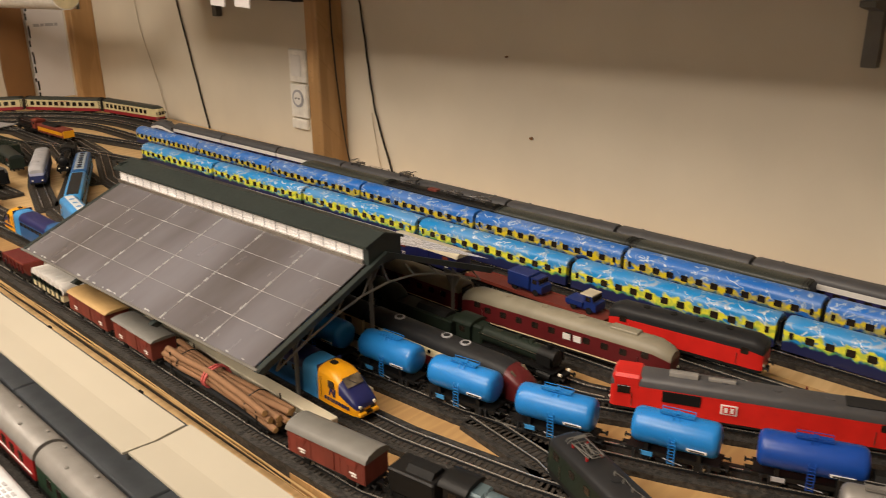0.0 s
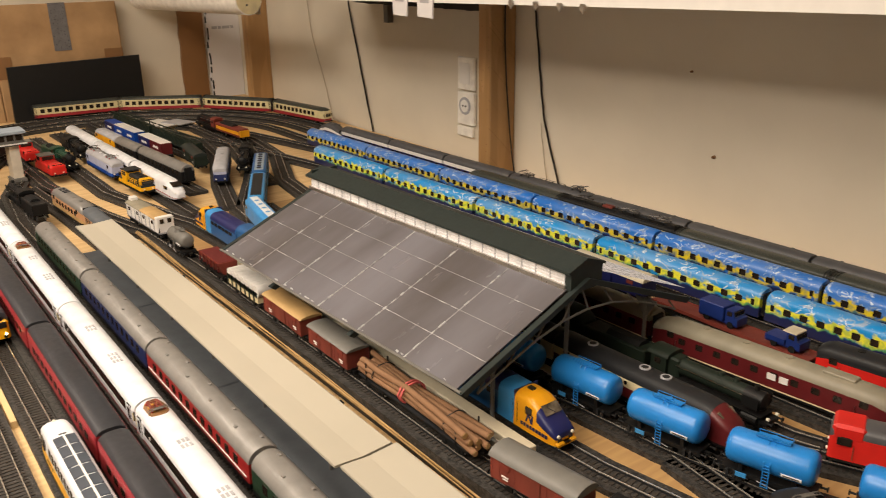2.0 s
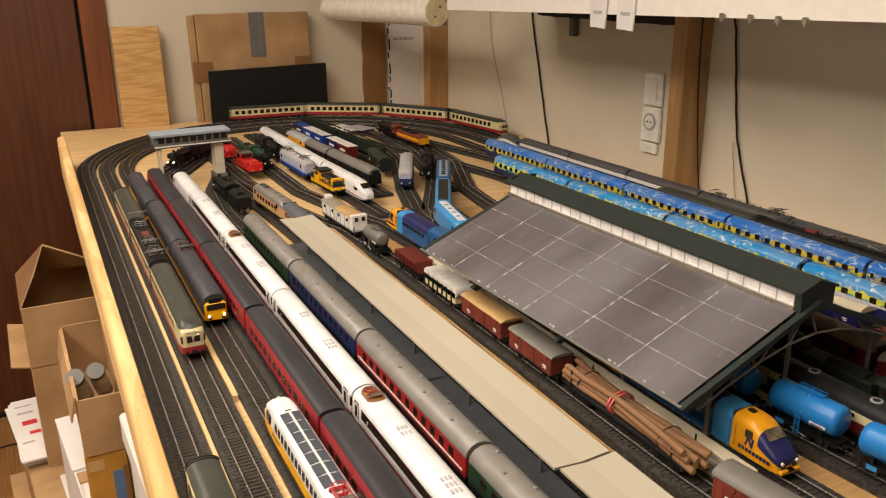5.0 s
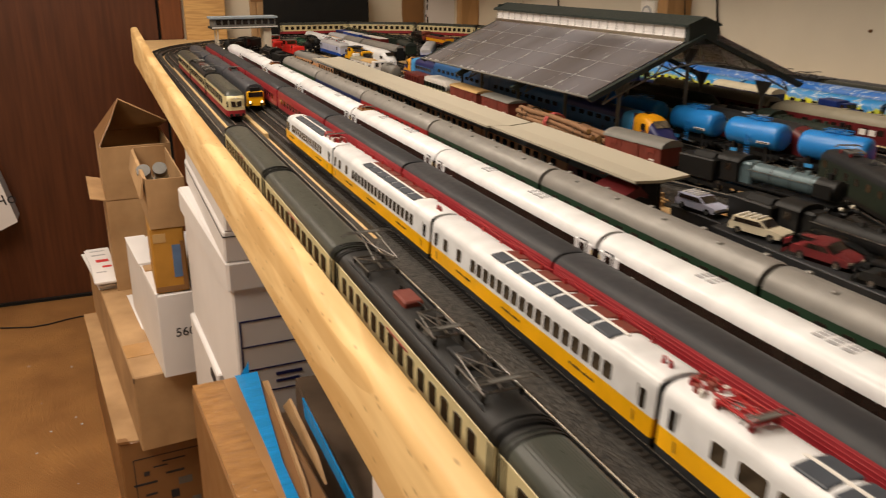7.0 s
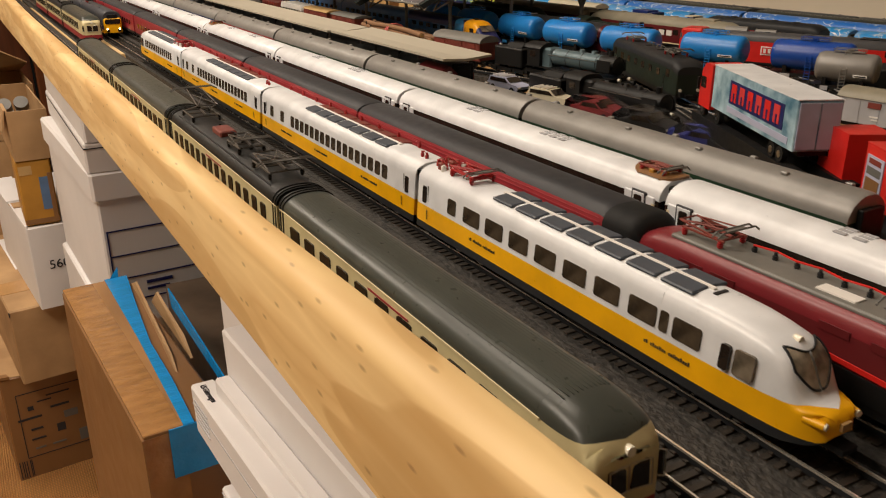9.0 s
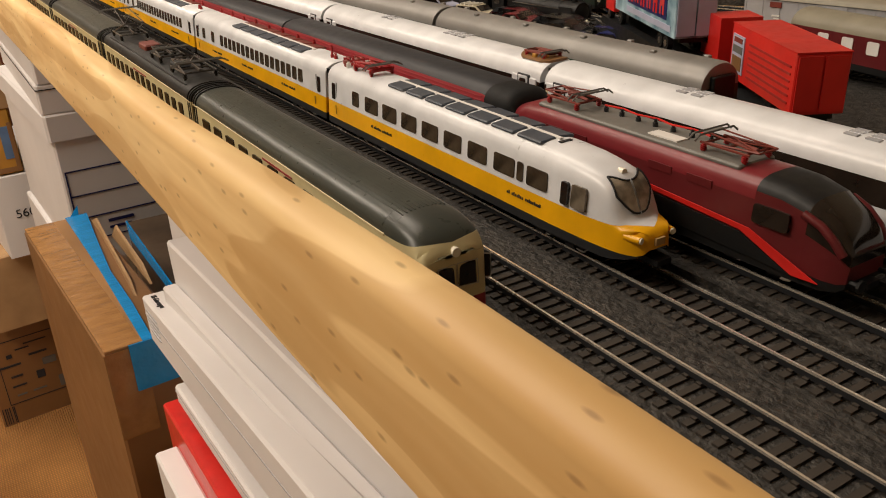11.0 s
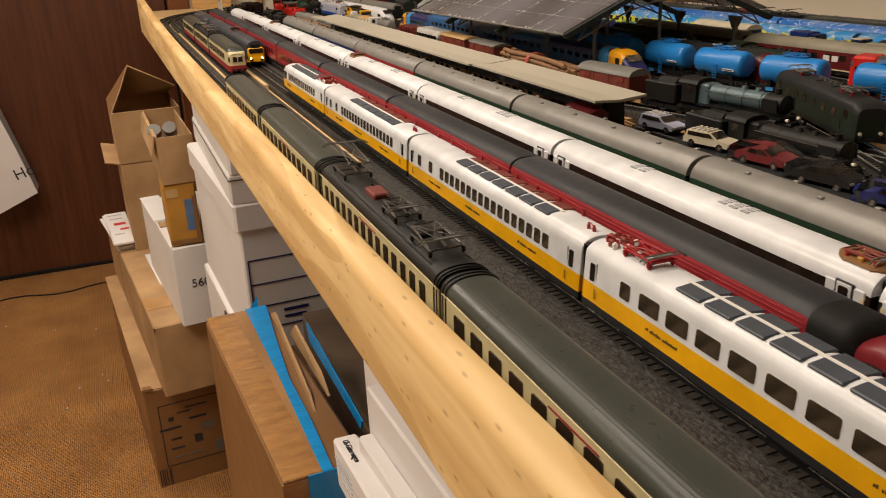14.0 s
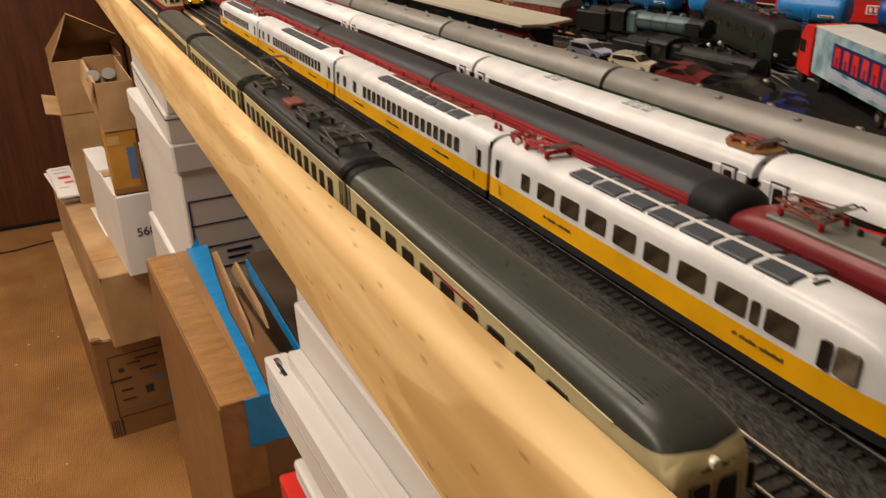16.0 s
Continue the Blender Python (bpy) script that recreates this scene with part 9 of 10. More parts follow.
# ---- near sidings: lorries, cars and wagons ----
def lorry(label, boxmat, roofmat, back=-0.078, front=0.070, cab0=0.076):
    """Articulated lorry; its cab is at +y."""
    ob = thing("model_lorry", label, "model truck")
    bd = part("trailer_box", Geo().cbox(-0.0150, 0.0150, back, front, 0.0120, 0.0455, 0.0006), boxmat, ob)
    part("trailer_roof", Geo().box(-0.0152, 0.0152, back - 0.0002, front + 0.0002, 0.0455, 0.0462), roofmat, bd)
    part("trailer_frame", Geo().box(-0.010, 0.010, back + 0.002, 0.065, 0.0085, 0.0120), "black", ob)
    for k in (-1, 1):
        part("rear_door", Geo().box(k * 0.0072 - 0.0066, k * 0.0072 + 0.0066, back - 0.0010, back - 0.0001, 0.0135, 0.0440), "lilac" if roofmat == "white" else boxmat, bd)
    for s in (-1, 1):
        for y in (back + 0.020, back + 0.033, 0.058, 0.092):
            w_ = part("wheel", Geo().tube((s * 0.0100, y, 0.0055), (s * 0.0138, y, 0.0055), 0.0055, 14), "rubber", ob)
            part("hub", Geo().tube((s * 0.0139, y, 0.0055), (s * 0.0142, y, 0.0055), 0.0026, 10), "steel", w_)
    part("tractor_frame", Geo().box(-0.010, 0.010, 0.045, 0.100, 0.0055, 0.0085), "black", ob)
    cb_ = part("cab", Geo().prism([(cab0, 0.0075), (0.102, 0.0075), (0.102, 0.0245), (0.0985, 0.0385), (0.092, 0.0440), (cab0, 0.0440)], "x", -0.0142, 0.0142), "red", ob, "bright red driver's cab")
    part("windscreen", Geo().box(-0.0125, 0.0125, 0.1005, 0.1025, 0.0245, 0.0335), "glass", cb_)
    part("bumper", Geo().box(-0.0144, 0.0144, 0.1018, 0.1036, 0.006, 0.012), "dark_grey", cb_)
    for s in (-1, 1):
        part("side_window", Geo().box(s * 0.0142 - 0.0005, s * 0.0142 + 0.0005, 0.088, 0.0985, 0.0235, 0.0325), "glass", cb_)
        part("mirror", Geo().box(s * 0.0162 - 0.0008, s * 0.0162 + 0.0008, 0.0995, 0.1015, 0.022, 0.031), "black", cb_)
    return ob


SKYB = mat("lorry_sky_print", (0.10, 0.30, 0.45), rough=0.4, var=0.5, scale=55, col2=(0.45, 0.62, 0.70))
M_["lorry_sky"] = SKYB
bt = lorry("lorry with blue printed trailer box, white roof and red cab", "lorry_sky", "white")
for i in range(6):
    part("letter_block", Geo().box(-0.0156, -0.0149, 0.0205 - 0.0150 * i, 0.0300 - 0.0150 * i, 0.0240 + 0.0008 * (i % 2), 0.0375), "label_red" if i % 2 else "red", bt, "big red letter-shaped block")
    part("letter_shade", Geo().box(-0.0158, -0.0149, 0.0240 - 0.0150 * i, 0.0262 - 0.0150 * i, 0.0240, 0.0310), "navy", bt)
part("print_band", Geo().box(-0.0154, -0.0149, -0.070, 0.036, 0.0150, 0.0195), "lilac", bt)
part("print_shade", Geo().box(-0.01535, -0.0149, -0.060, 0.034, 0.0222, 0.0395), "navy", bt)
put(bt, 0.618, -0.042, 1.0362, -27)
fb = thing("flat_wagon", "black low flat wagon carrying the printed lorry", "goods wagon")
chassis(fb, 0.225, 4)
part("deck", Geo().box(-0.0150, 0.0150, -0.112, 0.112, 0.0125, 0.0150), "dark_grey", fb)
for s in (-1, 1):
    part("side_wall", Geo().box(s * 0.0158 - 0.0008, s * 0.0158 + 0.0008, -0.112, 0.112, 0.0130, 0.0225), "black", fb)
part("ramp_rail", Geo().box(-0.0150, -0.006, -0.112, 0.112, 0.0150, 0.0361), "black", fb)
part("ramp_rail", Geo().box(0.006, 0.0150, -0.112, 0.112, 0.0150, 0.0361), "black", fb)
put(fb, 0.618, -0.042, RZ, -27)
rt = lorry("bright red box lorry with red cab and small poster", "red", "red", -0.062, 0.038, 0.064)
part("poster", Geo().box(-0.0157, -0.0149, 0.014, 0.034, 0.0165, 0.0400), "lilac", rt)
part("poster_print", Geo().box(-0.0160, -0.0156, 0.0160, 0.0320, 0.0185, 0.0270), "card_dark", rt)
part("poster_print", Geo().box(-0.0160, -0.0156, 0.0160, 0.0320, 0.0290, 0.0335), "strut_grey", rt)
part("poster_print", Geo().box(-0.0160, -0.0156, 0.0170, 0.0310, 0.0355, 0.0385), "ox_red", rt)
for k in range(6):
    part("print_line", Geo().box(-0.0156, -0.0149, -0.057, 0.006, 0.017 + 0.004 * k, 0.0182 + 0.004 * k), "coach_red", rt)
put(rt, 0.558, -0.199, RZ + 0.0212, -31)
fr_ = thing("flat_wagon", "black low flat wagon carrying the red lorry", "goods wagon")
chassis(fr_, 0.15, 4)
part("deck", Geo().box(-0.0150, 0.0150, -0.075, 0.075, 0.0125, 0.0210), "dark_grey", fr_)
for s in (-1, 1):
    part("side_rail", Geo().box(s * 0.0156 - 0.0006, s * 0.0156 + 0.0006, -0.075, 0.075, 0.0125, 0.0235), "black", fr_)
put(fr_, 0.578, -0.165, RZ + 0.0001, -31)


def small_car(label, col, estate=False, cover=True, rack=False):
    """Model car, front at -y, under a clear plastic cover."""
    ob = thing("model_car", label, "model car", "model cars by the platform end")
    L = 0.053
    roof = [(-L / 2, 0.004), (L / 2, 0.004), (L / 2, 0.0095), (L / 2 - 0.002, 0.0110)] + ([(L / 2 - 0.004, 0.0165)] if estate else [(L / 2 - 0.010, 0.0115), (L / 2 - 0.016, 0.0162)]) + [(-0.004, 0.0165), (-0.012, 0.0112), (-L / 2 + 0.002, 0.0098), (-L / 2, 0.0085)]
    part("body", Geo().prism(roof, "x", -0.0100, 0.0100), col, ob, smooth=30)
    for s in (-1, 1):
        part("side_glass", Geo().prism([(-0.0095, 0.0115), (L / 2 - (0.005 if estate else 0.013), 0.0115), (L / 2 - (0.006 if estate else 0.0165), 0.0155), (-0.0045, 0.0155)], "x", s * 0.0100 - 0.0004, s * 0.0100 + 0.0004), "glass", ob)
        for y in (-L / 2 + 0.010, L / 2 - 0.010):
            w_ = part("wheel", Geo().tube((s * 0.0078, y, 0.0038), (s * 0.0103, y, 0.0038), 0.0038, 14), "rubber", ob)
            part("hub", Geo().tube((s * 0.0103, y, 0.0038), (s * 0.0106, y, 0.0038), 0.002, 10), "steel", w_)
        part("headlight", Geo().box(s * 0.0072 - 0.0018, s * 0.0072 + 0.0018, -L / 2 - 0.0004, -L / 2 + 0.0004, 0.0065, 0.0085), "lens", ob)
    part("windscreen", Geo().add([(-0.009, -0.0118, 0.0115), (0.009, -0.0118, 0.0115), (0.0085, -0.0045, 0.0163), (-0.0085, -0.0045, 0.0163)], [(0, 1, 2, 3)]), "glass", ob, at=(0, -0.0006, 0.0004))
    part("bumper", Geo().box(-0.0102, 0.0102, -L / 2 - 0.001, -L / 2 + 0.001, 0.0042, 0.0058), "dark_grey", ob)
    if rack:
        for y in (0.0, 0.006, 0.012, 0.018):
            part("roof_bar", Geo().box(-0.0085, 0.0085, y - 0.0007, y + 0.0007, 0.0168, 0.0182), "shelf", ob)
    if cover:
        cvr = Geo().prism([(-L / 2 - 0.006, 0.002), (L / 2 + 0.006, 0.002), (L / 2 + 0.004, 0.0150), (0.020, 0.0215), (-0.008, 0.0215), (-L / 2 - 0.004, 0.0130)], "x", -0.0135, 0.0135)
        o = part("clear_cover", cvr, "clear", ob, "clear plastic cover")
        o.visible_shadow = False
    return ob


put(small_car("pale blue model van with roof rack", "lilac", True, False, True), 0.6475, 0.336, RZ + 0.0104, 6)
put(small_car("cream model estate car with roof rack", "beige", True, False, True), 0.643, 0.250, RZ + 0.0104, 14)
put(small_car("dark maroon model car under a clear plastic cover", "maroon"), 0.643, 0.175, RZ + 0.0104, 10)
put(small_car("black model car under a clear plastic cover", "black"), 0.642, 0.103, RZ + 0.0104, 10)
put(small_car("dark blue model car under a clear plastic cover", "navy"), 0.641, 0.030, RZ + 0.0104, 14)

put(plain_coach("passenger_coach", "maroon coach with stone-coloured roof and pale posters", "", 0.27, [(0.012, "skirt", "black"), (0.0335, "side", "maroon"), (0.06, "roof", "stone_roof")], zs=0.0335, zt=0.0465, power=2.0, win=[(q, 0.011) for q in even(9, -0.11, 0.11)], wmat="shelf"), 0.742, -0.205, RZ, -9)
put(van("long pale grey covered wagon", 0.19, "grey_print", "stone_roof"), 0.842, -0.055, RZ, 6)
put(tank_wagon("short silver tank wagon with catwalk", 0.062, "silver", "blue tank wagons", 0.0155), 0.922, 0.104, RZ, 21)
put(tank_wagon("black tank wagon with catwalk on the near siding", 0.10, "black", "blue tank wagons"), 1.052, -0.065, RZ, 22)
put(steam("black steam locomotive on the near siding", "black", "black"), 1.010, 0.010, RZ, 20)
put(box_loco("diesel_locomotive", "bright red diesel locomotive with grey roof", 0.2, "red", "roof_grey", 0.008, slope=0.88), 1.115, -0.02, RZ, 14)
random.seed(31)
for i in range(10):
    jk = thing("loose_frame", "black plastic wagon frame lying on the mat", "model part")
    part("beam", Geo().box(-0.0015, 0.0015, -0.05, 0.05, 0.0, 0.004), "black", jk)
    part("cross_beam", Geo().box(-0.011, 0.011, -0.03, -0.026, 0.004, 0.007), "black", jk)
    part("cross_beam", Geo().box(-0.011, 0.011, 0.026, 0.03, 0.004, 0.007), "strut_grey", jk)
    put(jk, 0.595 + 0.02 * (i % 3) + random.uniform(-0.008, 0.008), 0.22 - 0.042 * i, TOP + 0.0060, random.uniform(-30, 20))
ho = thing("red_hook", "black and red plastic coupling clip by the front board", "model part")
part("clip", Geo().cbox(-0.006, 0.006, -0.016, 0.010, 0.0, 0.010, 0.002), "black", ho)
part("loop", Geo().path([(0.0065, -0.012, 0.008), (0.011, -0.016, 0.009), (0.012, -0.024, 0.008), (0.009, -0.03, 0.006)], 0.0012), "red", ho, "red wire loop", smooth=60)
put(ho, 0.262, -0.352, RZ - 0.006, 0)

ty = thing("packing_tray", "long black packing tray under the model cars", "tray")
part("tray_floor", Geo().cbox(0.626, 0.661, -0.005, 0.296, TOP + 0.007, RZ + 0.0100, 0.001), "dark_grey", ty)
part("tray_end", Geo().cbox(0.6385, 0.661, 0.2965, 0.372, TOP + 0.001, RZ + 0.0098, 0.001), "dark_grey", ty)
part("tray_foot", Geo().box(0.630, 0.657, 0.0, 0.29, TOP, TOP + 0.007), "black", ty)


# ---- cartons stacked under the front board ----
def slab(name, x0, x1, y0, y1, z0, z1, material, label, c=0.003):
    ob = thing(name, label, "cardboard box")
    ob.location = ((x0 + x1) / 2, (y0 + y1) / 2, z0)
    hx, hy, hz = (x1 - x0) / 2, (y1 - y0) / 2, z1 - z0
    part("body", Geo().cbox(-hx, hx, -hy, hy, 0, hz, c), material, ob)
    return ob, hx, hy, hz


def seam(ob, hx, hy, hz, material="card_dark", w=0.018):
    part("packing_tape", Geo().box(-w, w, -hy + 0.003, hy - 0.003, hz + 0.0002, hz + 0.0009).box(-w, w, -hy - 0.0007, -hy - 0.0001, hz - 0.07, hz), material, ob)


def letters(text, size, material, parent, m):
    cu = bpy.data.curves.new("lettering", "FONT")
    cu.body, cu.size, cu.extrude = text, size, 0.0003
    cu.materials.append(M_[material])
    tmp = new("lettering", cu)
    dg = bpy.context.evaluated_depsgraph_get()
    me = bpy.data.meshes.new_from_object(tmp.evaluated_get(dg))
    bpy.data.objects.remove(tmp)
    ob = new("lettering", me)
    ob.parent = parent
    ob.matrix_basis = m
    return ob


letters("Ho", 0.058, "ink", hb, pose(-0.291, 2.9392, 0.425, 90, -15, 0))
lowb, hx, hy, hz = slab("long_carton", 0.0, 0.40, 0.0, 0.80, 0.0, 0.263, "card_dark", "long worn brown carton with printed marks on the carpet")
lowb.matrix_basis = pose(0.2165, 1.815, 0.0, 0, 0, 4.6)
for k, (x, z, w, h_) in enumerate(((-0.145, 0.07, 0.022, 0.004), (-0.145, 0.095, 0.03, 0.004), (-0.145, 0.12, 0.025, 0.005), (-0.105, 0.07, 0.03, 0.004), (-0.095, 0.10, 0.018, 0.02), (-0.155, 0.15, 0.05, 0.005), (-0.07, 0.13, 0.03, 0.018), (-0.09, 0.165, 0.04, 0.005), (-0.12, 0.188, 0.03, 0.003), (-0.05, 0.06, 0.02, 0.03), (-0.09, 0.198, 0.05, 0.003), (-0.15, 0.172, 0.012, 0.010))):
    part("printed_mark", Geo().box(x - w / 2, x + w / 2, -hy - 0.0012, -hy - 0.0002, z, z + h_), "ink" if k % 3 else "strut_grey", lowb)
for x in (-0.196, -0.190, -0.186, -0.181, -0.174, -0.171):
    part("printed_mark", Geo().box(x, x + 0.002, -hy - 0.0010, -hy - 0.0002, 0.004, 0.048), "ink", lowb)
for z in (0.052, 0.216):
    part("print_frame", Geo().box(-0.175, -0.02, -hy - 0.0010, -hy - 0.0002, z, z + 0.0018), "ink", lowb)
for x in (-0.1755, -0.0195):
    part("print_frame", Geo().box(x, x + 0.0018, -hy - 0.0010, -hy - 0.0002, 0.053, 0.216), "ink", lowb)
part("top_flap", Geo().prism([(-hx - 0.002, -hy + 0.01), (-hx + 0.055, -hy - 0.002), (-hx + 0.055, hy), (-hx - 0.006, hy)], "z", hz - 0.0005, hz + 0.0012), "card", lowb, "pale top flap")
part("torn_corner", Geo().prism([(-hx - 0.001, -hy - 0.001), (-hx + 0.022, -hy - 0.004), (-hx + 0.018, -hy + 0.012), (-hx, -hy + 0.015)], "z", hz + 0.0005, hz + 0.007), "card_dark", lowb)
midb, hx, hy, hz = slab("carton", 0.0, 0.36, 0.0, 0.89, 0.0, 0.1735, "card", "brown carton lying on a longer one")
midb.matrix_basis = pose(0.2325, 1.815, 0.2646, 0, 0, 5.6)
seam(midb, hx, hy, hz, "card_dark", 0.03)
part("front_tape", Geo().box(-hx + 0.002, hx - 0.002, -hy + 0.10, -hy + 0.17, hz + 0.0003, hz + 0.0010), "ochre_tape", midb, "shiny brown packing tape")
part("address_label", Geo().box(-hx + 0.056, -hx + 0.096, -0.20, 0.04, hz + 0.0003, hz + 0.0012), "white_card", midb, "white paper label")
part("label_print", Geo().box(-hx + 0.060, -hx + 0.080, -0.13, -0.07, hz + 0.0013, hz + 0.0018), "grey_print", midb)
part("dented_corner", Geo().box(-hx - 0.0004, -hx + 0.0012, -hy - 0.0009, -hy + 0.002, hz - 0.012, hz - 0.002), "ink", midb)
b56 = thing("white_carton", "tall open white carton with printed number beside other boxes", "cardboard box")
part("body", Geo().cbox(0.0, 0.15, 0.0, 0.42, 0.0, 0.180, 0.002), "white_card", b56)
letters("560", 0.027, "ink", b56, pose(0.030, -0.0008, 0.086, 90, 0, 0))
part("side_flap", Geo().prism([(0.0, 0.1802), (0.042, 0.1802), (0.044, 0.1850), (-0.002, 0.1850)], "y", 0.205, 0.42), "white_card", b56, "white flap folded over the top")
part("near_flap", Geo().prism([(0.0, 0.1802), (0.042, 0.1802), (0.042, 0.1828), (0.0, 0.1828)], "y", 0.160, 0.196), "card", b56, "brown inner edge of a flap")
part("front_flap", Geo().prism([(0.002, 0.1802), (0.155, 0.1802), (0.195, 0.186), (0.002, 0.184)], "x", 0.0, 0.003), "white_card", b56)
b56.matrix_basis = pose(0.1590, 1.330, 0.4392, 0, 0, 5.5)
och, hx, hy, hz = slab("ochre_carton", 0.162, 0.226, 1.338, 1.50, 0.6232, 0.757, "ochre_card", "ochre printed carton under a box of bottles")
part("blue_print", Geo().box(0.006, 0.022, -hy - 0.001, -hy - 0.0002, 0.030, 0.098), "bag_blue", och)
part("brown_print", Geo().box(0.022, 0.030, -hy - 0.001, -hy - 0.0002, 0.012, 0.105), "card_dark", och)
part("pale_print", Geo().box(-0.028, -0.004, -hy - 0.001, -hy - 0.0002, 0.105, 0.123), "tan", och)
part("brown_print", Geo().box(-0.0315, 0.0315, -hy - 0.001, -hy - 0.0002, 0.002, 0.012), "card_dark", och)
btc = thing("bottle_carton", "open brown carton holding two clear plastic bottles", "cardboard box")
for nm, q in (("front_wall", (0.003, 0.069, 0.0, 0.003, 0.0, 0.099)), ("back_wall", (0.003, 0.069, 0.307, 0.31, 0.0, 0.104)), ("side_wall", (0.0, 0.003, 0.0, 0.31, 0.0, 0.101)), ("side_wall", (0.069, 0.072, 0.0, 0.31, 0.0, 0.099)), ("bottom", (0.003, 0.069, 0.003, 0.307, 0.0, 0.003))):
    part(nm, Geo().box(*q), "card", btc)
part("side_flap", Geo().prism([(0.0, 0.101), (-0.003, 0.101), (-0.012, 0.060), (-0.009, 0.060)], "y", 0.01, 0.300), "card", btc, "flap folded down outside")
btc.matrix_basis = pose(0.1640, 1.335, 0.7575, 0, 0, 1.6)
for bx, by in ((0.1795, 1.515), (0.2115, 1.525)):
    bo = thing("plastic_bottle", "clear plastic bottle with dark cap in a carton", "bottle", "bottles in the carton")
    n = 14
    prof = [(0.0, 0.012), (0.006, 0.0145), (0.07, 0.0145), (0.085, 0.0145), (0.098, 0.0135), (0.108, 0.0115)]
    vs = [(r * math.cos(2 * math.pi * k / n), r * math.sin(2 * math.pi * k / n), z) for z, r in prof for k in range(n)]
    fs = [(i * n + k, i * n + (k + 1) % n, (i + 1) * n + (k + 1) % n, (i + 1) * n + k) for i in range(len(prof) - 1) for k in range(n)] + [tuple(range(n)), tuple(range(len(vs) - n, len(vs)))]
    part("bottle_body", Geo().add(vs, fs), "bottle", bo, smooth=40)
    part("cap", Geo().tube((0, 0, 0.108), (0, 0, 0.124), 0.0140, 14), "strut_grey", bo, smooth=40)
    part("neck_label", Geo().tube((0, 0, 0.035), (0, 0, 0.085), 0.0149, 14), "white_card", bo, smooth=40)
    bo.matrix_basis = pose(bx, by, 0.7740, 48, 0, -8)
flp = thing("tall_carton", "tall brown carton with one flap folded out", "cardboard box")
part("body", Geo().cbox(0.0, 0.17, 0.0, 0.27, 0.0, 0.245, 0.003), "card", flp)
part("side_flap", Geo().prism([(0.002, 0.243), (-0.036, 0.252), (-0.036, 0.255), (0.002, 0.246)], "y", 0.003, 0.262), "card", flp, "pale flap folded outward")
flp.matrix_basis = pose(0.0845, 1.886, 0.4385, 0, 0, 2)
opn = thing("open_carton", "brown carton standing open with raised flaps", "cardboard box")
for nm, q in (("front_wall", (0.0, 0.17, 0.0, 0.004, 0.0, 0.135)), ("back_wall", (0.0, 0.17, 0.246, 0.25, 0.0, 0.135)), ("side_wall", (0.0, 0.004, 0.004, 0.246, 0.0, 0.135)), ("side_wall", (0.166, 0.17, 0.004, 0.246, 0.0, 0.135)), ("bottom", (0.004, 0.166, 0.004, 0.246, 0.0, 0.004))):
    part(nm, Geo().box(*q), "card", opn)
hexa = [(0, 1, 2, 3), (7, 6, 5, 4), (0, 4, 5, 1), (1, 5, 6, 2), (2, 6, 7, 3), (3, 7, 4, 0)]
part("raised_flap", Geo().add([(0.004, 0.250, 0.135), (0.168, 0.250, 0.135), (0.176, 0.10, 0.175), (0.062, 0.085, 0.240), (0.004, 0.254, 0.137), (0.168, 0.254, 0.137), (0.176, 0.104, 0.178), (0.062, 0.089, 0.243)], hexa), "card", opn, "tan inner side of a flap")
part("raised_flap", Geo().add([(-0.001, 0.006, 0.135), (-0.001, 0.244, 0.135), (0.060, 0.092, 0.240), (0.032, 0.040, 0.190), (0.002, 0.006, 0.135), (0.002, 0.244, 0.135), (0.063, 0.092, 0.240), (0.035, 0.040, 0.190)], hexa), "card_dark", opn)
for k in (0, 1):
    part("flap_print", Geo().add([(0.085, 0.116 - 0.012 * k, 0.2175 + 0.003 * k), (0.150, 0.128 - 0.012 * k, 0.1820 + 0.003 * k), (0.150, 0.124 - 0.012 * k, 0.1832 + 0.003 * k), (0.085, 0.112 - 0.012 * k, 0.2187 + 0.003 * k)], [(0, 1, 2, 3)]), "tan", opn)
opn.matrix_basis = pose(0.0850, 1.884, 0.6840, 0, 0, 2)
ppr = thing("booklet_pile", "loose pile of white printed booklets on a carton", "papers")
random.seed(5)
for i in range(6):
    part("booklet", Geo().box(-0.030, 0.030, -0.15, 0.15, 0.005 * i, 0.005 * i + 0.0042), "white_card", ppr, at=pose(random.uniform(-0.003, 0.003), random.uniform(-0.02, 0.015), 0, 0, 0, random.uniform(-2.5, 2.5)))
for x0, x1, y0, y1, c_ in ((-0.012, 0.020, 0.00, 0.022, "label_red"), (-0.002, 0.022, -0.05, -0.035, "label_red"), (-0.018, 0.018, 0.06, 0.07, "grey_print"), (-0.022, 0.004, -0.09, -0.082, "grey_print"), (-0.02, 0.02, 0.10, 0.106, "grey_print")):
    part("cover_print", Geo().box(x0, x1, y0, y1, 0.0293, 0.0299), c_, ppr)
put(ppr, 0.0500, 2.055, 0.4384, 6)
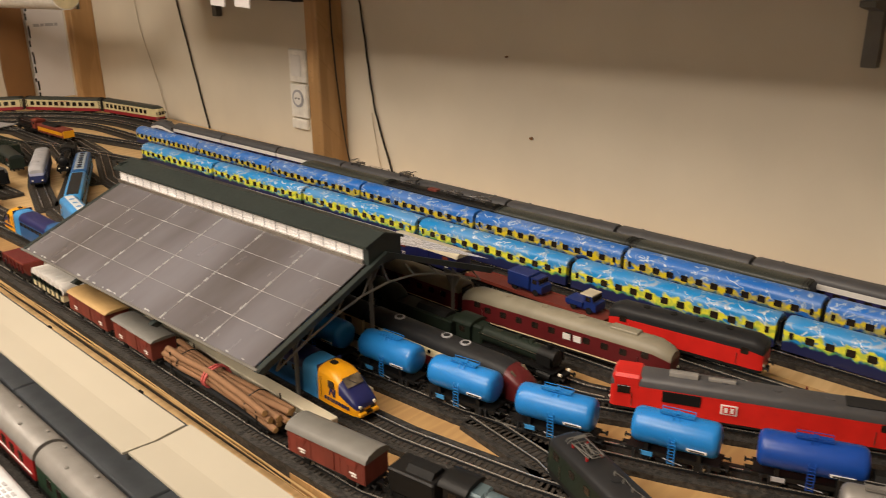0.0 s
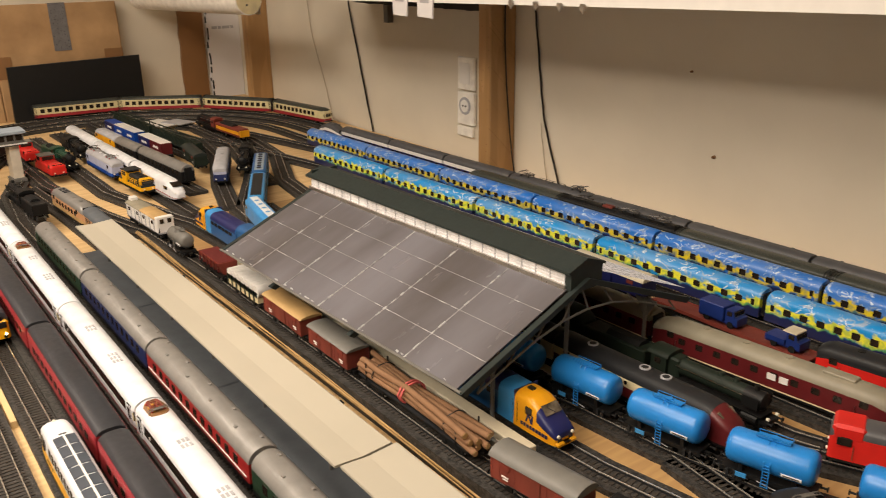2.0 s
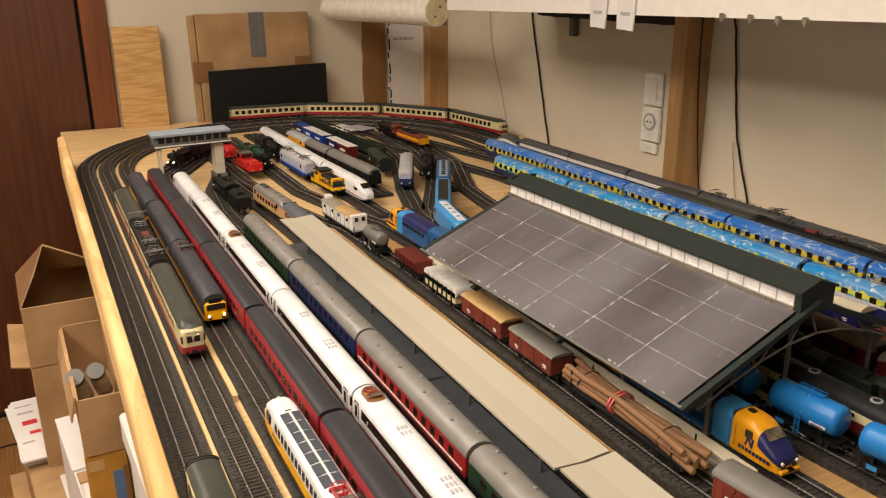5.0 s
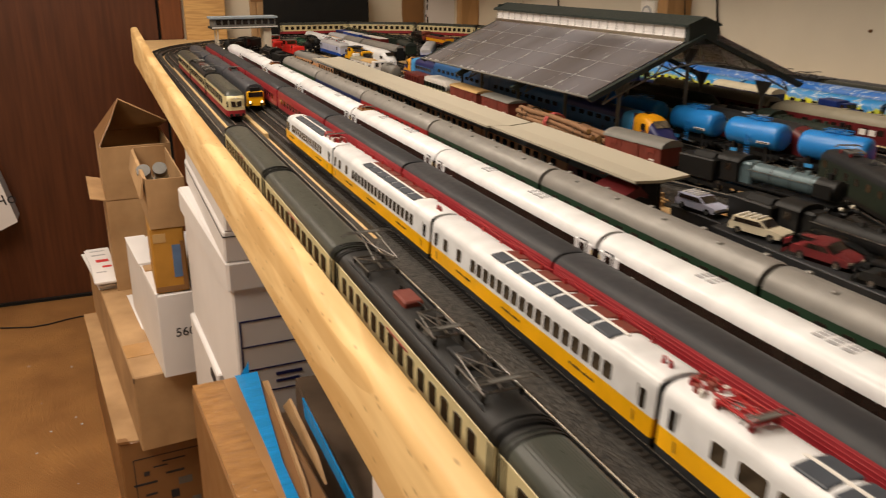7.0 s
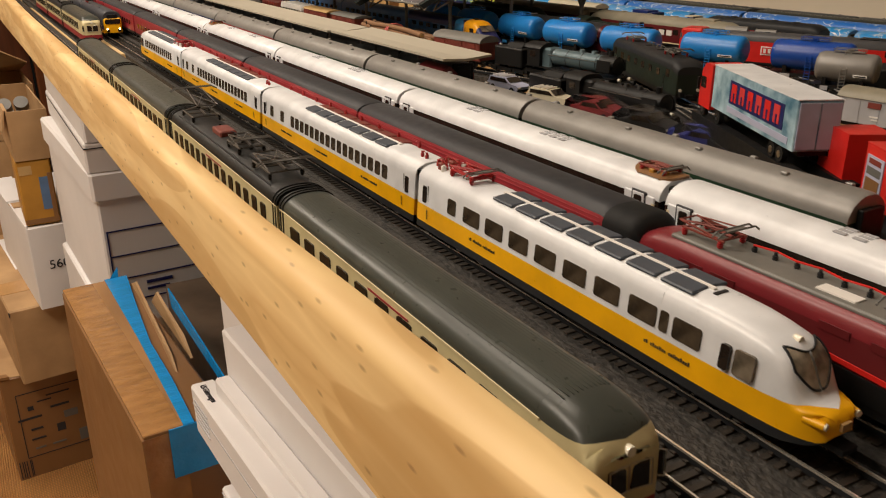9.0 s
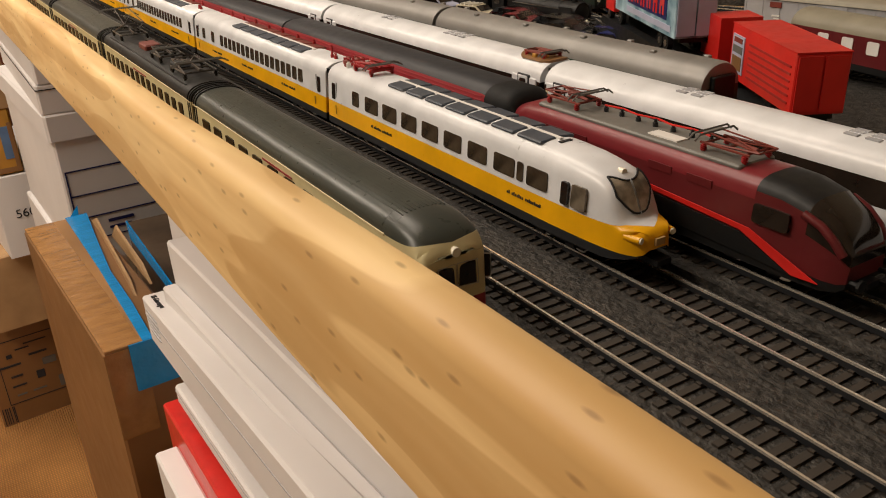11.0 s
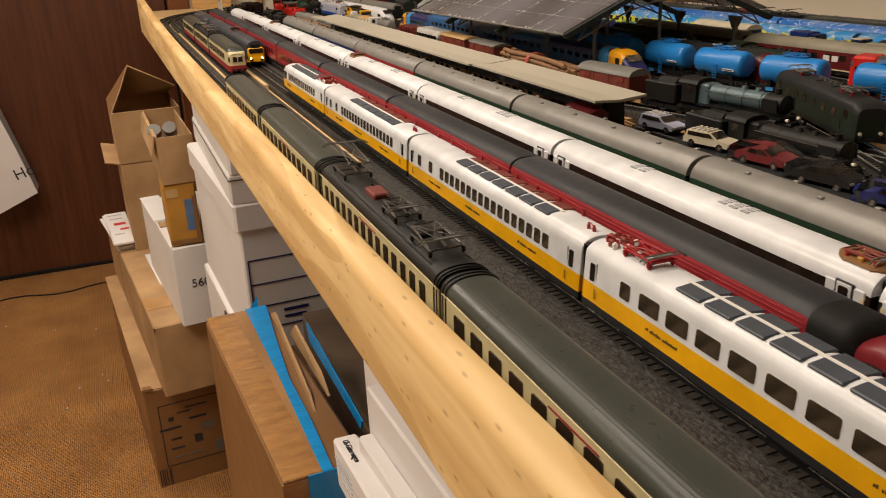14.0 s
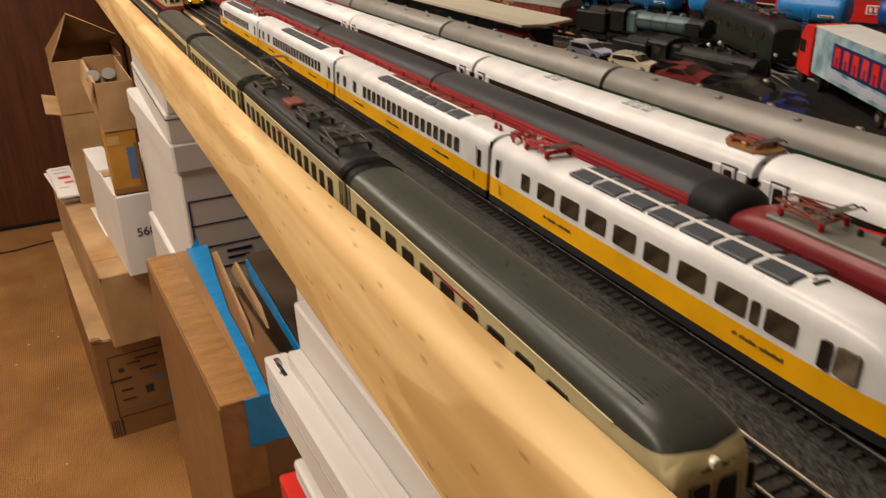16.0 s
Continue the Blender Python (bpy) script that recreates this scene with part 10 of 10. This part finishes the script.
# white archive box with lid, another box below and flat boxes on it
arc_ = thing("archive_box", "white archive box with lid and blank printed form", "storage box")
part("body", Geo().cbox(0.006, 0.306, 0.006, 0.462, 0.0, 0.222, 0.003), "white_card", arc_)
part("lid", Geo().cbox(0.0, 0.312, 0.0, 0.468, 0.210, 0.2525, 0.004), "white_card", arc_)
for x0, x1, z0, z1 in ((0.012, 0.240, 0.1570, 0.1592), (0.012, 0.240, 0.1165, 0.1185), (0.012, 0.240, 0.0785, 0.0805), (0.012, 0.240, 0.0405, 0.0425), (0.012, 0.0140, 0.0425, 0.1570), (0.238, 0.240, 0.0425, 0.1570), (0.060, 0.10, 0.064, 0.069), (0.060, 0.095, 0.053, 0.057)):
    part("form_line", Geo().box(x0, x1, 0.0048, 0.0059, z0, z1), "navy", arc_)
arc_.matrix_basis = pose(0.2385, 0.8090, 0.6005, 0, 0, 2.5)
abx = thing("archive_box", "white archive box with cut-out handle under another", "storage box")
part("body", Geo().cbox(0.0, 0.290, 0.0, 0.29, 0.0, 0.60, 0.003), "white_card", abx)
part("handle_hole", Geo().prism([(0.01, 0.580), (0.02, 0.588), (0.06, 0.588), (0.07, 0.580), (0.07, 0.568), (0.01, 0.568)], "x", -0.0008, 0.0004), "ink", abx, "dark cut-out handle")
abx.matrix_basis = pose(0.2290, 0.9800, 0.0, 0, 0, 2.5)
for z0, z1, dx in ((0.8535, 0.8980, 0.0), (0.8985, 0.9440, 0.003)):
    sb_, hx, hy, hz = slab("flat_white_box", 0.238 + dx, 0.50, 0.812, 1.31, z0, z1, "white_card", "flat white carton lying on the archive box")
    part("lid_edge", Geo().box(-hx - 0.0008, hx + 0.0008, -hy - 0.0008, hy + 0.0008, hz * 0.80, hz * 0.83), "ink", sb_)
# brown box with blue tape
tpb = thing("taped_carton", "narrow tall brown carton closed with bright blue tape", "cardboard box")
# body about a third darker brown than the top flap
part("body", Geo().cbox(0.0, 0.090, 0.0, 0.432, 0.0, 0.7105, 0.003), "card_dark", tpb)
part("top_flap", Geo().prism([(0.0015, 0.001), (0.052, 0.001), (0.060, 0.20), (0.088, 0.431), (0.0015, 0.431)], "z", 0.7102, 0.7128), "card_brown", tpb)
part("clear_tape", Geo().box(0.0015, 0.041, 0.002, 0.430, 0.7129, 0.7133), "tape_clear", tpb, "glossy clear packing tape")
part("clear_tape", Geo().box(0.0005, 0.041, -0.0006, -0.0001, 0.60, 0.7100), "tape_clear", tpb, "glossy clear packing tape")
part("blue_tape", Geo().prism([(0.0415, -0.001), (0.0525, -0.001), (0.0590, 0.10), (0.0620, 0.20), (0.0740, 0.31), (0.0890, 0.432), (0.0580, 0.432), (0.0520, 0.22)], "z", 0.7134, 0.7146).box(0.026, 0.0880, -0.0024, -0.0008, 0.656, 0.7140), "tape_blue", tpb, "shiny bright blue tape")
part("torn_flap", Geo().add([(0.060, 0.06, 0.700), (0.088, 0.425, 0.702), (0.092, 0.395, 0.716), (0.071, 0.15, 0.716), (0.063, 0.06, 0.700), (0.091, 0.425, 0.702), (0.095, 0.395, 0.717), (0.074, 0.15, 0.717)], hexa), "card", tpb, "torn cardboard flap")
part("torn_flap", Geo().add([(0.097, 0.16, 0.700), (0.099, 0.34, 0.705), (0.100, 0.31, 0.730), (0.100, 0.20, 0.712), (0.100, 0.16, 0.700), (0.102, 0.34, 0.705), (0.103, 0.31, 0.731), (0.103, 0.20, 0.713)], hexa), "card", tpb, "torn cardboard flap")
part("blue_tape", Geo().add([(0.1085, 0.075, 0.700), (0.1085, 0.27, 0.722), (0.1090, 0.28, 0.745), (0.1090, 0.07, 0.712), (0.1105, 0.075, 0.700), (0.1105, 0.27, 0.722), (0.1110, 0.28, 0.745), (0.1110, 0.07, 0.712)], hexa), "tape_blue", tpb, "strip of blue tape standing up")
part("tape_end", Geo().add([(0.066, 0.430, 0.714), (0.078, 0.434, 0.714), (0.080, 0.445, 0.724), (0.066, 0.431, 0.7155), (0.078, 0.435, 0.7155), (0.081, 0.446, 0.7255)], [(0, 2, 1), (3, 4, 5), (0, 1, 4, 3), (1, 2, 5, 4), (2, 0, 3, 5)]), "tape_blue", tpb, "curled blue tape end")
tpb.matrix_basis = pose(0.1955, 0.3055, 0.0, 0, 0, 3.2)
dk, hx, hy, hz = slab("dark_carton", 0.322, 0.54, 0.235, 0.80, 0.0, 0.66, "dark_card", "dark brown carton behind the taped one")
part("top_flap", Geo().box(-hx + 0.001, -0.002, -hy + 0.002, hy - 0.002, hz + 0.0005, hz + 0.004), "dark_card", dk)
part("top_flap", Geo().box(0.002, hx - 0.001, -hy + 0.002, hy - 0.002, hz + 0.0005, hz + 0.004), "dark_card", dk)


# white flat boxes stacked under the board
def edge_box(label, x, y, zt, w, L, H, tilt, turn=0.0, material="white_card"):
    ob = thing("flat_white_box" if material != "red" else "flat_red_box", label, "cardboard box", "flat boxes under the board")
    part("body", Geo().cbox(0, w, -L, 0, -H, 0, 0.002), material, ob)
    part("lid_seam", Geo().box(-0.0004, w + 0.0004, -L - 0.0004, 0.0004, -H * 0.42, -H * 0.42 + 0.0010), "grey_print", ob)
    ob.matrix_basis = pose(x, y, zt, -tilt, 0, turn)
    return ob


edge_box("flat white carton wedged against the board", 0.286, 0.300, 0.866, 0.024, 0.62, 0.30, 2, -1)
edge_box("flat white carton on edge with a dark gap", 0.2595, 0.196, 0.867, 0.025, 0.62, 0.34, 6.5, -1)
edge_box("thin white carton standing on edge", 0.2455, 0.180, 0.831, 0.0135, 0.60, 0.33, 8.5, -1)
us = edge_box("white carton with printed label standing on edge", 0.2325, 0.220, 0.808, 0.0215, 0.60, 0.043, 11, -1.5)
letters("US-Güterwagen", 0.0075, "ink", us, pose(0.006, -0.012, 0.0004, 0, 0, -90))
for k in range(5):
    part("print_line", Geo().box(-0.0008, 0.0001, -0.064, -0.012 - 0.003 * (k % 2), -0.012 - 0.0045 * k, -0.0108 - 0.0045 * k), "grey_print", us)
edge_box("white flat carton below the labelled one", 0.2300, 0.130, 0.7590, 0.016, 0.55, 0.016, 9, -1)
edge_box("bright red flat carton in the pile", 0.2210, 0.158, 0.7265, 0.024, 0.55, 0.20, 8, -1, "red")
edge_box("small white carton in the pile", 0.2000, 0.120, 0.7040, 0.0205, 0.50, 0.18, 8, -1)
slab("support_carton", 0.20, 0.46, -0.60, 0.21, 0.0, 0.4995, "card_dark", "dark brown carton carrying the flat boxes")
slab("dark_carton", 0.345, 0.52, -0.62, -0.345, 0.50, 0.93, "black", "black carton at the end of the pile")
# litter on the carpet
random.seed(77)
for i in range(16):
    x, y = random.uniform(-0.42, 0.02), random.uniform(1.15, 2.85)
    s_ = random.uniform(0.003, 0.007)
    solo("paper_scrap", Geo().prism([(x, y), (x + s_, y + s_ * 0.3), (x + s_ * 0.8, y + s_), (x + s_ * 0.1, y + s_ * 0.7)], "z", 0.0012, 0.0012 + s_ * 0.3), "white_card", "tiny white paper scrap on the carpet", "litter", group="scraps on the carpet")
solo("floor_cable", Geo().path([(-0.45 + 0.055 * k, 2.83 + 0.02 * math.sin(1.1 * k), 0.0035) for k in range(10)], 0.0025, 6), "wire", "thin dark cable lying along the threshold", "cable", 60)
